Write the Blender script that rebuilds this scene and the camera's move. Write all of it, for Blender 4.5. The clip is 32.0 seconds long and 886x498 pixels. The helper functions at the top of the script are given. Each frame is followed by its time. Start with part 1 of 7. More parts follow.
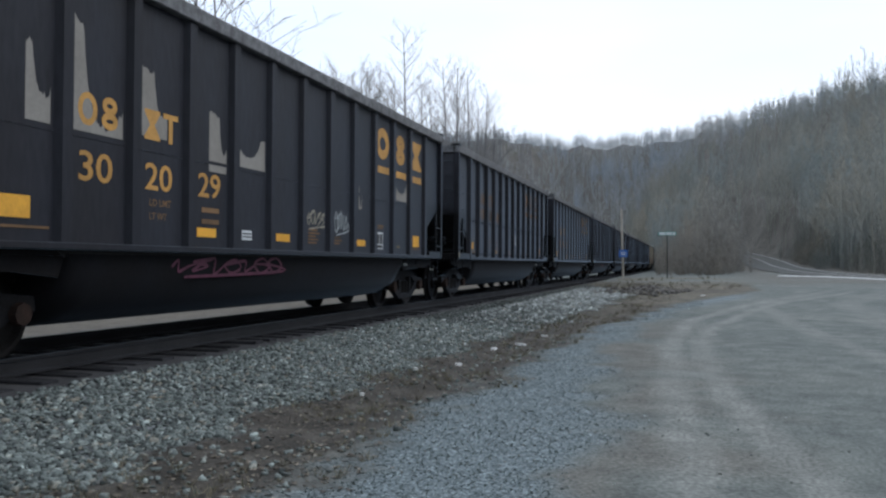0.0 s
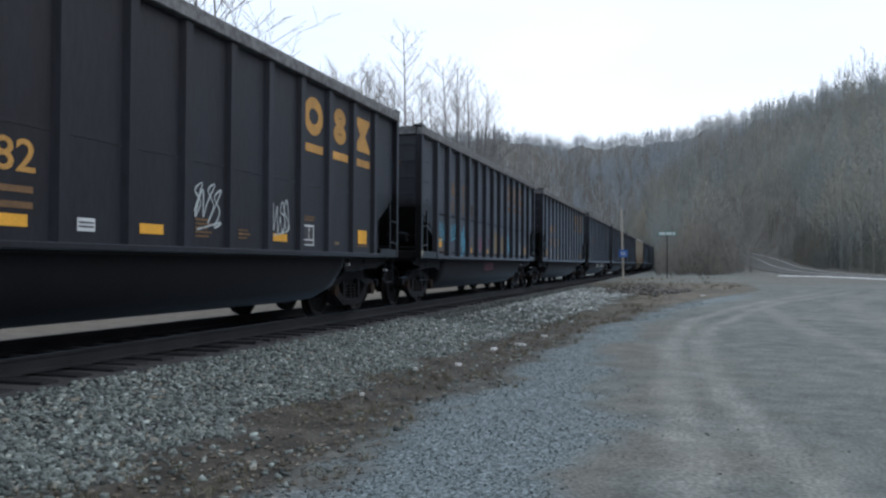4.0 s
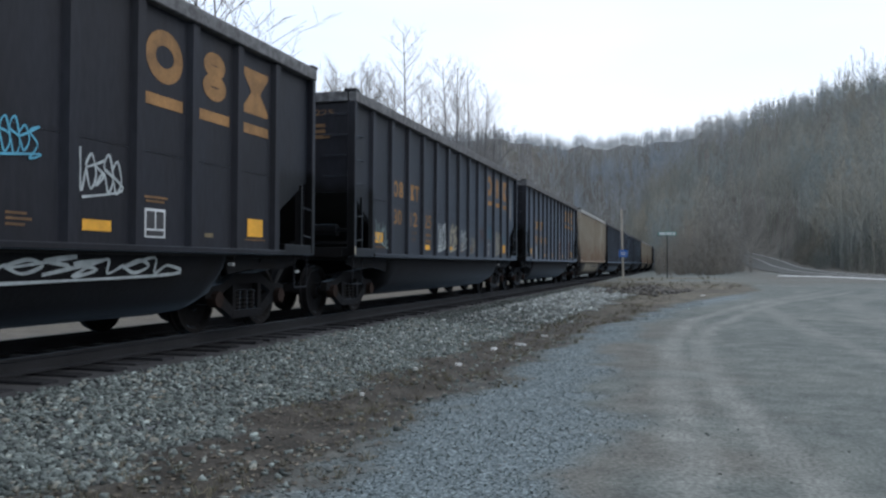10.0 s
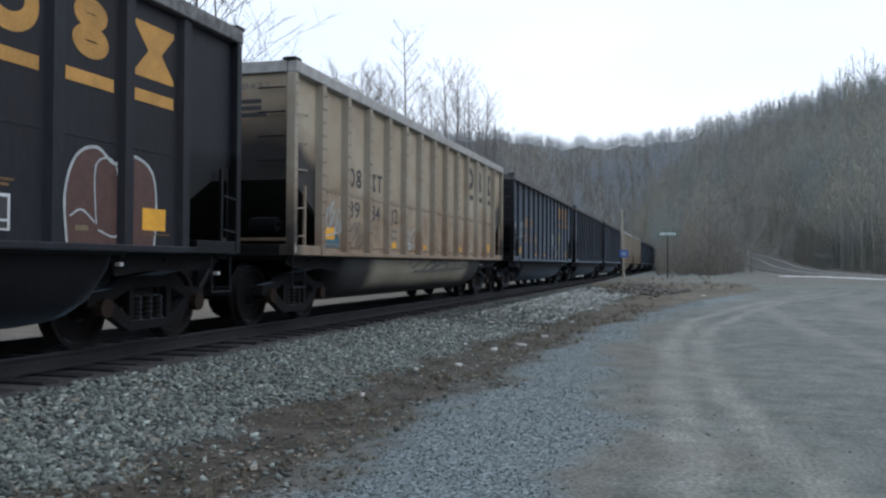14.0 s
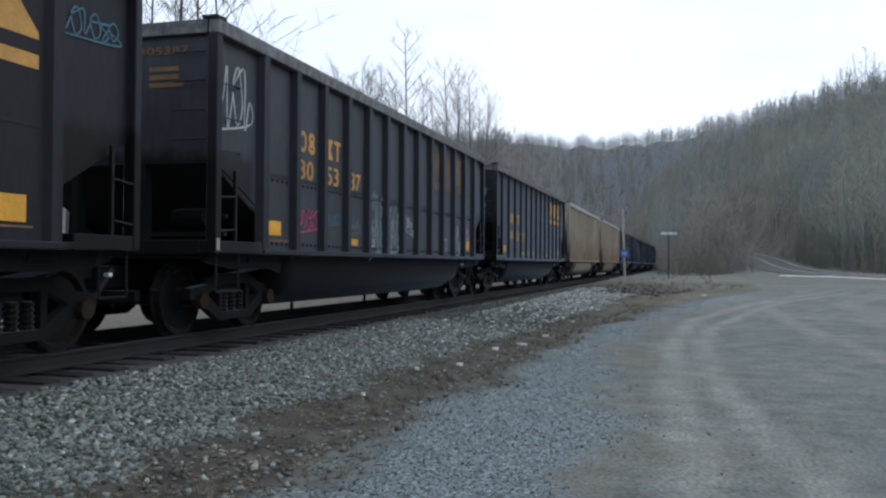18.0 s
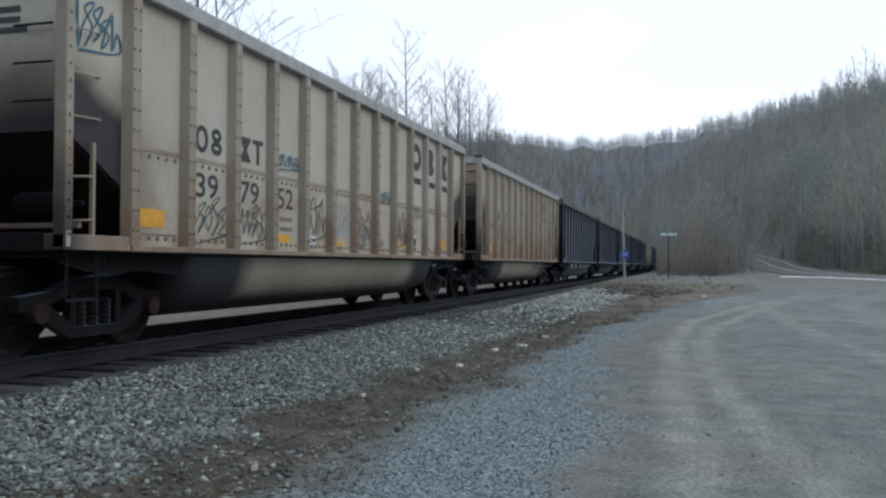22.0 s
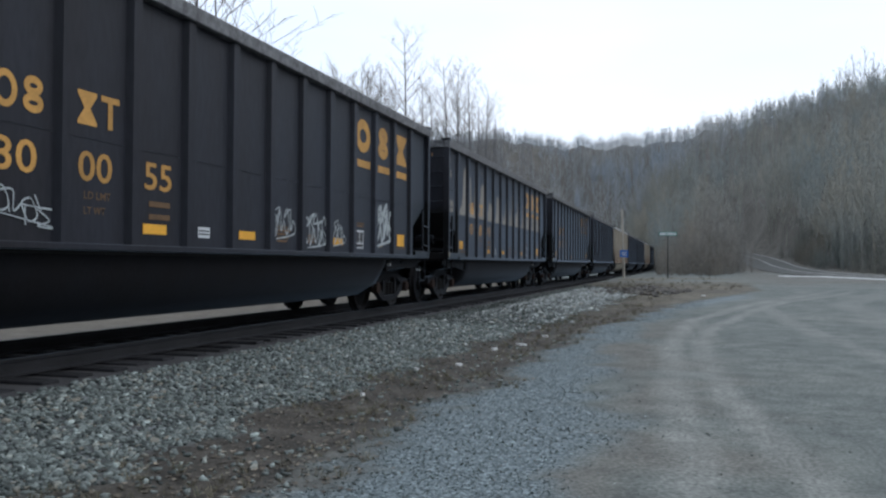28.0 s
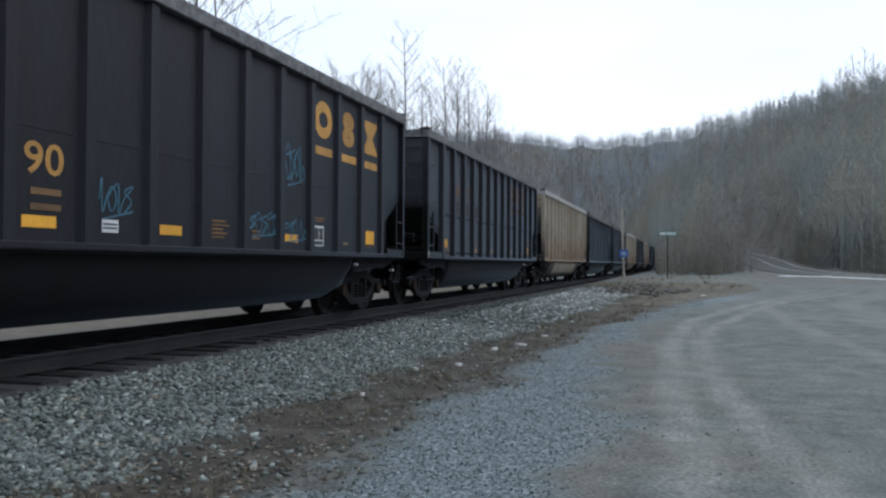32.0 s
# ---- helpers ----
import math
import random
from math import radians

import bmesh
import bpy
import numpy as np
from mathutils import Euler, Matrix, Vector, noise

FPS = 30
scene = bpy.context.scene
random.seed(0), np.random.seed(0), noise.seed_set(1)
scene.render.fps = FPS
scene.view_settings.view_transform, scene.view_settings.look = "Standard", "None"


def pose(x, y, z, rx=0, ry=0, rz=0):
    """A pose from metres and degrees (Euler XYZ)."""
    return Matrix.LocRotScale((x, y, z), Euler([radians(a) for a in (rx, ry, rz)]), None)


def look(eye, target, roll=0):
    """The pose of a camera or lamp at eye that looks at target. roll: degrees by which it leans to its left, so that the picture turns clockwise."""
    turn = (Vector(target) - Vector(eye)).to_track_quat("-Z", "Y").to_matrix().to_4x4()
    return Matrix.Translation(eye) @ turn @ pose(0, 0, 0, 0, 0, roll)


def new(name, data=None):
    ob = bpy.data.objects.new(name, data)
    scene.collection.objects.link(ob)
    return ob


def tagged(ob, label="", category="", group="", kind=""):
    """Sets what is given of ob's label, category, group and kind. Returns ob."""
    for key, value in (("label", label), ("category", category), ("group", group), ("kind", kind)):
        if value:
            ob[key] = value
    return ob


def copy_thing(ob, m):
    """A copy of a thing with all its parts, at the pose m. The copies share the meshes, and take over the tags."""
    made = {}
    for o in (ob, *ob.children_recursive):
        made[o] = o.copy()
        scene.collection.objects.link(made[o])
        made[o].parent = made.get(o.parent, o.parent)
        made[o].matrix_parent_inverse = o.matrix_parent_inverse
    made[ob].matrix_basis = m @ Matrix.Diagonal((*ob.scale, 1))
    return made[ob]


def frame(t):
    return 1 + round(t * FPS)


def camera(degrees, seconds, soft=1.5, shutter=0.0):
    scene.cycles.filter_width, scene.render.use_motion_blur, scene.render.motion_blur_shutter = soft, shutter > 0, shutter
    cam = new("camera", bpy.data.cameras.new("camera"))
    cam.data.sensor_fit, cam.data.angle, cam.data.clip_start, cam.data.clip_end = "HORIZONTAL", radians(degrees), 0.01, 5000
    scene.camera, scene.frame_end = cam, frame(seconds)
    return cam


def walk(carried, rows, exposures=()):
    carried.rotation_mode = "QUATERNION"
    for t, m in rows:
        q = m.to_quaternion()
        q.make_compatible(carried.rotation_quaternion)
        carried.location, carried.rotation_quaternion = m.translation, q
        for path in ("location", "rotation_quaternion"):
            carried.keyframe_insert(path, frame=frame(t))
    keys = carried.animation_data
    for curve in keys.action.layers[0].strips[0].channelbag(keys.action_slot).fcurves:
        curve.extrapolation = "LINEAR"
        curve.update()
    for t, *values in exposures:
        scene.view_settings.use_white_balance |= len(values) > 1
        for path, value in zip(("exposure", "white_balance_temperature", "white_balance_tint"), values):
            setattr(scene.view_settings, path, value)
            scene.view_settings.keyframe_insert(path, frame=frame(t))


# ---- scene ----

# ---- numbers of the place ----
EYE = (0.0, 0.0, 1.40)          # the eye, above the gravel lot
YAW, PITCH, ROLL = 16.06, 0.96, 0.35
RAIL_Z = 0.44                   # top of rail
TRACK_X = -7.14                 # centre line of the straight track
CAR_L = 16.18                   # coupler to coupler
BODY = 7.3                      # half length of a car body
BAY = 2 * BODY / 14
CURVE_Y, CURVE_R = 146.0, 190.0  # the track bends away behind the crossing

cam = camera(55.1, 32.0, soft=2.4)
# small sway of the eye: seconds, turn to the left and up, in hundredths of a degree
SWAY = [(0, 0, 0), (3.5, 0, 0), (5.5, -3, -2), (7, -5, -5), (8, 0, 0), (9, 5, 3), (10, 0, 0), (12, 3, 0), (14.5, 3, 2),
        (16.5, 11, 4), (18, 9, -1), (19, 5, -4), (19.9, 11, 1), (20.5, 0, 0), (21.5, 7, 5), (22.5, 9, 5), (24.5, 9, 5),
        (25.5, 4, 4), (27.5, 5, 3), (29, 3, -2), (30, 3, 0), (31, -1, -5), (32, 3, 0)]


def eye_pose(left, up):
    a, p = radians(YAW + left * 0.01), radians(PITCH + up * 0.01)
    d = Vector((-math.sin(a) * math.cos(p), math.cos(a) * math.cos(p), math.sin(p)))
    return look(EYE, Vector(EYE) + d * 10, ROLL)


walk(cam, [(t, eye_pose(a, b)) for t, a, b in SWAY])

# ---- light: an overcast sky, hardly any direct sun ----
world = bpy.data.worlds.new("overcast")
scene.world = world
world.use_nodes = True
wn, wl = world.node_tree.nodes, world.node_tree.links
wn.clear()
SUN_EL, SUN_AZ = radians(38), radians(60)
sky = wn.new("ShaderNodeTexSky")
sky.sky_type, sky.sun_disc, sky.sun_elevation, sky.sun_rotation = "NISHITA", False, SUN_EL, SUN_AZ
sky.dust_density, sky.ozone_density = 3.0, 1.0
sky_bg = wn.new("ShaderNodeBackground")
sky_bg.inputs[1].default_value = 0.10
wl.new(sky.outputs[0], sky_bg.inputs[0])
cloud_map = wn.new("ShaderNodeTexCoord")
cloud_scale = wn.new("ShaderNodeMapping")
cloud_scale.inputs["Scale"].default_value = (1.0, 1.0, 3.5)
cloud_noise = wn.new("ShaderNodeTexNoise")
cloud_noise.inputs["Scale"].default_value, cloud_noise.inputs["Detail"].default_value = 1.6, 5
cloud_ramp = wn.new("ShaderNodeValToRGB")
cloud_ramp.color_ramp.elements[0].position, cloud_ramp.color_ramp.elements[0].color = 0.3, (0.70, 0.835, 1.02, 1)
cloud_ramp.color_ramp.elements[1].position, cloud_ramp.color_ramp.elements[1].color = 0.7, (0.835, 0.915, 1.04, 1)
cloud_bg = wn.new("ShaderNodeBackground")
cloud_bg.inputs[1].default_value = 1.33
wl.new(cloud_map.outputs["Generated"], cloud_scale.inputs["Vector"])
wl.new(cloud_scale.outputs[0], cloud_noise.inputs["Vector"])
wl.new(cloud_noise.outputs[0], cloud_ramp.inputs[0])
wl.new(cloud_ramp.outputs[0], cloud_bg.inputs[0])
sky_mix = wn.new("ShaderNodeMixShader")
sky_mix.inputs[0].default_value = 0.88
wl.new(sky_bg.outputs[0], sky_mix.inputs[1])
wl.new(cloud_bg.outputs[0], sky_mix.inputs[2])
wl.new(sky_mix.outputs[0], wn.new("ShaderNodeOutputWorld").inputs[0])

sun = new("sun", bpy.data.lights.new("sun", "SUN"))
sun.data.energy, sun.data.angle, sun.data.color = 0.5, radians(25), (1.0, 0.99, 0.96)
sun.matrix_world = look((math.sin(SUN_AZ) * 50, math.cos(SUN_AZ) * 50, 40), (0, 0, 0))
scene.view_settings.exposure = 0.0


# ---- materials ----
def material(name, color, rough=0.7, metal=0.0, var=0.25, scale=3.0, fine=40.0, bump=0.15, tint=None, spec=0.5, object_var=0.0, stretch=(1, 1, 1), dust=0.0):
    """A surface with blotches (scale), grain (fine), a second tone (tint) and light relief."""
    m = bpy.data.materials.new(name)
    m.use_nodes = True
    n, l = m.node_tree.nodes, m.node_tree.links
    b = n["Principled BSDF"]
    b.inputs["Roughness"].default_value, b.inputs["Metallic"].default_value = rough, metal
    b.inputs["Specular IOR Level"].default_value = spec
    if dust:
        # a bluish sheen at a glancing view, standing in for haze on far cars
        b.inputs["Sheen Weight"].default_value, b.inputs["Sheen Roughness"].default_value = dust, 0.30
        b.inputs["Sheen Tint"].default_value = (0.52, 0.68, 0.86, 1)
    tc = n.new("ShaderNodeTexCoord")
    mp = n.new("ShaderNodeMapping")
    mp.inputs["Scale"].default_value = stretch
    l.new(tc.outputs["Object"], mp.inputs["Vector"])
    big, small = n.new("ShaderNodeTexNoise"), n.new("ShaderNodeTexNoise")
    for node, s, d in ((big, scale, 5), (small, fine, 3)):
        node.inputs["Scale"].default_value, node.inputs["Detail"].default_value = s, d
        l.new(mp.outputs[0], node.inputs["Vector"])
    ramp = n.new("ShaderNodeValToRGB")
    t = tint or [c * (1 - var) for c in color]
    ramp.color_ramp.elements[0].position, ramp.color_ramp.elements[0].color = 0.35, (*t, 1)
    ramp.color_ramp.elements[1].position, ramp.color_ramp.elements[1].color = 0.65, (*color, 1)
    l.new(big.outputs[0], ramp.inputs[0])
    value = n.new("ShaderNodeMath")
    value.operation, value.inputs[1].default_value, value.inputs[2].default_value = "MULTIPLY_ADD", var * 2, 1 - var
    l.new(small.outputs[0], value.inputs[0])
    hsv = n.new("ShaderNodeHueSaturation")
    l.new(ramp.outputs[0], hsv.inputs["Color"])
    l.new(value.outputs[0], hsv.inputs["Value"])
    out = hsv.outputs[0]
    if object_var:
        info = n.new("ShaderNodeObjectInfo")
        v2 = n.new("ShaderNodeMath")
        v2.operation, v2.inputs[1].default_value, v2.inputs[2].default_value = "MULTIPLY_ADD", object_var * 2, 1 - object_var
        l.new(info.outputs["Random"], v2.inputs[0])
        h2 = n.new("ShaderNodeHueSaturation")
        l.new(out, h2.inputs["Color"])
        l.new(v2.outputs[0], h2.inputs["Value"])
        out = h2.outputs[0]
    l.new(out, b.inputs["Base Color"])
    if bump:
        bp = n.new("ShaderNodeBump")
        bp.inputs["Strength"].default_value, bp.inputs["Distance"].default_value = bump, 0.02
        l.new(small.outputs[0], bp.inputs["Height"])
        l.new(bp.outputs[0], b.inputs["Normal"])
    return m


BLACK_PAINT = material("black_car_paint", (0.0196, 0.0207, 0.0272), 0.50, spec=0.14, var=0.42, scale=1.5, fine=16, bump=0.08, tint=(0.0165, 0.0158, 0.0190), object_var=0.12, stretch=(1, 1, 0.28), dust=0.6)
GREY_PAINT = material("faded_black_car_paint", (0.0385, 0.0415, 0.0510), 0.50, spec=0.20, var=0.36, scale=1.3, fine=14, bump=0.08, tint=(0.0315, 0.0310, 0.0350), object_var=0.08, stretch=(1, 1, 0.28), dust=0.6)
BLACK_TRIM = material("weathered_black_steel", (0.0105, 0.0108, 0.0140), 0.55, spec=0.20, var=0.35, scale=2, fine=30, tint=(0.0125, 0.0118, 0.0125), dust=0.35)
CHORD = material("worn_top_rail", (0.135, 0.136, 0.142), 0.55, var=0.5, scale=9, fine=60, tint=(0.045, 0.044, 0.047))
# the belly is a darker black than the car sides
TUB_BLACK = material("deep_black_belly", (0.0095, 0.0096, 0.0118), 0.8, spec=0.12, var=0.35, scale=1.5, fine=20, tint=(0.0085, 0.0078, 0.0086), object_var=0.1, dust=0.15)
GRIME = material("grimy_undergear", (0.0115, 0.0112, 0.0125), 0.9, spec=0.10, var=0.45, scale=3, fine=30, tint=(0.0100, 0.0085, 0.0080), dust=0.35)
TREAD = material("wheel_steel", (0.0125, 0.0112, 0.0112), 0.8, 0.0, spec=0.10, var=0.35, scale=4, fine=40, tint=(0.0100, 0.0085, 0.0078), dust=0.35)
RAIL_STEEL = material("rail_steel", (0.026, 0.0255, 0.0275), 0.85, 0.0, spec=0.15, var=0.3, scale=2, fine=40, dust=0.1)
TIE_WOOD = material("creosoted_tie", (0.031, 0.0305, 0.0330), 0.9, spec=0.2, var=0.45, scale=4, fine=60, bump=0.4, object_var=0.35, stretch=(0.3, 3, 1))
YELLOW = material("yellow_marking", (0.74, 0.36, 0.028), 0.6, var=0.18, scale=5, fine=30, object_var=0.12)
DULL_GOLD = material("dull_gold_lettering", (0.33, 0.165, 0.050), 0.65, var=0.35, scale=5, fine=30, object_var=0.2)
GOLD = material("faded_gold_lettering", (0.50, 0.255, 0.055), 0.65, var=0.25, scale=4, fine=30, object_var=0.2)
DIM_GOLD = material("dirty_gold_lettering", (0.17, 0.09, 0.035), 0.7, var=0.35, scale=4, fine=30, object_var=0.3)
FAINT_GOLD = material("worn_off_lettering", (0.060, 0.036, 0.020), 0.7, var=0.4, scale=4, fine=30)
FAINT_INK = material("faded_grey_lettering", (0.19, 0.175, 0.145), 0.7, var=0.3, scale=4, fine=30)
INK = material("black_lettering", (0.035, 0.035, 0.04), 0.6, var=0.3, scale=4, fine=30)
WHITE = material("white_marking", (0.60, 0.62, 0.63), 0.6, var=0.2, scale=6, fine=40)
PRIMER = material("bare_grey_primer", (0.245, 0.228, 0.205), 0.7, var=0.16, scale=2, fine=25, tint=(0.205, 0.187, 0.165))
BARE_TAN = material("bare_tan_primer", (0.245, 0.222, 0.192), 0.7, var=0.2, scale=2.2, fine=25, tint=(0.165, 0.142, 0.118))
GRIMY_TAN = material("grimy_tan_primer", (0.085, 0.072, 0.062), 0.75, var=0.3, scale=3, fine=25, tint=(0.045, 0.037, 0.033))
SPRAY_WHITE = material("white_spray_paint", (0.43, 0.47, 0.48), 0.5, var=0.3, scale=8, fine=40)
SPRAY_BLUE = material("light_blue_spray_paint", (0.10, 0.42, 0.60), 0.5, var=0.3, scale=8, fine=40)
SPRAY_PINK = material("pink_spray_paint", (0.48, 0.06, 0.17), 0.5, var=0.3, scale=8, fine=40)
DULL_PINK = material("worn_pink_spray_paint", (0.115, 0.026, 0.058), 0.6, var=0.4, scale=8, fine=40)
SPRAY_TEAL = material("dull_teal_spray_paint", (0.035, 0.13, 0.19), 0.6, var=0.3, scale=8, fine=40)
SPRAY_BROWN = material("brown_spray_paint", (0.085, 0.036, 0.030), 0.6, var=0.3, scale=8, fine=40)
SPRAY_OCHRE = material("ochre_spray_paint", (0.205, 0.155, 0.082), 0.6, var=0.35, scale=8, fine=40)
SPRAY_PALE = material("pale_green_spray_paint", (0.215, 0.285, 0.28), 0.6, var=0.35, scale=8, fine=40)
SPRAY_CREAM = material("cream_spray_paint", (0.36, 0.33, 0.255), 0.6, var=0.3, scale=8, fine=40)
SPRAY_YELLOW = material("pale_yellow_spray_paint", (0.50, 0.45, 0.12), 0.6, var=0.3, scale=8, fine=40)
SPRAY_INK = material("black_spray_paint", (0.078, 0.083, 0.088), 0.6, var=0.3, scale=8, fine=40)
BARK = material("grey_bark", (0.085, 0.075, 0.072), 0.9, var=0.25, scale=3, fine=30)
# bark kept pale to stand in for haze before the trees
PALE_BARK = material("haze_pale_bark", (0.20, 0.195, 0.195), 0.9, var=0.25, scale=3, fine=30)
POST_STEEL = material("galvanised_steel", (0.30, 0.30, 0.29), 0.5, 0.5, var=0.2, scale=4, fine=30)
POST_WOOD = material("weathered_post_wood", (0.42, 0.38, 0.32), 0.85, var=0.3, scale=3, fine=30, stretch=(3, 3, 0.4))
SIGN_BLUE = material("blue_sign", (0.02, 0.12, 0.42), 0.45, var=0.1, scale=5, fine=30)
SIGN_GREEN = material("green_sign", (0.01, 0.20, 0.15), 0.45, var=0.1, scale=5, fine=30)
ASPHALT = material("worn_asphalt", (0.072, 0.073, 0.066), 0.85, var=0.25, scale=0.8, fine=60, bump=0.3)
ROAD_WHITE = material("road_line", (0.36, 0.36, 0.345), 0.7, var=0.25, scale=3, fine=40)
SILVER = material("silver_car_paint", (0.21, 0.228, 0.245), 0.35, 0.25, var=0.05, scale=2, fine=60, bump=0.0)
# base colour lifted towards the sky that the glass would mirror
CAR_GLASS = material("dark_car_glass", (0.075, 0.085, 0.095), 0.06, 0.0, var=0.1, scale=2, fine=20, bump=0.0)
RUST = material("rusty_cast_steel", (0.032, 0.020, 0.016), 0.85, spec=0.12, var=0.4, scale=6, fine=40, tint=(0.017, 0.012, 0.011))
RUBBER = material("tyre_rubber", (0.02, 0.02, 0.02), 0.85, var=0.2, scale=8, fine=60)
PLASTIC = material("dark_plastic", (0.03, 0.03, 0.032), 0.6, var=0.2, scale=8, fine=60)
LENS = material("headlight_lens", (0.75, 0.77, 0.78), 0.15, 0.0, var=0.1, scale=8, fine=60, bump=0.0)
COAL = material("coal_dust", (0.012, 0.012, 0.013), 0.8, var=0.4, scale=3, fine=30, bump=0.4)
SCRAP = material("white_scrap", (0.72, 0.72, 0.70), 0.7, var=0.15, scale=8, fine=40)


def tan_material(name, tub, color=(0.455, 0.432, 0.358), tint=(0.395, 0.362, 0.288), rusty=0.10, sooty=(0.013, 0.0115, 0.0115), where="side", black=3.38):
    """Tan paint, rust-stained, sooty round the open end bays (side), down the end (end), or black below and at the ends
    (tub).
    """
    m = material(name, color, 0.6, var=0.14, scale=0.8, fine=16, bump=0.08, tint=tint, object_var=0.05, stretch=(1, 1, 0.4))
    n, l = m.node_tree.nodes, m.node_tree.links
    b = n["Principled BSDF"]
    source = b.inputs["Base Color"].links[0].from_socket
    tc, sep = n.new("ShaderNodeTexCoord"), n.new("ShaderNodeSeparateXYZ")
    l.new(tc.outputs["Object"], sep.inputs[0])
    ab = n.new("ShaderNodeMath")
    ab.operation = "ABSOLUTE"
    l.new(sep.outputs[1], ab.inputs[0])
    wob = n.new("ShaderNodeTexNoise")
    wob.inputs["Scale"].default_value, wob.inputs["Detail"].default_value = 1.3, 4
    l.new(tc.outputs["Object"], wob.inputs["Vector"])

    def math(op, a, c, d=None):
        k = n.new("ShaderNodeMath")
        k.operation = op
        for i, v in enumerate((a, c, d)):
            if v is not None:
                if isinstance(v, (int, float)):
                    k.inputs[i].default_value = v
                else:
                    l.new(v, k.inputs[i])
        return k.outputs[0]

    def mix(f, a, color):
        k = n.new("ShaderNodeMix")
        k.data_type = "RGBA"
        l.new(f, k.inputs[0])
        l.new(a, k.inputs[6])
        k.inputs[7].default_value = (*color, 1)
        return k.outputs[2]

    def ramp(v, lo, hi):
        k = n.new("ShaderNodeMapRange")
        l.new(v, k.inputs[0])
        k.inputs[1].default_value, k.inputs[2].default_value = lo, hi
        return k.outputs[0]

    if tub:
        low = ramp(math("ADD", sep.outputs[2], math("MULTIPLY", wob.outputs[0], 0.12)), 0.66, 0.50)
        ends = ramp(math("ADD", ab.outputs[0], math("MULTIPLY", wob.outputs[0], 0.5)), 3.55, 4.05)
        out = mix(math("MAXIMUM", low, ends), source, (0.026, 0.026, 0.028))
    else:
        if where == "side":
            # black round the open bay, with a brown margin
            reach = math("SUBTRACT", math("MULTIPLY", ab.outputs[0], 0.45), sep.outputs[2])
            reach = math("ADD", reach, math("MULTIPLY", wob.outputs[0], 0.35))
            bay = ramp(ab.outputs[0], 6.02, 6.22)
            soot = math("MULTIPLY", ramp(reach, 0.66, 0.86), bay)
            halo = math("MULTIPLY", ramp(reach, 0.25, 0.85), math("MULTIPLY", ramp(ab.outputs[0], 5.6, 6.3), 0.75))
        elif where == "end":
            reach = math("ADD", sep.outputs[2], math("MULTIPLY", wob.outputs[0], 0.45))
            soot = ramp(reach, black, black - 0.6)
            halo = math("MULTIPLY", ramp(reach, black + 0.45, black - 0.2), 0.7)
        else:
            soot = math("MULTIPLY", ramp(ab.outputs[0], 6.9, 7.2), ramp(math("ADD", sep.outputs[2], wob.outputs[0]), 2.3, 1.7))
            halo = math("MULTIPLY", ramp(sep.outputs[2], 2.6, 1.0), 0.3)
        rust_n = n.new("ShaderNodeTexNoise")
        rust_n.inputs["Scale"].default_value, rust_n.inputs["Detail"].default_value = 2.2, 6
        l.new(tc.outputs["Object"], rust_n.inputs["Vector"])
        low = ramp(sep.outputs[2], 2.3, 1.0)
        rust = math("MULTIPLY", ramp(rust_n.outputs[0], 0.46, 0.68), math("ADD", math("MULTIPLY", low, 0.6), rusty))
        wash = math("MULTIPLY", ramp(math("ADD", sep.outputs[2], math("MULTIPLY", wob.outputs[0], 0.8)), 2.75, 1.6), rusty * 1.7)
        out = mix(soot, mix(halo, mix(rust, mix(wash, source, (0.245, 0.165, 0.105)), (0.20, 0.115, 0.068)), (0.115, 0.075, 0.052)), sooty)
    l.new(out, b.inputs["Base Color"])
    return m


def sooted(m):
    """Adds coal soot round the open end bays to the side paint of a car."""
    n, l = m.node_tree.nodes, m.node_tree.links
    b = n["Principled BSDF"]
    tc, sep, wob, ab, f, edge, bay, both, mx = (n.new("ShaderNode" + k) for k in ("TexCoord", "SeparateXYZ", "TexNoise", "Math", "Math", "MapRange", "MapRange", "Math", "Mix"))
    l.new(tc.outputs["Object"], sep.inputs[0])
    l.new(tc.outputs["Object"], wob.inputs["Vector"])
    wob.inputs["Scale"].default_value, wob.inputs["Detail"].default_value = 3.0, 5
    ab.operation, both.operation = "ABSOLUTE", "MULTIPLY"
    l.new(sep.outputs[1], ab.inputs[0])
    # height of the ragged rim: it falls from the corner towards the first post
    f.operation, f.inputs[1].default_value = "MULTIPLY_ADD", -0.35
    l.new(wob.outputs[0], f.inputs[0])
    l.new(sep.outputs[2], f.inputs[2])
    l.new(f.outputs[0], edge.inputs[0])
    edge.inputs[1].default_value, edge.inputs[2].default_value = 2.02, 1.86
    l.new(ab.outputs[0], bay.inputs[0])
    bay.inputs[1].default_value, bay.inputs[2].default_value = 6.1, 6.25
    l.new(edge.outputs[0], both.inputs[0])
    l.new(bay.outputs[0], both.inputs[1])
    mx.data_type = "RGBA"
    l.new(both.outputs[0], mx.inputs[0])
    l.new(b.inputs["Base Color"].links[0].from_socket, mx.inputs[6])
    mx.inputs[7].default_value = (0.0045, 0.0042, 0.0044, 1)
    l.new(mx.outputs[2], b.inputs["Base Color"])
    return m


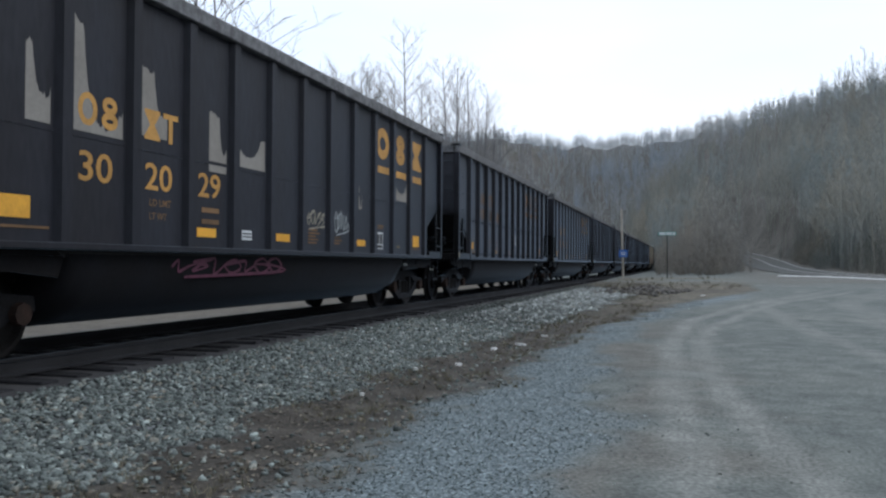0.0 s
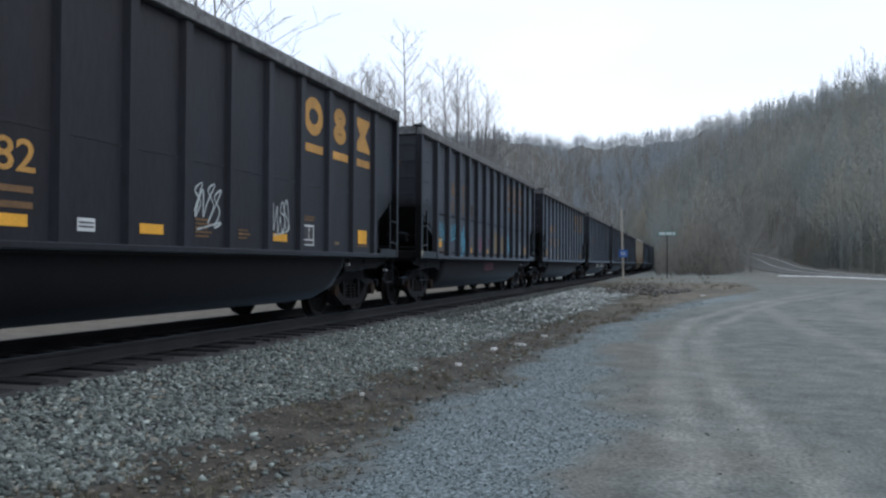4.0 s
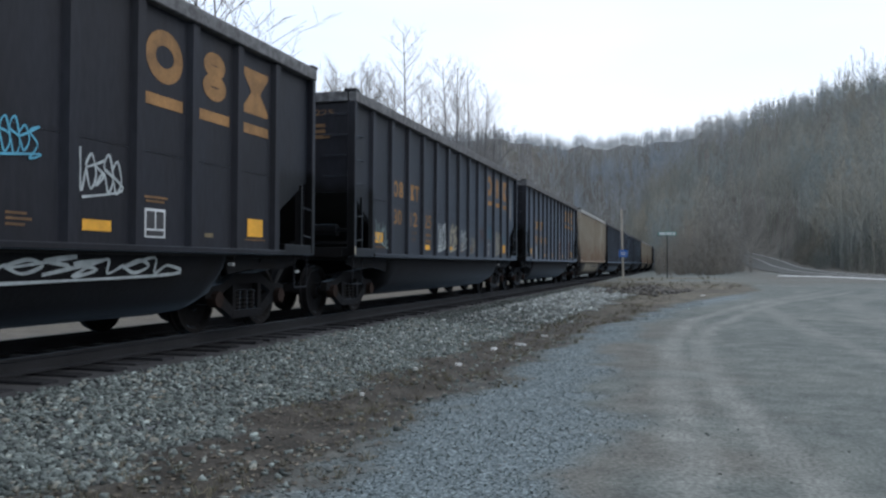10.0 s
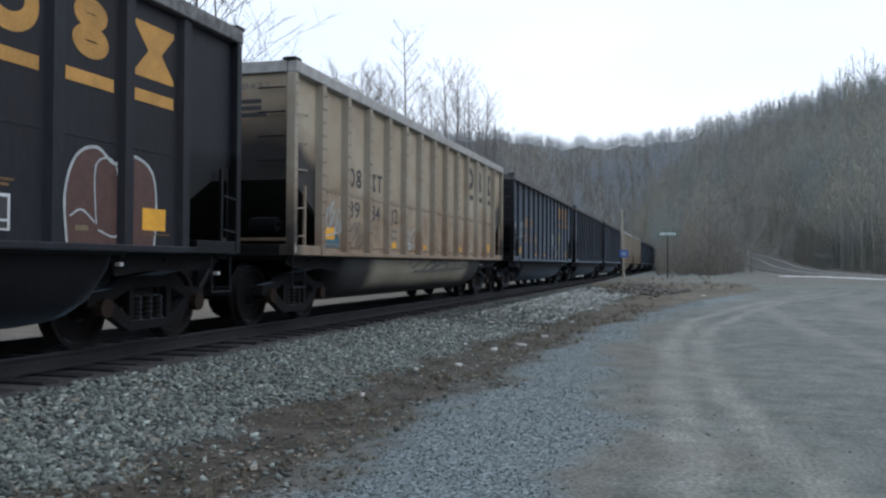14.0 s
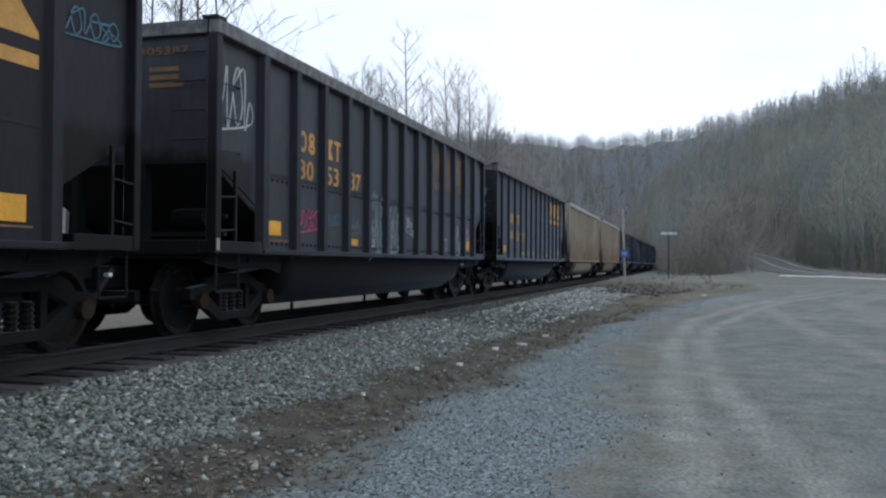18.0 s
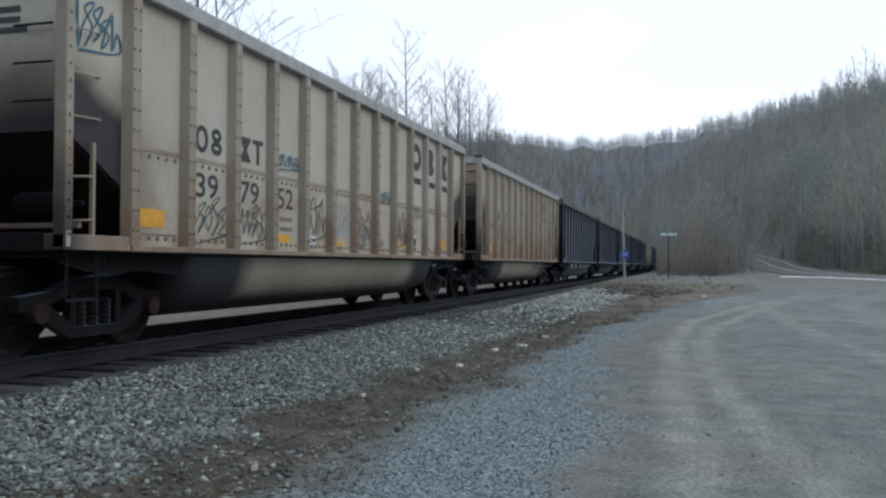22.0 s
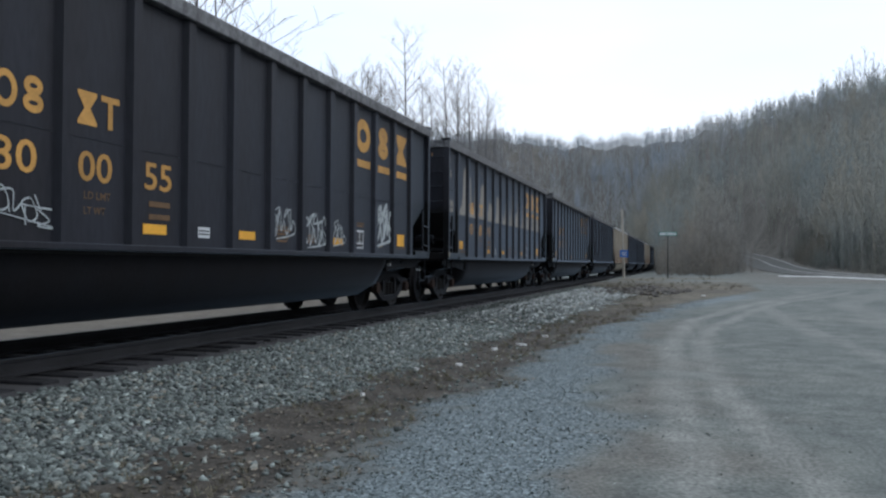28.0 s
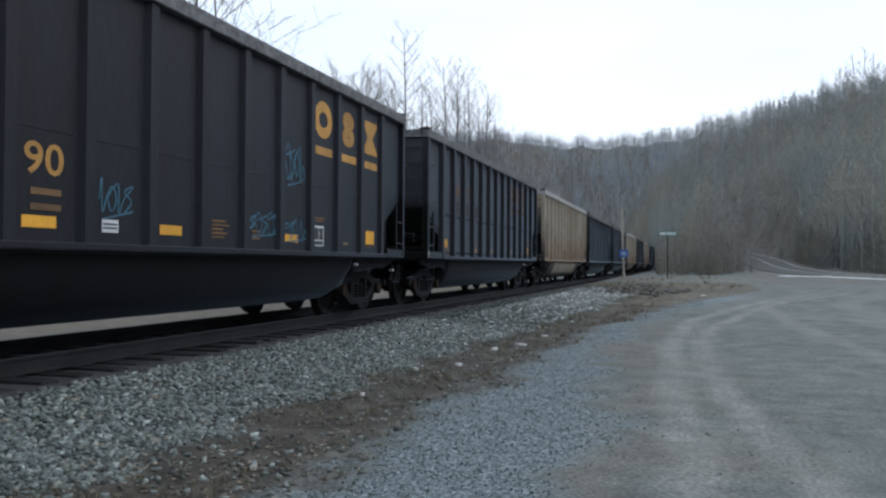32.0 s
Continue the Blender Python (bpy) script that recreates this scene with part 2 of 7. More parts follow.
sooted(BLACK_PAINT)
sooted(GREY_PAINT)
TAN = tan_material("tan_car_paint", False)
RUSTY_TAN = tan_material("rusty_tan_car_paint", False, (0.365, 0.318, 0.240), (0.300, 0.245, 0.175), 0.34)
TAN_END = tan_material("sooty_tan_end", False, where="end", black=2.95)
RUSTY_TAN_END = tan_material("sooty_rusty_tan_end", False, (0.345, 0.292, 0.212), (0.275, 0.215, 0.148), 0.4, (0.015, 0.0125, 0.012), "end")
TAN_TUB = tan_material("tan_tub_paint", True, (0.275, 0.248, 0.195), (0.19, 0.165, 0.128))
TAN_POST = tan_material("dirty_tan_post", False, (0.345, 0.312, 0.250), (0.25, 0.208, 0.155), 0.3, (0.040, 0.032, 0.028), "post")
TAN_CHORD = material("pale_tan_top_rail", (0.36, 0.365, 0.36), 0.6, var=0.25, scale=6, fine=50, tint=(0.28, 0.275, 0.262))


def ground_material():
    """Gravel lot, brown verge, blue-grey gravel, ballast, pale far lane and leaf litter, by the zone weights of the sheet."""
    m = bpy.data.materials.new("ground")
    m.use_nodes = True
    n, l = m.node_tree.nodes, m.node_tree.links
    b = n["Principled BSDF"]
    b.inputs["Roughness"].default_value, b.inputs["Specular IOR Level"].default_value = 0.92, 0.25
    tc = n.new("ShaderNodeTexCoord")

    def noise_tex(scale, detail=4):
        k = n.new("ShaderNodeTexNoise")
        k.inputs["Scale"].default_value, k.inputs["Detail"].default_value = scale, detail
        l.new(tc.outputs["Object"], k.inputs["Vector"])
        return k.outputs[0]

    def grains(scale):
        k = n.new("ShaderNodeTexVoronoi")
        k.inputs["Scale"].default_value = scale
        l.new(tc.outputs["Object"], k.inputs["Vector"])
        s = n.new("ShaderNodeSeparateColor")
        l.new(k.outputs["Color"], s.inputs[0])
        return s.outputs[0], k.outputs["Distance"]

    def ramp(v, *stops):
        k = n.new("ShaderNodeValToRGB")
        e = k.color_ramp.elements
        while len(e) < len(stops):
            e.new(0.5)
        for el, (p, c) in zip(e, stops):
            el.position, el.color = p, (*c, 1)
        l.new(v, k.inputs[0])
        return k.outputs[0]

    def mix(f, a, c, mode="MIX"):
        k = n.new("ShaderNodeMix")
        k.data_type, k.blend_type = "RGBA", mode
        if isinstance(f, float):
            k.inputs[0].default_value = f
        else:
            l.new(f, k.inputs[0])
        l.new(a, k.inputs[6])
        l.new(c, k.inputs[7])
        return k.outputs[2]

    coarse, mid, fine = noise_tex(0.25, 5), noise_tex(2.2, 6), noise_tex(30, 4)
    g_small, d_small = grains(55)
    g_big, d_big = grains(19)
    pepper = ramp(fine, (0.3, (0.55, 0.55, 0.55)), (0.7, (1.25, 1.25, 1.25)))
    dirt = mix(1.0, ramp(mid, (0.3, (0.106, 0.116, 0.110)), (0.7, (0.183, 0.196, 0.182))), pepper, "MULTIPLY")
    dirt = mix(1.0, dirt, ramp(coarse, (0.35, (0.84, 0.86, 0.86)), (0.65, (1.12, 1.10, 1.07))), "MULTIPLY")
    track = mix(1.0, ramp(mid, (0.3, (0.192, 0.196, 0.180)), (0.7, (0.264, 0.267, 0.244))), pepper, "MULTIPLY")
    blue = mix(1.0, ramp(g_small, (0.05, (0.080, 0.100, 0.107)), (0.6, (0.162, 0.195, 0.204)), (1.0, (0.30, 0.350, 0.360))), pepper, "MULTIPLY")
    ballast = ramp(g_big, (0.05, (0.045, 0.045, 0.045)), (0.6, (0.11, 0.115, 0.115)), (1.0, (0.2, 0.21, 0.21)))
    brown = mix(1.0, ramp(mid, (0.3, (0.038, 0.034, 0.029)), (0.55, (0.080, 0.070, 0.059)), (0.75, (0.145, 0.132, 0.113))), pepper, "MULTIPLY")
    dust = mix(1.0, ramp(mid, (0.3, (0.118, 0.112, 0.098)), (0.7, (0.165, 0.158, 0.140))), pepper, "MULTIPLY")
    soot = ramp(mid, (0.3, (0.040, 0.039, 0.041)), (0.7, (0.076, 0.073, 0.074)))
    pale = mix(1.0, ramp(mid, (0.3, (0.118, 0.100, 0.078)), (0.7, (0.175, 0.150, 0.118))), pepper, "MULTIPLY")
    litter = mix(1.0, ramp(mid, (0.3, (0.080, 0.075, 0.066)), (0.7, (0.150, 0.138, 0.120))), ramp(coarse, (0.3, (0.7, 0.7, 0.7)), (0.7, (1.2, 1.2, 1.2))), "MULTIPLY")
    grass = mix(1.0, ramp(mid, (0.3, (0.090, 0.080, 0.062)), (0.7, (0.195, 0.170, 0.128))), pepper, "MULTIPLY")
    zones = []
    for name in ("zone_a", "zone_b", "zone_c"):
        at = n.new("ShaderNodeAttribute")
        at.attribute_name = name
        s = n.new("ShaderNodeSeparateColor")
        l.new(at.outputs["Color"], s.inputs[0])
        zones += [s.outputs[0], s.outputs[1], s.outputs[2], at.outputs["Alpha"]]
    out = dirt
    # order: brown dust, tyre tracks, blue gravel, verge, ballast | coal-dark bed, pale lane, litter, dry grass
    for z, c in zip((zones[8], zones[3], zones[2], zones[1], zones[0], zones[4], zones[5], zones[6], zones[7]), (dust, track, blue, brown, ballast, soot, pale, litter, grass)):
        out = mix(z, out, c)
    l.new(out, b.inputs["Base Color"])
    bp = n.new("ShaderNodeBump")
    bp.inputs["Strength"].default_value, bp.inputs["Distance"].default_value = 0.5, 0.02
    l.new(fine, bp.inputs["Height"])
    l.new(bp.outputs[0], b.inputs["Normal"])
    return m


GROUND = ground_material()


def stone_material(name, dark, light, warm, pale=1.7, patch=None):
    """Loose pieces, each its own grey; patch: two tints that change over some tens of metres."""
    m = bpy.data.materials.new(name)
    m.use_nodes = True
    n, l = m.node_tree.nodes, m.node_tree.links
    b = n["Principled BSDF"]
    b.inputs["Roughness"].default_value = 0.85
    geo, info, add, fr, ramp = (n.new("ShaderNode" + k) for k in ("NewGeometry", "ObjectInfo", "Math", "Math", "ValToRGB"))
    l.new(geo.outputs["Random Per Island"], add.inputs[0])
    l.new(info.outputs["Random"], add.inputs[1])
    fr.operation = "FRACT"
    l.new(add.outputs[0], fr.inputs[0])
    e = ramp.color_ramp.elements
    e[0].position, e[0].color = 0.0, (*dark, 1)
    e[1].position, e[1].color = 0.85, (*light, 1)
    k = e.new(0.93)
    k.color = (*warm, 1)
    k = e.new(0.98)
    k.color = (*[min(1, c * pale) for c in light], 1)
    l.new(fr.outputs[0], ramp.inputs[0])
    nz = n.new("ShaderNodeTexNoise")
    nz.inputs["Scale"].default_value = 45
    tc = n.new("ShaderNodeTexCoord")
    l.new(tc.outputs["Object"], nz.inputs["Vector"])
    hs, mv = n.new("ShaderNodeHueSaturation"), n.new("ShaderNodeMath")
    mv.operation, mv.inputs[1].default_value, mv.inputs[2].default_value = "MULTIPLY_ADD", 0.8, 0.6
    l.new(nz.outputs[0], mv.inputs[0])
    l.new(mv.outputs[0], hs.inputs["Value"])
    l.new(ramp.outputs[0], hs.inputs["Color"])
    out = hs.outputs[0]
    if patch:
        wide, tone, mx = n.new("ShaderNodeTexNoise"), n.new("ShaderNodeValToRGB"), n.new("ShaderNodeMix")
        wide.inputs["Scale"].default_value, wide.inputs["Detail"].default_value = 0.05, 4
        l.new(tc.outputs["Object"], wide.inputs["Vector"])
        for el, p, c in zip(tone.color_ramp.elements, (0.36, 0.64), patch):
            el.position, el.color = p, (*c, 1)
        l.new(wide.outputs[0], tone.inputs[0])
        mx.data_type, mx.blend_type = "RGBA", "MULTIPLY"
        mx.inputs[0].default_value = 1.0
        l.new(out, mx.inputs[6])
        l.new(tone.outputs[0], mx.inputs[7])
        out = mx.outputs[2]
    l.new(out, b.inputs["Base Color"])
    return m


BALLAST = stone_material("ballast_stone", (0.036, 0.043, 0.040), (0.216, 0.244, 0.226), (0.20, 0.175, 0.135), 1.8)
FRESH_BALLAST = stone_material("fresh_ballast_stone", (0.15, 0.16, 0.15), (0.46, 0.485, 0.465), (0.36, 0.33, 0.27), 1.5)
CLODS = stone_material("dug_earth", (0.042, 0.039, 0.035), (0.110, 0.100, 0.088), (0.20, 0.165, 0.115), 1.3)
CHIPS = stone_material("blue_grey_chippings", (0.080, 0.103, 0.102), (0.212, 0.258, 0.253), (0.20, 0.19, 0.165), 2.3)
LEAVES = stone_material("dry_leaves", (0.048, 0.040, 0.032), (0.150, 0.124, 0.094), (0.30, 0.27, 0.21), 2.3)
STRAW = stone_material("dry_grass_blades", (0.075, 0.068, 0.046), (0.19, 0.165, 0.115), (0.11, 0.125, 0.065))
# both woods lightened, the far ones bluer too, standing in for distance haze
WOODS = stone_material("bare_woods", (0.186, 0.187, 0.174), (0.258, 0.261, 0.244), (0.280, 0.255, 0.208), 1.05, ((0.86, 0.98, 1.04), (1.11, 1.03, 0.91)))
FAR_WOODS = stone_material("hazed_bare_woods", (0.222, 0.242, 0.258), (0.300, 0.324, 0.342), (0.33, 0.32, 0.31), 1.05, ((0.90, 0.98, 1.06), (1.10, 1.04, 0.96)))
SCRUB = stone_material("bare_scrub", (0.118, 0.109, 0.098), (0.215, 0.200, 0.180), (0.23, 0.215, 0.165), 1.15, ((0.9, 0.97, 1.02), (1.10, 1.03, 0.93)))
DARK_BRUSH = stone_material("dark_brush", (0.050, 0.044, 0.037), (0.125, 0.108, 0.086), (0.20, 0.165, 0.11))
UNDERGROWTH = stone_material("shaded_undergrowth", (0.095, 0.094, 0.086), (0.185, 0.182, 0.165), (0.13, 0.16, 0.11), 1.1, ((0.82, 0.98, 1.04), (1.12, 1.02, 0.92)))


# ---- mesh helpers ----
def mesh_of(name, verts, faces, mat, smooth=False):
    me = bpy.data.meshes.new(name)
    me.from_pydata([tuple(v) for v in verts], [], [tuple(f) for f in faces])
    me.materials.append(mat)
    if smooth:
        me.polygons.foreach_set("use_smooth", [True] * len(me.polygons))
    me.update()
    return me


def from_bm(name, bm, mat, smooth=False):
    me = bpy.data.meshes.new(name)
    bmesh.ops.recalc_face_normals(bm, faces=bm.faces)
    bm.to_mesh(me)
    bm.free()
    me.materials.append(mat)
    if smooth:
        me.polygons.foreach_set("use_smooth", [True] * len(me.polygons))
    return me


def part(name, bm, mat, parent, label="", smooth=False):
    """Links a bmesh, or a finished mesh, as ONE object under a thing or a part."""
    me = bm if isinstance(bm, bpy.types.Mesh) else from_bm(name, bm, mat, smooth)
    ob = new(name, me)
    ob.parent = parent
    return tagged(ob, label)


def add_box(bm, x0, x1, y0, y1, z0, z1, bevel=0.0):
    v = [bm.verts.new((x, y, z)) for x in (x0, x1) for y in (y0, y1) for z in (z0, z1)]
    fs = [bm.faces.new([v[i] for i in q]) for q in ((0, 1, 3, 2), (4, 6, 7, 5), (0, 4, 5, 1), (2, 3, 7, 6), (0, 2, 6, 4), (1, 5, 7, 3))]
    if bevel:
        bmesh.ops.bevel(bm, geom=list({e for f in fs for e in f.edges}), offset=bevel, segments=1, affect="EDGES")
    return bm


def box(x0, x1, y0, y1, z0, z1, bevel=0.0):
    return add_box(bmesh.new(), x0, x1, y0, y1, z0, z1, bevel)


def add_prism(bm, outline, axis, lo, hi):
    """Extrudes a flat outline along an axis ("x", "y" or "z")."""
    def place(a, b, c):
        return {"x": (c, a, b), "y": (a, c, b), "z": (a, b, c)}[axis]
    low = [bm.verts.new(place(a, b, lo)) for a, b in outline]
    high = [bm.verts.new(place(a, b, hi)) for a, b in outline]
    k = len(outline)
    bm.faces.new(low[::-1]), bm.faces.new(high)
    for i in range(k):
        bm.faces.new((low[i], low[(i + 1) % k], high[(i + 1) % k], high[i]))
    return bm


def prism(outline, axis, lo, hi):
    return add_prism(bmesh.new(), outline, axis, lo, hi)


def add_rod(bm, a, b, r, sides=6, r2=None):
    a, b = Vector(a), Vector(b)
    d = (b - a).normalized()
    u = d.orthogonal().normalized()
    w = d.cross(u)
    rings = []
    for p, q in ((a, r), (b, r if r2 is None else r2)):
        rings.append([bm.verts.new(p + (u * math.cos(i * math.tau / sides) + w * math.sin(i * math.tau / sides)) * q) for i in range(sides)])
    bm.faces.new(rings[0][::-1]), bm.faces.new(rings[1])
    for i in range(sides):
        j = (i + 1) % sides
        bm.faces.new((rings[0][i], rings[0][j], rings[1][j], rings[1][i]))
    return bm


def add_lathe(bm, profile, axis_y, segs=20):
    """Turns (radius, x) pairs about the x axis at y = axis_y, z = 0."""
    rings = []
    for r, x in profile:
        rings.append([bm.verts.new((x, axis_y + r * math.cos(i * math.tau / segs), r * math.sin(i * math.tau / segs))) for i in range(segs)])
    for k in range(len(rings) - 1):
        for i in range(segs):
            j = (i + 1) % segs
            bm.faces.new((rings[k][i], rings[k][j], rings[k + 1][j], rings[k + 1][i]))
    bm.faces.new(rings[0][::-1]), bm.faces.new(rings[-1])
    return bm


def empty(name, m=None):
    ob = new(name)
    ob.empty_display_size = 0.3
    if m is not None:
        ob.matrix_world = m
    return ob


# ---- smooth noise on arrays ----
def vnoise(x, y, scale, seed=0):
    x, y = np.asarray(x, float) / scale, np.asarray(y, float) / scale
    xi, yi = np.floor(x), np.floor(y)
    fx, fy = x - xi, y - yi
    fx, fy = fx * fx * (3 - 2 * fx), fy * fy * (3 - 2 * fy)

    def h(a, b):
        v = np.sin(a * 127.1 + b * 311.7 + seed * 74.7) * 43758.5453
        return v - np.floor(v)
    return (h(xi, yi) * (1 - fx) + h(xi + 1, yi) * fx) * (1 - fy) + (h(xi, yi + 1) * (1 - fx) + h(xi + 1, yi + 1) * fx) * fy


def step(lo, hi, v):
    t = np.clip((np.asarray(v, float) - lo) / (hi - lo), 0, 1)
    return t * t * (3 - 2 * t)


# ---- the plan of the ground ----
CY, SY = math.cos(radians(YAW)), math.sin(radians(YAW))
ROAD = [(1.0, 190.0, 6.2), (6.0, 155.0, 4.0), (9.2, 126.0, 2.3), (9.5, 106.0, 1.35), (9.8, 90.0, 0.93), (10.9, 77.0, 0.72), (13.2, 66.3, 0.60), (17.2, 57.6, 0.52), (24.0, 50.0, 0.46), (38.0, 44.0, 0.42), (75.0, 40.0, 0.42), (130.0, 38.0, 0.42)]


def road_line(steps=14):
    """A smooth line along the road, with its heights."""
    p = [Vector(q) for q in ROAD]
    p = [p[0] * 2 - p[1]] + p + [p[-1] * 2 - p[-2]]
    out = []
    for i in range(1, len(p) - 2):
        for k in range(steps):
            t = k / steps
            out.append(0.5 * (2 * p[i] + (p[i + 1] - p[i - 1]) * t + (2 * p[i - 1] - 5 * p[i] + 4 * p[i + 1] - p[i + 2]) * t * t + (3 * p[i] - p[i - 1] - 3 * p[i + 1] + p[i + 2]) * t ** 3))
    return out + [p[-2]]


ROAD_LINE = road_line()
ROAD_ARR = np.array([tuple(v) for v in ROAD_LINE])


def track_x(y):
    y = np.asarray(y, float)
    return TRACK_X - np.where(y > CURVE_Y, (y - CURVE_Y) ** 2 / (2 * CURVE_R), 0)


def ballast_edge(y):
    """Foot of the ballast slope, towards the lot."""
    return np.interp(y, (0, 8, 18, 32, 38, 44), (-4.2, -3.9, -3.0, -2.2, -2.6, -5.6)) + (vnoise(y, y * 0, 0.9, 3) - 0.5) * 0.5


def gravel_left(y):
    return np.interp(y, (0, 5, 8, 13, 19, 28, 40), (-2.66, -2.42, -2.22, -2.05, -1.75, -0.2, 3.0)) + (vnoise(y, y * 0, 0.8, 5) - 0.5) * 0.35


def gravel_right(y):
    return np.interp(y, (0, 5, 7, 12, 18, 24, 34), (-0.3, -0.57, -0.7, -1.2, -1.2, -0.3, 2.4)) + (vnoise(y, y * 0, 0.7, 6) - 0.5) * 0.4


# ridge over the picture plane of the eye: side step, foot distance, crest distance, rise of the crest per metre
RIDGE_T = [-1.6, -0.9, -0.55, -0.2, 0.0, 0.06, 0.115, 0.145, 0.18, 0.23, 0.28, 0.36, 0.45, 0.52, 0.62, 0.9, 1.8]
RIDGE_FOOT = [60, 60, 75, 120, 180, 200, 215, 215, 210, 190, 122, 92, 84, 80, 78, 75, 70]
RIDGE_CREST = [220, 240, 270, 330, 400, 420, 420, 400, 340, 310, 290, 270, 255, 245, 235, 220, 200]
RIDGE_RISE = [0.13, 0.13, 0.13, 0.124, 0.134, 0.138, 0.138, 0.124, 0.131, 0.135, 0.143, 0.169, 0.200, 0.220, 0.232, 0.24, 0.23]


def polar(x, y):
    """Depth ahead of the eye and side step per metre of depth."""
    x, y = np.asarray(x, float), np.asarray(y, float)
    depth = -x * SY + y * CY
    side = x * CY + y * SY
    return depth, side / np.maximum(depth, 1.0)


def height(x, y):
    x, y = np.asarray(x, float), np.asarray(y, float)
    lot = 0.47 * step(4, 66, y)
    lot = lot + (vnoise(x, y, 6, 1) - 0.5) * 0.07 + (vnoise(x, y, 1.4, 2) - 0.5) * 0.03
    lot = lot - 0.05 * step(0.5, 0, np.abs(x - ballast_edge(y) - 0.9))
    bed = RAIL_Z - 0.205
    d = x - track_x(y)
    shoulder = 1.75 + 0 * y
    foot = np.maximum(ballast_edge(y) - track_x(y), 2.2)
    right = bed + (lot - bed) * np.clip((d - shoulder) / np.maximum(foot - shoulder, 0.3), 0, 1)
    far_side = bed - 0.22 * step(1.7, 2.6, -d) + 0.05 * (vnoise(x, y, 3, 8) - 0.5)
    z = np.where(d >= 0, right, far_side)
    depth, s = polar(x, y)
    foot_r, crest_r, rise = (np.interp(s, RIDGE_T, k) for k in (RIDGE_FOOT, RIDGE_CREST, RIDGE_RISE))
    r = np.where(depth > 1, depth, 1)
    k = np.clip((r - foot_r) / (crest_r - foot_r), 0, 1.0)
    rise = rise * (1 + 0.05 * (vnoise(s, s * 0, 0.016, 44) - 0.5) + 0.03 * (vnoise(s, s * 0, 0.005, 45) - 0.5))
    hill = rise * crest_r * (0.35 * k + 0.65 * k * k * (3 - 2 * k)) + (vnoise(x, y, 60, 9) - 0.5) * 14 * step(0.1, 0.6, k) * step(1.3, 0.8, k)
    z = z + np.where(depth > 1, hill, 0)
    # sides and back of the valley
    back = step(60, 260, -y) * 40 + step(120, 320, x - 40 - np.maximum(y, 0) * 0.2) * 30
    z = z + np.where(depth > 1, 0, back)
    # the road is cut level into the slope
    near = np.full(x.shape, 1e9)
    rz = np.zeros(x.shape)
    for q in ROAD_ARR[::3]:
        dd = (x - q[0]) ** 2 + (y - q[1]) ** 2
        rz = np.where(dd < near, q[2], rz)
        near = np.minimum(near, dd)
    w = step(9.0, 4.5, np.sqrt(near)) * step(42, 50, y + 0.25 * x)
    return z * (1 - w) + (rz - 0.06) * w


def height_at(x, y):
    return float(height(np.array([x]), np.array([y]))[0])


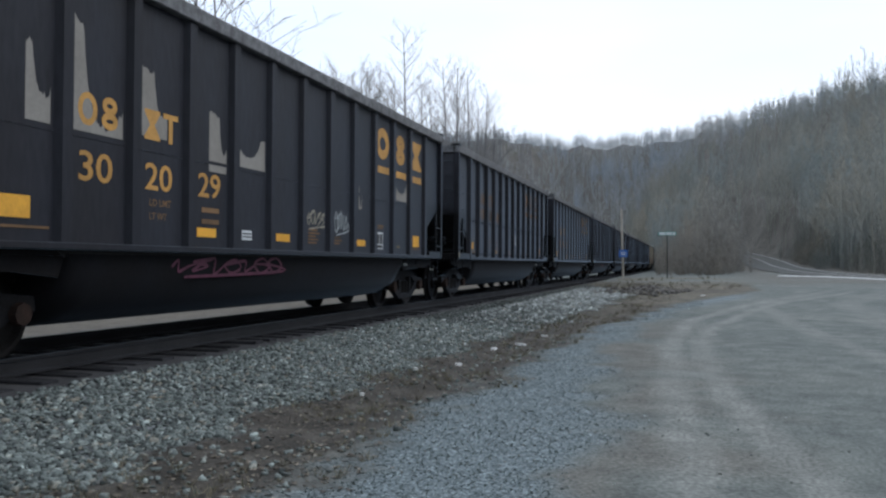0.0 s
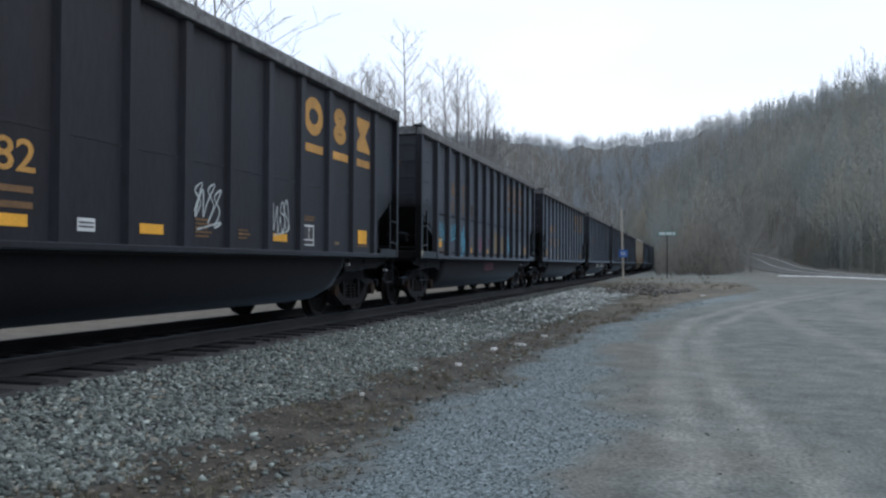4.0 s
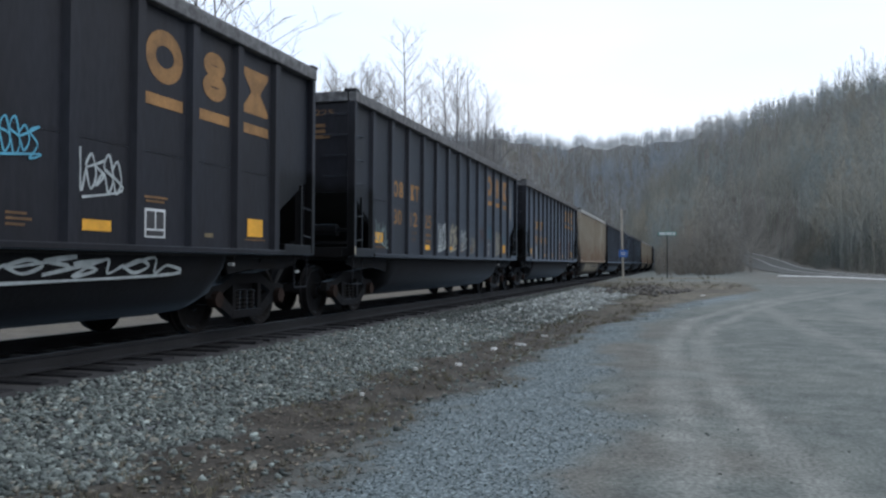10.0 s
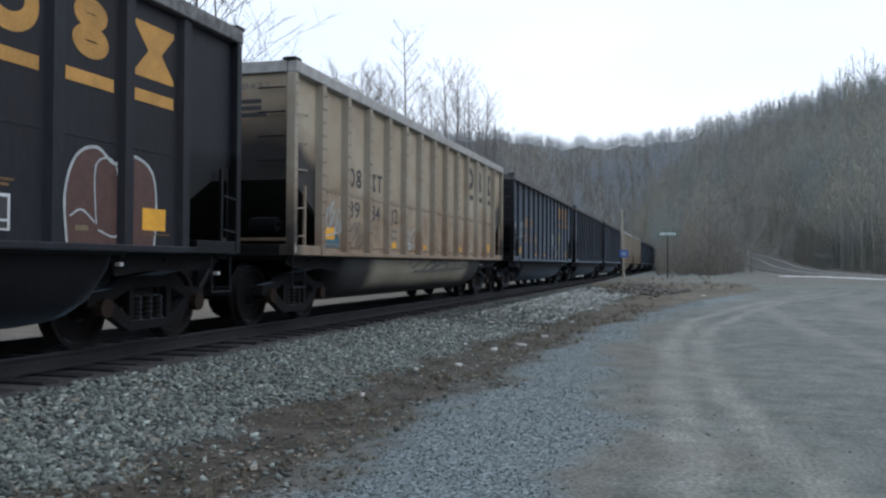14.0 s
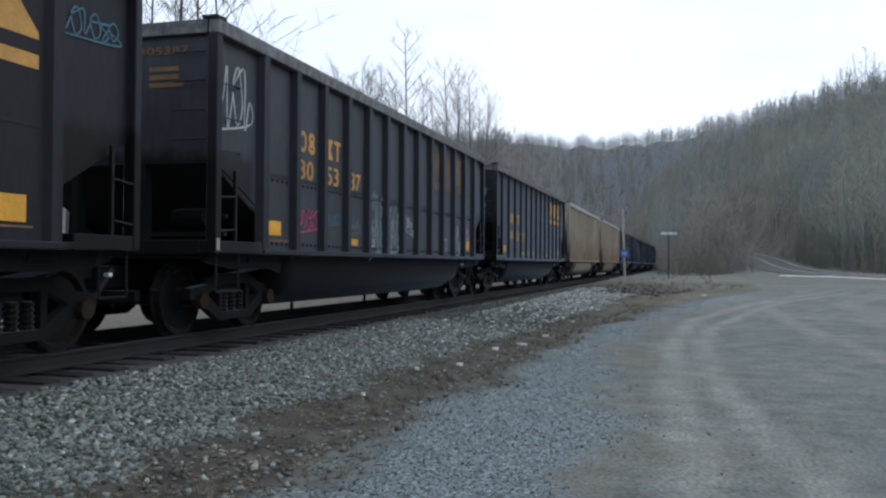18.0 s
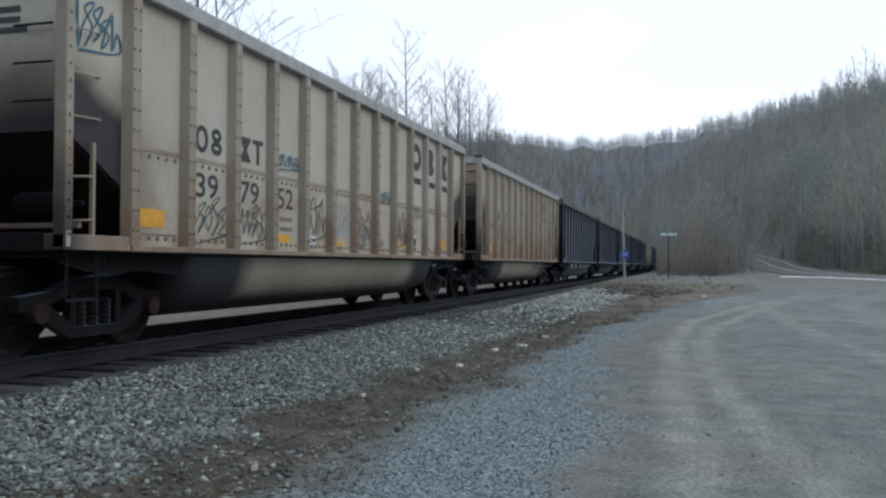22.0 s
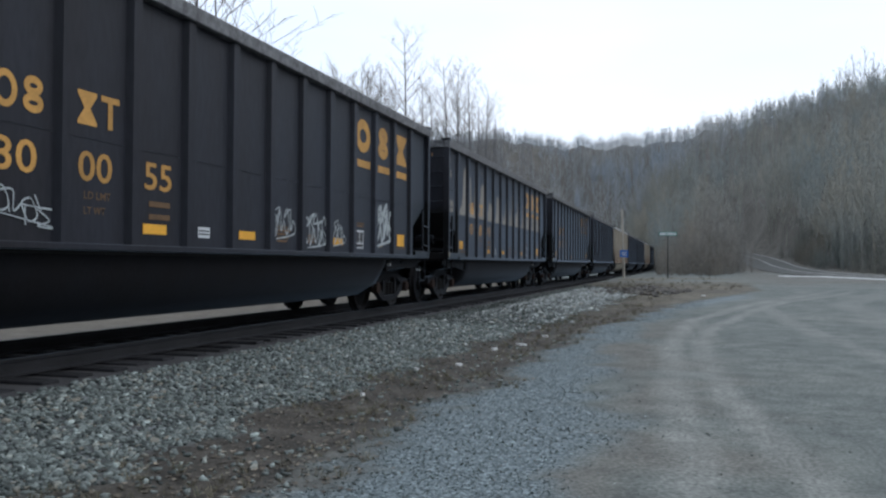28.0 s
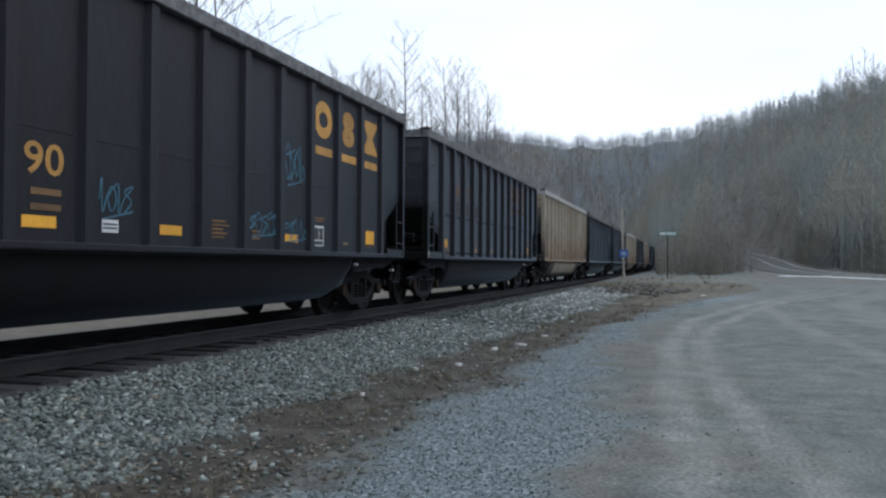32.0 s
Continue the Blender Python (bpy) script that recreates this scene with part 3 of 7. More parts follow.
def zones(x, y):
    """Weights: ballast, verge, blue gravel, tyre tracks | dark bed, pale lane, litter, dry grass | brown dust."""
    wob = (vnoise(x, y, 0.5, 11) - 0.5) * 0.5 + (vnoise(x, y, 0.17, 12) - 0.5) * 0.3
    d = x - track_x(y)
    be, gl, gr = ballast_edge(y), gravel_left(y), gravel_right(y)
    a = np.zeros((12, *x.shape))
    a[0] = step(0.25, -0.1, x - be + wob * 0.8) * step(1.45, 1.85, d)
    a[1] = step(-0.25, 0.2, x - be + wob) * step(0.2, -0.3, x - gl + wob) * step(52, 46, y + wob * 4)
    a[2] = step(-0.2, 0.25, x - gl + wob) * step(0.3, -0.35, x - gr + wob * 1.2) * step(40, 30, y)
    # wheel tracks curving over the lot
    tr = np.zeros(x.shape)
    lanes = (((4, 5, 9, 14, 21, 29, 40, 55), (0.1, 0.0, -0.1, -0.28, 0.13, 2.0, 6.0, 12.0), 0.18, 1.0),
             ((4, 6.2, 8.2, 11.3, 15.2, 20, 30, 40), (1.3, 0.78, 0.58, 0.32, 0.25, 0.7, 2.9, 7.0), 0.16, 1.0),
             ((4, 8, 13.3, 21.5, 27.6, 40), (4.5, 3.4, 2.7, 2.3, 2.2, 5.0), 0.24, 0.55), ((4, 13, 22, 30, 45), (6.5, 4.6, 4.3, 5.0, 9.5), 0.5, 0.5), ((4, 16, 30, 50), (9.5, 7.4, 8.0, 13.0), 0.6, 0.5))
    for ly, lx, wide, strong in lanes:
        cx = np.interp(y, ly, lx) + (vnoise(y, y * 0, 3, wide) - 0.5) * 0.2
        tr = np.maximum(tr, step(wide * 1.45, wide * 0.5, np.abs(x - cx)) * (0.6 + 0.4 * vnoise(x, y, 1.3, 14)) * strong)
    a[3] = tr * step(gr, gr + 0.6, x + wob) * step(50, 27, y)
    a[4] = step(2.15, 1.65, np.abs(d) + wob * 0.8)
    a[5] = step(1.8, 2.3, -d + wob) * step(14, 11, -d + wob * 3) * step(75, 55, y)
    depth, s = polar(x, y)
    foot_r = np.interp(s, RIDGE_T, RIDGE_FOOT)
    a[6] = np.maximum(step(-14, -2, depth - foot_r + wob * 6) * step(62, 70, y) * (np.abs(d) > 4), step(11, 15, -d + wob * 4))
    a[7] = step(44, 50, y) * step(2.2, 3.2, d + wob) * step(0.25, 0.5, vnoise(x, y, 3.5, 15)) * step(5, 1, x) * step(68, 62, y) * 0.9
    a[7] = np.maximum(a[7], a[1] * step(17, 30, y) * (0.3 + 0.7 * vnoise(x, y, 1.2, 18)))
    a[8] = step(-0.3, 0.2, x - gr + wob) * step(1.9, 0.5, x - gr + wob * 1.5) * step(0.25, 0.6, vnoise(x, y, 1.1, 16)) * step(24, 15, y) * 0.9
    a[8] = np.maximum(a[8], step(44, 52, y + wob * 5) * step(2, 6, x) * step(30, 24, x) * step(0.1, 0.5, vnoise(x, y, 2.5, 17)))
    return a


def axis(parts):
    out = []
    for lo, hi, n in parts:
        out += list(np.linspace(lo, hi, n, endpoint=False))
    return np.array(out + [parts[-1][1]])


def build_ground():
    xs = axis([(-1500, -500, 5), (-500, -120, 26), (-120, -24, 40), (-24, -9, 40), (-9, 9, 120), (9, 30, 50), (30, 120, 50), (120, 420, 34), (420, 1500, 6)])
    ys = axis([(-1200, -300, 5), (-300, -20, 24), (-20, 2, 26), (2, 22, 150), (22, 60, 100), (60, 150, 80), (150, 480, 60), (480, 1800, 6)])
    gx, gy = np.meshgrid(xs, ys)
    gz = height(gx, gy)
    nx, ny = len(xs), len(ys)
    me = bpy.data.meshes.new("ground")
    verts = np.stack([gx, gy, gz], -1).reshape(-1, 3)
    i = np.arange((ny - 1) * (nx - 1))
    a = (i // (nx - 1)) * nx + i % (nx - 1)
    quads = np.stack([a, a + 1, a + nx + 1, a + nx], -1)
    me.from_pydata(verts.tolist(), [], quads.tolist())
    z = zones(gx, gy).reshape(12, -1)
    for name, rows in (("zone_a", z[:4]), ("zone_b", z[4:8]), ("zone_c", z[8:])):
        at = me.color_attributes.new(name, "FLOAT_COLOR", "POINT")
        at.data.foreach_set("color", rows.T.astype(np.float32).ravel())
    me.materials.append(GROUND)
    me.polygons.foreach_set("use_smooth", [True] * len(me.polygons))
    return tagged(new("ground", me), "grey gravel lot and brown verge under bare wooded hills", "ground", kind="structure")


build_ground()


# ---- the track: rails and ties ----
def build_track():
    top = tagged(empty("railway_track", pose(0, 0, 0)), "railway track of dark ties and rusty rails", "railway track", kind="structure")
    ys = list(np.arange(-40, CURVE_Y, 12.0)) + list(np.arange(CURVE_Y, 215, 6.0))
    prof = [(-0.07, 0), (0.07, 0), (0.07, 0.015), (0.012, 0.035), (0.012, 0.13), (0.036, 0.14), (0.036, 0.17), (-0.036, 0.17), (-0.036, 0.14), (-0.012, 0.13), (-0.012, 0.035), (-0.07, 0.015)]
    for side in (-0.755, 0.755):
        verts, faces = [], []
        for y in ys:
            c = float(track_x(y)) + side
            verts += [(c + px, y, RAIL_Z - 0.17 + pz) for px, pz in prof]
        k = len(prof)
        for i in range(len(ys) - 1):
            for j in range(k):
                faces.append((i * k + j, i * k + (j + 1) % k, (i + 1) * k + (j + 1) % k, (i + 1) * k + j))
        part("rail", mesh_of("rail", verts, faces, RAIL_STEEL), None, top, "worn steel rail")
    bm = box(-1.3, 1.3, -0.115, 0.115, -0.16, 0.0, 0.012)
    tie = from_bm("tie", bm, TIE_WOOD)
    rng = random.Random(4)
    for i in range(290):
        y = -12 + i * 0.52
        ob = part("tie", tie, None, top)
        ob.matrix_local = pose(float(track_x(y)) + rng.uniform(-0.07, 0.07), y + rng.uniform(-0.03, 0.03), RAIL_Z - 0.17 + rng.uniform(-0.012, 0.004), 0, rng.uniform(-0.5, 0.5), rng.uniform(-1.2, 1.2) + math.degrees(max(0, y - CURVE_Y) / CURVE_R))


build_track()


# ---- lettering from the built-in font ----
TEXT_CACHE = {}


def text_mesh(words, high, wide, mat, depth=0.004):
    """Letters standing in the y-z plane, read from +x; origin at their lower left."""
    key = (words, round(high, 3), round(wide, 3), mat.name)
    if key in TEXT_CACHE:
        return TEXT_CACHE[key]
    cu = bpy.data.curves.new("letters", "FONT")
    cu.body, cu.size, cu.extrude, cu.resolution_u = words, 1.0, 0.0, 3
    cu.offset = 0.012
    ob = bpy.data.objects.new("letters", cu)
    scene.collection.objects.link(ob)
    dg = bpy.context.evaluated_depsgraph_get()
    me = bpy.data.meshes.new_from_object(ob.evaluated_get(dg))
    bpy.data.objects.remove(ob)
    co = np.zeros(len(me.vertices) * 3)
    me.vertices.foreach_get("co", co)
    co = co.reshape(-1, 3)
    lo, hi = co.min(0), co.max(0)
    out = np.zeros_like(co)
    out[:, 1] = (co[:, 0] - lo[0]) / max(hi[0] - lo[0], 1e-6) * wide
    out[:, 2] = (co[:, 1] - lo[1]) / max(hi[1] - lo[1], 1e-6) * high
    me.vertices.foreach_set("co", out.ravel())
    me.materials.clear()
    me.materials.append(mat)
    me.update()
    TEXT_CACHE[key] = me
    return me


def bay_y(b):
    """Place along the car of a bay count from its near end; the last bay is the widest."""
    return -BODY + b * BAY - 0.15 * min(max((b - 4) / 6, 0), 1) * min(14 - b, 1)


SHEET_X = 1.50          # outer face of the side sheet
MARK_X = SHEET_X + 0.004


def plate(y0, y1, z0, z1, x=MARK_X, thick=0.003):
    return box(x, x + thick, y0, y1, z0, z1)


def add_ring(bm, cy, cz, ry, rz, inner, x, n=22):
    """A flat oval ring in the side of a car."""
    rows = []
    for k in (1.0, inner):
        rows.append([bm.verts.new((x, cy + ry * k * math.cos(i * math.tau / n), cz + rz * (k if k == 1 else 1 - (1 - k) * ry / rz) * math.sin(i * math.tau / n))) for i in range(n)])
    for i in range(n):
        j = (i + 1) % n
        bm.faces.new((rows[0][i], rows[0][j], rows[1][j], rows[1][i]))
    return bm


def add_hourglass(bm, cy, z0, high, w, waist):
    rows = [[bm.verts.new((MARK_X, cy + a, z0 + high * k)) for a in (-w * f, w * f)] for k, f in ((0, 1), (0.1, 1), (0.5, waist), (0.9, 1), (1, 1))]
    for a, b in zip(rows, rows[1:]):
        bm.faces.new((a[0], a[1], b[1], b[0]))
    return bm


def emblem(kind, y, z0, high, wide):
    """The big emblem as three plain shapes: an oval ring, two stacked rings and an hourglass."""
    bm = bmesh.new()
    cy, w = y + wide / 2, wide / 2
    if kind == 0:
        add_ring(bm, cy, z0 + high / 2, w, high / 2, 0.50, MARK_X)
    elif kind == 1:
        add_ring(bm, cy, z0 + high * 0.73, w * 0.70, high * 0.27, 0.36, MARK_X)
        add_ring(bm, cy, z0 + high * 0.28, w * 0.76, high * 0.28, 0.40, MARK_X + 0.0015)
    else:
        add_hourglass(bm, cy, z0, high, w, 0.34)
    return bm


def ribbon(bm, pts, t, x, rise=0.0):
    """A flat stroke of half-width t along (y, z) points; it climbs a hair where it runs over itself."""
    left, right = [], []
    for i, (a, b) in enumerate(pts):
        p, q = pts[max(i - 1, 0)], pts[min(i + 1, len(pts) - 1)]
        dy, dz = q[0] - p[0], q[1] - p[1]
        k = math.hypot(dy, dz) or 1
        w = t[i] if isinstance(t, list) else t
        left.append(bm.verts.new((x + rise * i, a - dz / k * w, b + dy / k * w)))
        right.append(bm.verts.new((x + rise * i, a + dz / k * w, b - dy / k * w)))
    for i in range(len(pts) - 1):
        bm.faces.new((left[i], left[i + 1], right[i + 1], right[i]))
    return bm


def curve_through(ctrl, n=6):
    out = []
    c = [ctrl[0]] + ctrl + [ctrl[-1]]
    for i in range(1, len(c) - 2):
        for k in range(n):
            t = k / n
            out.append(tuple(0.5 * (2 * c[i][d] + (c[i + 1][d] - c[i - 1][d]) * t + (2 * c[i - 1][d] - 5 * c[i][d] + 4 * c[i + 1][d] - c[i + 2][d]) * t * t + (3 * c[i][d] - c[i - 1][d] - 3 * c[i + 1][d] + c[i + 2][d]) * t ** 3) for d in (0, 1)))
    return out + [ctrl[-1]]


def scribble(seed, y0, y1, z0, z1, t=0.022, loops=7):
    """A spray-paint tag: one long restless stroke, without any letters."""
    rng = random.Random(seed)
    w, h = y1 - y0, z1 - z0
    if loops > 9:
        # a slanting one with strokes that fly out of it
        bm = scribble(seed + 1, y0, y1, z0, z0 + h * 0.55, t * 0.8, loops - 9)
        for v in bm.verts:
            v.co.z += h * 0.45 * (1 - (v.co.y - y0) / w)
        for k in range(5):
            a = y0 + w * (k + 0.5) / 5, z0 + h * (0.75 - 0.1 * k)
            b = a[0] + w * rng.uniform(-0.15, 0.05), a[1] + h * rng.choice((-0.35, 0.3)) * rng.uniform(0.7, 1.1)
            ribbon(bm, [a, b], t * 0.7, MARK_X + 0.006 + 0.0003 * k)
        return bm
    n = loops + 2
    ctrl = [(y0, z0 + h * rng.uniform(0.3, 0.6))]
    for k in range(n):
        a = y0 + w * (k + 0.5) / n
        kind = rng.randrange(3)
        up, dn = z1 - h * rng.uniform(0, 0.25), z0 + h * rng.uniform(0, 0.25)
        step_w = w / n
        if kind == 0:
            ctrl += [(a - step_w * 0.2, up), (a - step_w * 0.1, dn), (a + step_w * 0.45, (up + dn) / 2)]
        elif kind == 1:
            ctrl += [(a - step_w * 0.5, (up + dn) / 2), (a, dn), (a + step_w * 0.6, dn + h * 0.3), (a + step_w * 0.1, up), (a - step_w * 0.5, up - h * 0.3)]
        else:
            ctrl += [(a + step_w * 0.7, up), (a - step_w * 0.4, up - h * 0.15), (a + step_w * 0.5, (up + dn) / 2 - h * 0.05), (a - step_w * 0.4, dn)]
    ctrl += [(y1 + w * 0.04, z0 + h * 0.15), (y0 + w * 0.1, z0 - h * rng.uniform(0.02, 0.1))]
    pts = curve_through(ctrl, 5)
    bm = bmesh.new()
    widths = [t * (0.65 + 0.5 * abs(math.sin(i * 0.37 + seed))) for i in range(len(pts))]
    return ribbon(bm, pts, widths, MARK_X + 0.002, 0.00006)


def arch_outline(seed, y0, y1, z0, z1):
    """Round-shouldered outline of a filled throw-up."""
    rng = random.Random(seed)
    w, h = y1 - y0, z1 - z0
    ctrl = [(y0, z0), (y0 - 0.03 * w, z0 + h * 0.5), (y0 + 0.08 * w, z1 - 0.1 * h), (y0 + 0.3 * w, z1 + rng.uniform(-0.05, 0.05) * h), (y0 + 0.5 * w, z1 - 0.12 * h), (y0 + 0.72 * w, z1 + rng.uniform(-0.05, 0.06) * h), (y1 - 0.03 * w, z1 - 0.15 * h), (y1 + 0.03 * w, z0 + h * 0.4), (y1, z0)]
    return curve_through(ctrl, 4)


def bubble(seed, y0, y1, z0, z1):
    """A filled rounded patch of paint."""
    bm = bmesh.new()
    bm.faces.new([bm.verts.new((MARK_X, a, b)) for a, b in arch_outline(seed, y0, y1, z0, z1)])
    bmesh.ops.triangulate(bm, faces=bm.faces[:])
    return bm


def bubble_rim(seed, y0, y1, z0, z1):
    return ribbon(bmesh.new(), arch_outline(seed, y0, y1, z0, z1), 0.016, MARK_X + 0.0015, 0.00003)


def ragged(rng, x0, x1, z0, z1, n=30):
    """Outline of a rough-edged patch."""
    out = []
    for i in range(n):
        c, d = math.cos(i * math.tau / n), math.sin(i * math.tau / n)
        k = rng.uniform(0.86, 1.06) / max(abs(c), abs(d))
        out.append(((x0 + x1) / 2 + (x1 - x0) / 2 * c * k, (z0 + z1) / 2 + (z1 - z0) / 2 * d * k))
    return out


def peel(seed, y0, y1, z_top, z_low):
    """Bared primer above a straight seam; a ragged tongue of paint still hangs into it from above."""
    rng = random.Random(seed)
    n = 40
    mid, wide, deep = rng.uniform(0.2, 0.85), rng.uniform(0.25, 0.5), rng.uniform(0.55, 0.95)
    left, right = rng.uniform(0.72, 1.0), rng.uniform(0.5, 0.95)
    high, jag = [], 0.0
    for i in range(n + 1):
        u = i / n
        rim = left + (right - left) * u
        tongue = max(0.0, 1 - (abs(u - mid) / wide) ** 2.2) ** 0.6
        jag = 0.6 * jag + rng.uniform(-0.03, 0.03)
        k = rim - deep * tongue * rim + jag
        high.append((y0 + (y1 - y0) * u, z_low + max((z_top - z_low) * k, 0.04)))
    bm = bmesh.new()
    for (a0, b0), (a1, b1) in zip(high, high[1:]):
        bm.faces.new([bm.verts.new((MARK_X - 0.001, a, b)) for a, b in ((a0, z_low), (a1, z_low), (a1, b1), (a0, b0))])
    bmesh.ops.remove_doubles(bm, verts=bm.verts[:], dist=0.004)
    return bm


# ---- coal gondolas ----
LIFT = 0.17             # the body stands this much above its drawn heights

def spring():
    """A stubby upright coil spring: one ringed skin."""
    bm, rows, n = bmesh.new(), [], 8
    for k in range(11):
        r = 0.08 if k % 2 else 0.056
        rows.append([bm.verts.new((r * math.cos(i * math.tau / n), r * math.sin(i * math.tau / n), k * 0.028)) for i in range(n)])
    for a, b in zip(rows, rows[1:]):
        for i in range(n):
            bm.faces.new((a[i], a[(i + 1) % n], b[(i + 1) % n], b[i]))
    bm.faces.new(rows[0][::-1]), bm.faces.new(rows[-1])
    return bm


def build_truck(car, cy, label):
    """A two-axle truck: frames, bolster, springs and two wheelsets."""
    truck = new("truck")
    truck.parent, truck.matrix_local = car, pose(0, cy, 0)
    tagged(truck, label)
    for s in (1, -1):
        bm = bmesh.new()
        # top chord, slanting members, spring seat and columns of the cast frame
        for o in ([(-1.12, 0.47), (-1.10, 0.62), (-0.70, 0.66), (-0.36, 0.80), (0.36, 0.80), (0.70, 0.66), (1.10, 0.62), (1.12, 0.47), (0.76, 0.50), (0.38, 0.66), (-0.38, 0.66), (-0.76, 0.50)],
                  [(-0.42, 0.18), (0.42, 0.18), (0.40, 0.29), (-0.40, 0.29)]):
            add_prism(bm, o, "x", s * 1.02 - 0.06, s * 1.02 + 0.06)
        for q in (1, -1):
            add_prism(bm, [(q * 0.98, 0.49), (q * 0.70, 0.53), (q * 0.30, 0.27), (q * 0.42, 0.185)][::q], "x", s * 1.02 - 0.055, s * 1.02 + 0.055)
            add_prism(bm, [(q * 0.40, 0.28), (q * 0.31, 0.28), (q * 0.31, 0.68), (q * 0.40, 0.68)][::q], "x", s * 1.02 - 0.05, s * 1.02 + 0.05)
        part("side_frame", bm, GRIME, truck)
        for a in (-0.89, 0.89):
            part("bearing_cap", add_rod(bmesh.new(), (s * 1.02, a, 0.457), (s * 1.16, a, 0.457), 0.11, 8), RUST, truck, "rusty bearing cap")
    part("bolster", box(-0.98, 0.98, -0.2, 0.2, 0.42, 0.72, 0.02), GRIME, truck)
    for s in (1, -1):
        for a in (-0.2, 0.0, 0.2):
            part("spring", spring(), TREAD, truck).matrix_local = Matrix.Translation((s * 1.0, a, 0.285))
    for a in (-0.89, 0.89):
        bm = bmesh.new()
        for s in (1, -1):
            add_lathe(bm, [(0.10, s * 0.66), (0.34, s * 0.68), (0.40, s * 0.66), (0.485, s * 0.665), (0.485, s * 0.70), (0.457, s * 0.715), (0.452, s * 0.80), (0.40, s * 0.80), (0.36, s * 0.74), (0.16, s * 0.76), (0.13, s * 0.83)], 0, 20)
        add_rod(bm, (-1.05, 0, 0), (1.05, 0, 0), 0.075, 8)
        part("wheelset", bm, TREAD, truck).matrix_local = pose(0, a, 0.457)
    return truck


SHORT = 0.95            # the faded cars are a little shorter


def shorten(me):
    co = np.zeros(len(me.vertices) * 3)
    me.vertices.foreach_get("co", co)
    y = co[1::3] * SHORT
    co[1::3] = y - 0.3 * np.clip((-5.95 - y) / 0.98, 0, 1)
    me.vertices.foreach_set("co", co)
    me.update()


SKINS = {"black": (BLACK_PAINT, BLACK_PAINT, CHORD, TUB_BLACK), "grey": (GREY_PAINT, BLACK_PAINT, CHORD, TUB_BLACK),
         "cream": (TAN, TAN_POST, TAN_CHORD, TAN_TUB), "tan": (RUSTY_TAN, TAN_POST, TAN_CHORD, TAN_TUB)}


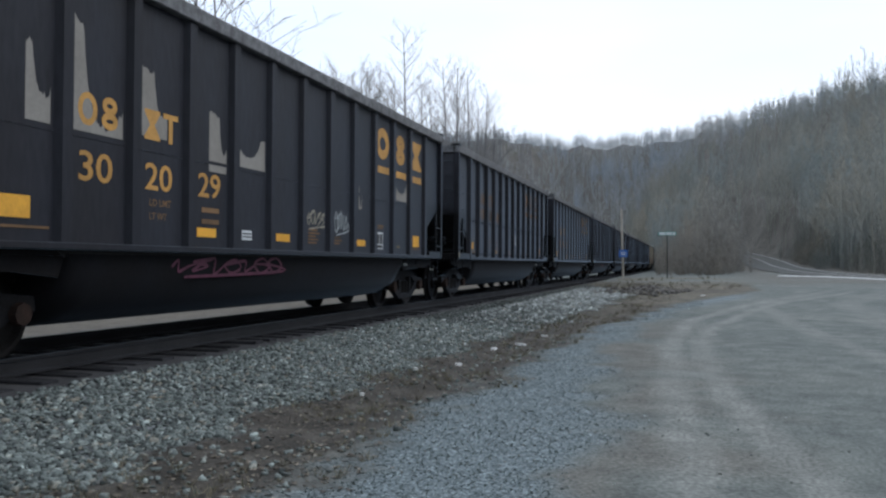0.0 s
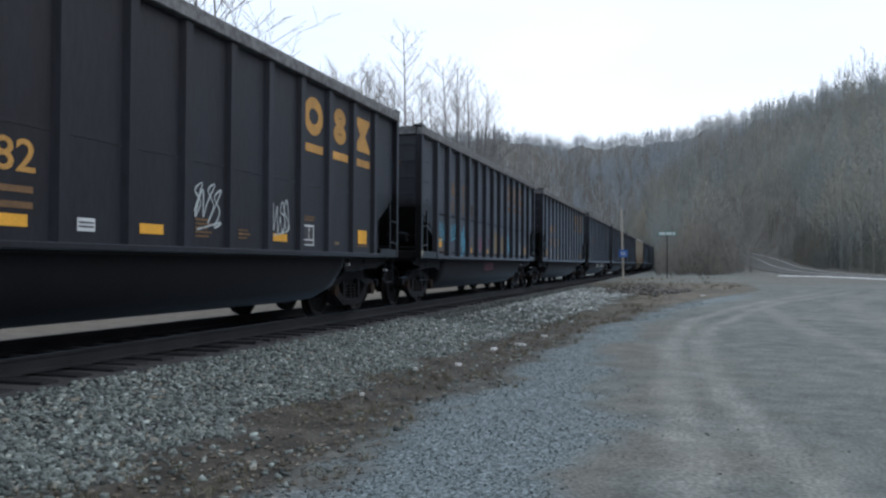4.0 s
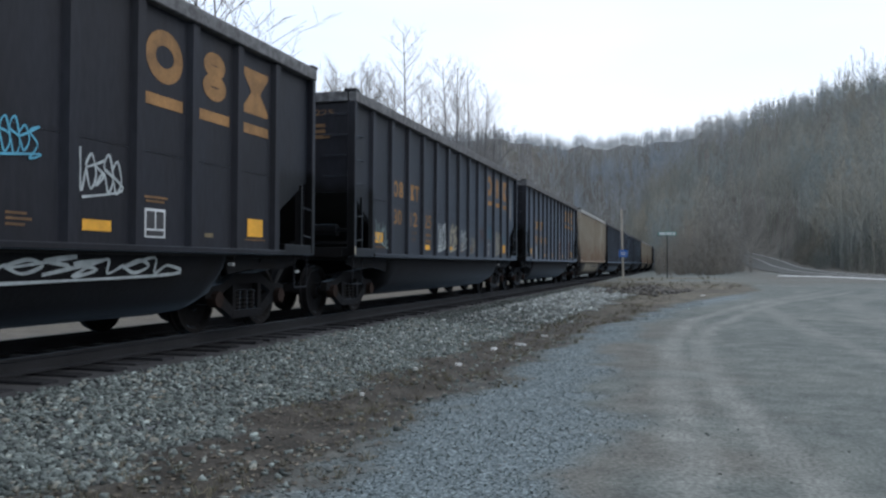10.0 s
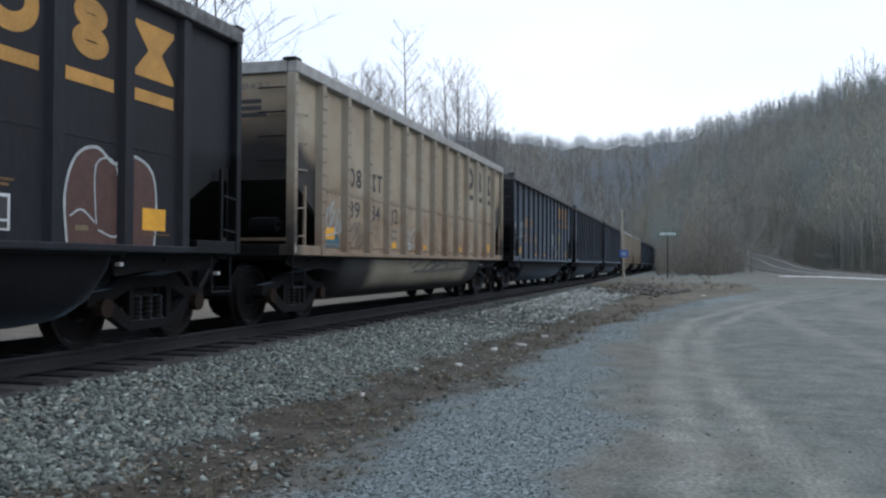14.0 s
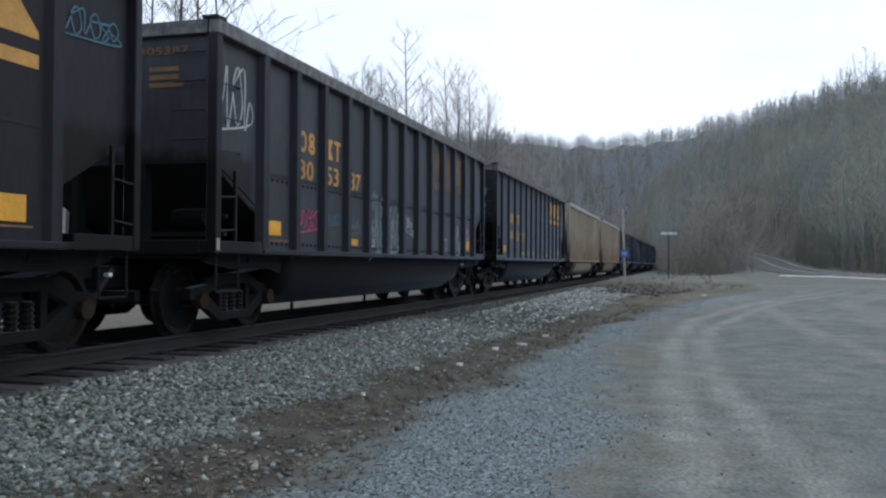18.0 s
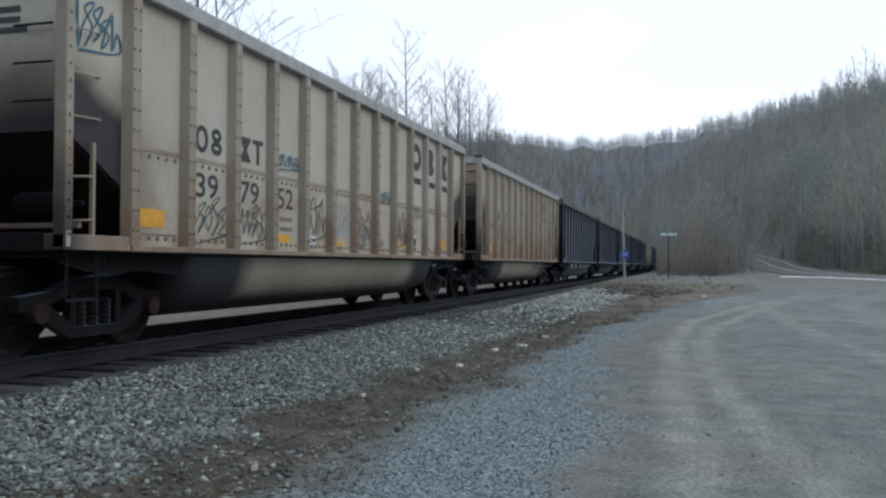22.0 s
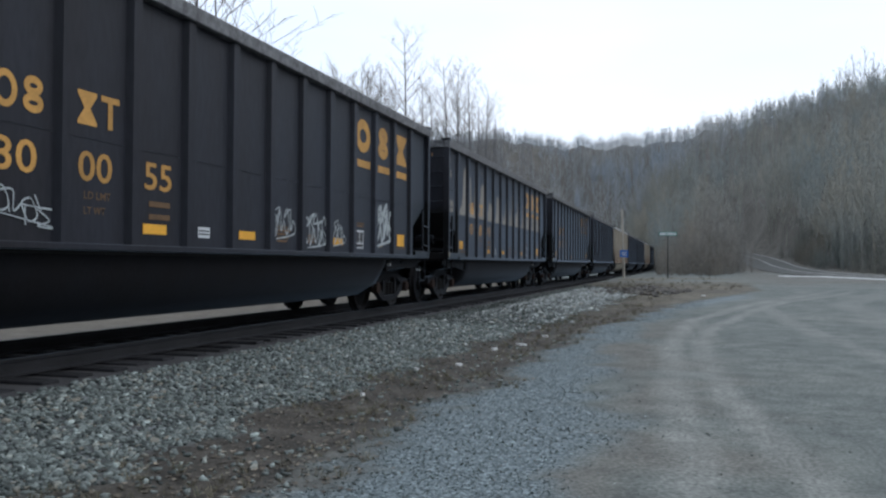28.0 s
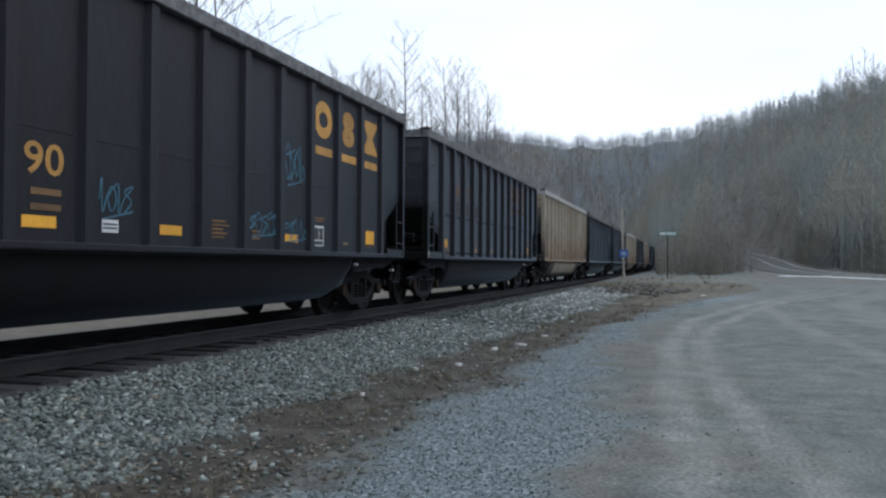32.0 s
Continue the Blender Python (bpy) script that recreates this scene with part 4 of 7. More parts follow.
def build_car(kind):
    """A ribbed bathtub coal gondola. Its origin lies on the rail top under its middle."""
    car = empty("coal_gondola")

    def panel(*args, **kw):
        ob = part(*args, **kw)
        if kind == "grey":
            shorten(ob.data)
        ob.matrix_local = pose(0, 0, LIFT)
        return ob

    skin, post_mat, chord_mat, tub_mat = SKINS[kind]
    tan, riveted = kind in ("cream", "tan"), kind != "black"
    proud = 0.105 if riveted else 0.07
    e = BODY - 0.06
    b1 = BODY - BAY
    for s in (1, -1):
        o = [(-e, 2.06), (-b1 - 0.05, 1.53), (-b1, 0.96), (b1 - 0.15, 0.96), (b1 - 0.10, 1.45), (e, 2.06), (e, 3.62), (-e, 3.62)]
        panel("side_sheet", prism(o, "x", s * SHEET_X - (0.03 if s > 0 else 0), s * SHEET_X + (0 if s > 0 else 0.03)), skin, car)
        lo, hi = sorted((s * 1.47, s * 1.615))
        panel("top_rail", box(lo, hi, -BODY, BODY, 3.60, 3.785, 0.012), chord_mat, car, "worn pale top rail")
        lo, hi = sorted((s * 1.42, s * 1.61))
        panel("side_sill", box(lo, hi, -b1 - 0.05, b1 + 0.05, 0.895, 0.965, 0.01), post_mat, car)
        for i in range(1, 14):
            y = bay_y(i)
            bm = bmesh.new()
            x0, x1 = s * SHEET_X, s * (SHEET_X + proud)
            v = [(y - 0.115, x0), (y - 0.07, x1), (y + 0.07, x1), (y + 0.115, x0)]
            low = [bm.verts.new((b, a, 0.965)) for a, b in v]
            high = [bm.verts.new((b, a, 3.60)) for a, b in v]
            bm.faces.new(low), bm.faces.new(high)
            for k in range(4):
                bm.faces.new((low[k], low[(k + 1) % 4], high[(k + 1) % 4], high[k]))
            panel("side_post", bm, post_mat, car)
        if riveted:
            bm = bmesh.new()
            for b in range(1, 13):
                for z in (1.05, 1.945):
                    for k in range(5):
                        y = bay_y(b + 0.2 + 0.15 * k)
                        add_rod(bm, (s * SHEET_X, y, z), (s * (SHEET_X + 0.022), y, z), 0.022, 5)
            if tan and s > 0:
                for i in range(1, 14):
                    for k in range(12):
                        for o in (-0.04, 0.04):
                            y, z = bay_y(i) + o, 1.12 + 0.21 * k
                            add_rod(bm, (SHEET_X + proud - 0.005, y, z), (SHEET_X + proud + 0.016, y, z), 0.017, 4)
                for y in (-BODY + 0.055, BODY - 0.055):
                    for k in range(16):
                        add_rod(bm, (1.595, y, 1.05 + 0.16 * k), (1.618, y, 1.05 + 0.16 * k), 0.018, 4)
            tagged(panel("riveting", bm, post_mat, car), kind="stuff")
            panel("seam_strip", box(*sorted((s * (SHEET_X - 0.001), s * (SHEET_X + 0.008))), -b1, b1, 1.99, 2.04), post_mat, car)
        else:
            panel("seam_strip", box(*sorted((s * (SHEET_X - 0.001), s * (SHEET_X + 0.006))), -b1, b1, 1.99, 2.03), BLACK_PAINT, car)
        for q in (1, -1):
            # corner post, end sill, ladder and grab irons of this corner
            cy = q * BODY
            panel("corner_post", box(*sorted((s * 1.46, s * 1.60)), *sorted((cy - q * 0.11, cy)), 0.92, 3.60, 0.01), post_mat, car)
            panel("corner_step", box(*sorted((s * 1.36, s * 1.59)), *sorted((q * (b1 + 0.05), cy)), 0.90, 1.05, 0.008), post_mat, car)
            panel("corner_cap", box(*sorted((s * 1.40, s * 1.62)), *sorted((cy - q * 0.16, cy + q * 0.03)), 3.775, 3.82, 0.008), BLACK_TRIM, car)
            bm = bmesh.new()
            ly = q * (b1 + 0.62)
            add_box(bm, *sorted((s * 1.54, s * 1.58)), ly - 0.02, ly + 0.02, 1.05, 1.95)
            for z in (1.2, 1.62):
                add_rod(bm, (s * 1.58, ly, z), (s * 1.58, cy - q * 0.1, z - 0.03), 0.013, 5)
            panel("ladder", bm, post_mat, car)
            for z in (2.2, 2.62, 3.05) if q < 0 else ():
                bm = bmesh.new()
                add_rod(bm, (s * 1.50, q * (b1 + 0.5), z), (s * 1.555, q * (b1 + 0.52), z - 0.01), 0.015, 5)
                add_rod(bm, (s * 1.555, q * (b1 + 0.52), z - 0.01), (s * 1.555, cy - q * 0.08, z - 0.03), 0.010, 5)
                panel("grab_iron", bm, post_mat, car)
            bm = bmesh.new()
            for z in (0.42, 0.9):
                add_rod(bm, (s * 1.52, cy - q * 0.12, z), (s * 1.52, cy - q * 0.55, z), 0.015, 5)
            for y in (cy - q * 0.12, cy - q * 0.55):
                add_rod(bm, (s * 1.52, y, 0.42), (s * 1.52, y, 0.93), 0.015, 5)
            panel("stirrup_step", bm, GRIME, car)
    for q in (1, -1):
        cy = q * (BODY - 0.05)
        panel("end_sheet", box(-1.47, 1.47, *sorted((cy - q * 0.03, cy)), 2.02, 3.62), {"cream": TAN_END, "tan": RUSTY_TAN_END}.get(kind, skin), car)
        panel("end_top_rail", box(-1.46, 1.46, *sorted((cy - q * 0.09, cy + q * 0.06)), 3.605, 3.78, 0.01), chord_mat, car)
        o = [(q * (BODY - 0.08), 2.03), (q * (BODY - 0.08), 2.07), (q * 5.1, 0.86), (q * 5.1, 0.82)]
        panel("slope_sheet", prism(o, "x", -1.46, 1.46), COAL, car)
        panel("end_sill", box(-1.4, 1.4, *sorted((cy - q * 0.16, cy + q * 0.04)), 0.88, 1.06, 0.01), GRIME, car)
        for x in (-0.5, 0.5):
            panel("end_post", box(x - 0.05, x + 0.05, *sorted((cy - q * 0.12, cy)), 1.06, 2.03), GRIME, car)
        for i in range(4):
            panel("end_rung", add_rod(bmesh.new(), (1.44, cy + q * 0.06, 2.3 + i * 0.36), (1.0, cy + q * 0.06, 2.3 + i * 0.36), 0.013, 5), GRIME if tan else post_mat, car)
        bm = bmesh.new()
        for z, w in ((3.2, 0.42), (3.1, 0.42), (3.0, 0.5)):
            add_box(bm, 0.6, 0.6 + w, *sorted((cy + q * 0.001, cy + q * 0.005)), z - (0.05 if w > 0.5 else 0.03), z + (0.05 if w > 0.5 else 0.03))
        if q < 0:
            panel("end_marking", bm, INK if tan else DIM_GOLD, car, "short painted bars")
        else:
            bm.free()
        panel("shear_plate", box(-1.44, 1.44, *sorted((q * 5.0, q * 7.22)), 0.84, 0.90), GRIME, car)
        ty = q * (6.17 if kind != "grey" else 5.85)
        part("body_bolster", prism([(-1.42, 1.02), (1.42, 1.02), (1.34, 0.86), (0.6, 0.72), (-0.6, 0.72), (-1.34, 0.86)], "y", ty - 0.22, ty + 0.22), GRIME, car)
        for s in (1, -1):
            part("side_bracket", prism([(q * 5.0, 1.06), (q * 7.2, 1.06), (q * 7.1, 0.95), (ty + q * 0.5, 0.86), (ty - q * 0.5, 0.86), (q * 5.1, 0.80)], "x", s * 1.36 - 0.02, s * 1.36 + 0.02), GRIME, car)
            part("brake_rod", add_rod(bmesh.new(), (s * 0.72, q * 4.9, 0.52), (s * 0.72, q * 7.3, 0.60), 0.03, 5), GRIME, car)
        part("brake_beam", box(-0.7, 0.7, *sorted((q * 7.46, q * 7.56)), 0.46, 0.60), GRIME, car)
        bm = box(-0.16, 0.16, *sorted((q * 5.2, q * 7.55)), 0.62, 0.90, 0.01)
        part("draft_sill", bm, GRIME, car)
        bm = box(-0.09, 0.09, *sorted((q * 7.55, q * 7.93)), 0.74, 0.92, 0.02)
        add_prism(bm, [(-0.2, q * 7.80), (0.17, q * 7.80), (0.20, q * 8.08), (0.04, q * 8.10), (0.0, q * 7.98), (-0.12, q * 8.05)], "z", 0.70, 0.97)
        part("coupler", bm, TREAD, car)
        part("air_hose", add_rod(add_rod(bmesh.new(), (0.34, q * 7.5, 0.86), (0.30, q * 7.8, 0.5), 0.03, 6), (0.30, q * 7.8, 0.5), (0.2, q * 8.02, 0.46), 0.03, 6), RUBBER, car)
        build_truck(car, q * (6.17 if kind != "grey" else 5.85), "two-axle truck with dark steel wheels")
    cyl = add_rod(bmesh.new(), (0.6, -6.75, 1.38), (1.05, -6.75, 1.38), 0.11, 10)
    panel("brake_cylinder", add_rod(cyl, (1.05, -6.75, 1.38), (1.35, -6.75, 1.38), 0.03, 6), GRIME, car)
    panel("cross_rail", box(0.2, 1.46, -6.95, -6.90, 1.12, 1.17), post_mat if tan else BLACK_TRIM, car)
    if kind == "grey":
        for y in (-2.1, 1.55):
            part("drain_valve", add_rod(add_rod(bmesh.new(), (0.1, y, 0.08), (0.1, y, 0.30), 0.03, 6), (0.1, y, 0.05), (0.1, y, 0.11), 0.06, 6), GRIME, car)
    # the rounded belly between the trucks, and the floor inside
    prof = [(-1.44, 1.08), (-1.40, 0.82), (-1.25, 0.53), (-0.97, 0.35), (-0.55, 0.275), (0.55, 0.275), (0.97, 0.35), (1.25, 0.53), (1.40, 0.82), (1.44, 1.08)]
    bm = bmesh.new()
    rings = []
    for y, k in ((-5.02, 0.30), (-4.98, 0.70), (-4.85, 0.93), (-4.6, 1.0), (4.6, 1.0), (4.85, 0.93), (4.98, 0.70), (5.02, 0.30)):
        rings.append([bm.verts.new((x * (0.97 + 0.03 * k), y, 1.08 - (1.08 - z) * k)) for x, z in prof])
    for a, b in zip(rings, rings[1:]):
        for i in range(len(prof) - 1):
            bm.faces.new((a[i], a[i + 1], b[i + 1], b[i]))
    bm.faces.new(rings[0]), bm.faces.new(rings[-1][::-1])
    bmesh.ops.subdivide_edges(bm, edges=[e2 for e2 in bm.edges if abs(e2.verts[0].co.y - e2.verts[1].co.y) > 5], cuts=1)
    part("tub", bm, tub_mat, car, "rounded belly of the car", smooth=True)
    panel("floor_plate", box(-1.46, 1.46, -5.15, 5.15, 0.86, 0.925), COAL, car)
    part("center_sill", box(-0.2, 0.2, -5.2, 5.2, 0.25, 0.42, 0.01), GRIME, car)
    part("air_reservoir", add_rod(bmesh.new(), (1.0, 5.35, 0.80), (1.0, 5.0, 0.80), 0.14, 10), GRIME, car)
    for b, z in ((12.03, 0.93), (13.75, 0.82)):
        part("reflector_tag", box(1.40, 1.47, bay_y(b) - 0.03, bay_y(b) + 0.03, z - 0.02, z + 0.02, 0.006), WHITE, car, "small white spot")
    return car


def mark_car(car, tan, spec):
    """Lettering, plates, tags and worn patches of one car."""
    rng = random.Random(spec.get("seed", 1))
    ink = INK if tan else spec.get("ink", GOLD)

    def mark(name, bm, mat, label=""):
        ob = part(name, bm, mat, car, label)
        ob.matrix_local = pose(0, 0, LIFT - 0.05)
        if spec.get("kind") == "grey":
            shorten(ob.data)

    def words(w, b, z, high, wide, mat, name="lettering"):
        ob = part(name, text_mesh(w, high, wide, mat), None, car)
        ob.matrix_local = pose(MARK_X, bay_y(b) * (SHORT if spec.get("kind") == "grey" else 1), z + LIFT - 0.05)

    # owner's mark as plain shapes, and the number over three bays
    nums = spec.get("numbers", ("", "", ""))
    dx = spec.get("dx", 0.0)
    y = bay_y(2.20 + dx)
    up = 0.48 if spec.get("kind") == "grey" else 0.0
    part_z = 2.17 + up * 0.72
    mark("owner_mark", add_ring(bmesh.new(), y + 0.14, part_z + 0.16, 0.14, 0.165, 0.55, MARK_X), ink)
    bm = add_ring(bmesh.new(), y + 0.47, part_z + 0.24, 0.115, 0.09, 0.42, MARK_X)
    mark("owner_mark", add_ring(bm, y + 0.47, part_z + 0.085, 0.125, 0.09, 0.45, MARK_X + 0.001), ink)
    y = bay_y(3.20 + dx)
    mark("owner_mark", add_hourglass(bmesh.new(), y + 0.14, part_z, 0.33, 0.14, 0.3), ink)
    bm = plate(y + 0.34, y + 0.62, part_z + 0.27, part_z + 0.33)
    mark("owner_mark", add_box(bm, MARK_X, MARK_X + 0.003, y + 0.445, y + 0.515, part_z, part_z + 0.27), ink)
    for b, n in zip((2.22 + dx, 3.22 + dx, 4.22 + dx), nums):
        if n:
            words(n, b, 1.62 + up, 0.30, 0.50, ink, "number")
        else:
            for i in range(2):
                mark("number_bar", plate(bay_y(b) + i * 0.3, bay_y(b) + i * 0.3 + 0.2, 1.62 + up, 1.93 + up), FAINT_GOLD if not tan else INK)
    small = DIM_GOLD if not tan else FAINT_INK
    if all(nums):
        ob = part("end_number", text_mesh("".join(nums), 0.10, 0.72, small), None, car)
        ob.matrix_local = pose(0.45, -BODY + 0.046 - (0 if spec.get("kind") != "grey" else -0.065), 3.55 - LIFT + 0.17, 0, 0, -90)
    words("LD LMT", 3.3, 1.45, 0.075, 0.40, small)
    words("LT WT", 3.3, 1.30, 0.075, 0.32, small)
    for z in (1.47, 1.33):
        mark("weight_figure", plate(bay_y(4.3), bay_y(4.68), z - 0.03, z + 0.03), small)
    # the big emblem
    big = spec.get("emblem", INK if tan else GOLD)
    for k in range(3):
        y = bay_y((9.21 if spec.get("kind") == "grey" else 10.15) + k + spec.get("emblem_dx", 0.0))
        rise = 0.06 if "emblem_dx" in spec else 0.0
        mark("emblem", emblem(k, y, 2.83 + rise, 0.60, 0.70), big)
        mark("emblem_underline", plate(y, y + 0.70, 2.56 + rise, 2.69 + rise), big)
    # yellow bars along the sill
    if spec.get("yellow", True):
        mark("reflector", plate(bay_y(1.17), bay_y(1.62), 1.22, 1.42), YELLOW, "yellow reflector")
        mark("stencil_line", plate(bay_y(1.17), bay_y(1.85), 1.13, 1.155), DIM_GOLD if not tan else FAINT_INK)
        mark("reflector", plate(bay_y(12.3), bay_y(12.7), 1.18, 1.42), YELLOW, "yellow reflector")
    for b in (4.2, 6.2, 7.25, 9.2)[:spec.get("bars", 4)]:
        if b != 7.25:
            mark("reflector", plate(bay_y(b), bay_y(b + 0.42), 1.14, 1.25), YELLOW, "yellow reflector")
        else:
            for z, wide in ((1.15, 0.30), (1.20, 0.36), (1.25, 0.26), (1.30, 0.40), (1.35, 0.32)):
                mark("stencil_line", plate(bay_y(b), bay_y(b + wide), z - 0.012, z + 0.012), small)
            for z, wide in ((1.16, 0.22), (1.21, 0.30), (1.26, 0.24)):
                mark("stencil_line", plate(bay_y(b + 1), bay_y(b + 1 + wide), z - 0.012, z + 0.012), small)
    mark("white_plate", plate(bay_y(5.25), bay_y(5.5), 1.13, 1.26), WHITE, "small white plate")
    for z in (1.175, 1.215):
        mark("plate_line", plate(bay_y(5.27), bay_y(5.48), z - 0.009, z + 0.009, MARK_X + 0.003), INK)
    mark("corner_reflector", plate(-BODY + 0.02, -BODY + 0.075, 0.98, 1.13, 1.601), SPRAY_CREAM, "pale corner reflector")
    mark("placard_rim", plate(bay_y(10.16), bay_y(10.52), 1.10, 1.42), WHITE, "white-edged placard")
    mark("placard", plate(bay_y(10.19), bay_y(10.33), 1.2, 1.39, MARK_X + 0.003), INK)
    mark("placard", plate(bay_y(10.36), bay_y(10.49), 1.2, 1.39, MARK_X + 0.003), INK)
    mark("placard", plate(bay_y(10.19), bay_y(10.49), 1.12, 1.178, MARK_X + 0.003), INK)
    if "end_patch" in spec:
        x0, x1, z0, z1 = spec["end_patch"]
        o = ragged(rng, x0, x1, z0, z1, 40)
        mark("peeled_patch", prism(o, "y", -BODY + 0.043, -BODY + 0.046), BARE_TAN, "pale patch of bared primer or graffiti on the end")
        mark("grimy_patch", prism([(a, c) for a, c in ragged(rng, x0 + 0.02, x1 - 0.02, z0 - 0.06, z0 + 0.38 * (z1 - z0))], "y", -BODY + 0.0405, -BODY + 0.0425), GRIMY_TAN, "sooty stain over bared primer")
        w, h = x1 - x0, z1 - z0
        for a, wide, c, high, mat in ((0.10, 0.72, 0.62, 0.14, BLACK_TRIM), (0.20, 0.55, 0.50, 0.13, BLACK_TRIM), (0.16, 0.58, 0.77, 0.05, SPRAY_BROWN), (0.30, 0.14, 0.84, 0.07, BLACK_TRIM), (0.62, 0.10, 0.86, 0.10, BLACK_TRIM), (0.28, 0.30, 0.41, 0.10, BLACK_TRIM)):
            mark("paint_remnant", prism(ragged(rng, x0 + w * a, x0 + w * (a + wide), z0 + h * c, z0 + h * (c + high)), "y", -BODY + 0.0375, -BODY + 0.0395), mat)
    for w, b, z, high, wide, mat in spec.get("sprayed", ()):
        words(w, b, z, high, wide, mat, "sprayed_letters")
    # small rows of stencilled writing by the placard and the last reflector
    for z, wide in ((1.545, 0.46), (1.50, 0.34)):
        mark("stencil_line", plate(bay_y(10.34) - wide / 2, bay_y(10.34) + wide / 2, z - 0.013, z + 0.013), small)
    mark("stencil_line", plate(bay_y(12.24), bay_y(12.78), 1.13, 1.148), small)
    mark("small_plate", plate(bay_y(11.3), bay_y(11.48), 1.14, 1.19), SPRAY_OCHRE if not tan else INK)
    for k, (b0, b1, top, low) in enumerate(spec.get("peels", ())):
        mark("peeled_patch", peel(spec.get("seed", 1) * 50 + k, bay_y(b0), bay_y(b1), top, max(low, 2.09) if low > 1.97 else low), PRIMER, "bared grey primer")
    for k, (b0, b1, z0, z1) in enumerate(spec.get("chips", ())):
        mark("paint_chip", bubble(spec.get("seed", 1) * 30 + k, bay_y(b0), bay_y(b1), z0, z1), PRIMER, "chip of bared primer")
    for k, (b0, b1, z0, z1, mat, loops, *bold) in enumerate(spec.get("tags", ())):
        bold = (bold[0] if bold else 1.0) * (0.7 if mat == SPRAY_INK else 1.0)
        mark("spray_tag", scribble(spec.get("seed", 1) * 90 + k, bay_y(b0), bay_y(b1), z0, z1, max(0.010, (z1 - z0) * 0.024) * bold, loops), mat, "looping spray-paint tag")
    for k, (b0, b1, z0, z1, mat) in enumerate(spec.get("blobs", ())):
        mark("spray_blob", bubble(spec.get("seed", 1) * 70 + k, bay_y(b0), bay_y(b1), z0, z1), mat, "patch of spray paint")
        if mat != SPRAY_OCHRE:
            mark("blob_outline", bubble_rim(spec.get("seed", 1) * 70 + k, bay_y(b0), bay_y(b1), z0, z1), SPRAY_WHITE if mat == SPRAY_BROWN else SPRAY_INK)
        if mat == SPRAY_BROWN:
            y0, w, h = bay_y(b0), bay_y(b1) - bay_y(b0), z1 - z0
            for pts in (((0.30, 0.22), (0.29, 0.84), (0.52, 0.86), (0.56, 0.14), (0.32, 0.16)), ((0.68, 0.12), (0.70, 0.6), (0.64, 0.85)), ((0.02, 0.28), (0.14, 0.36), (0.28, 0.24))):
                line = curve_through([(y0 + w * a, z0 + h * c) for a, c in pts], 4)
                mark("blob_stroke", ribbon(bmesh.new(), line, 0.010, MARK_X + 0.003, 0.00003), SPRAY_WHITE)
    for k, (y0, y1, z0, z1, mat, loops) in enumerate(spec.get("tub_tags", ())):
        ob = part("tub_tag", scribble(spec.get("seed", 1) * 40 + k, y0, y1, 0, 0.85 * (z1 - z0), 0.018, loops), mat, car, "spray-paint tag on the belly")
        ob.matrix_local = pose(-0.085, 0, 1.03 + (z0 - 0.5) * 0.3, 0, 9)


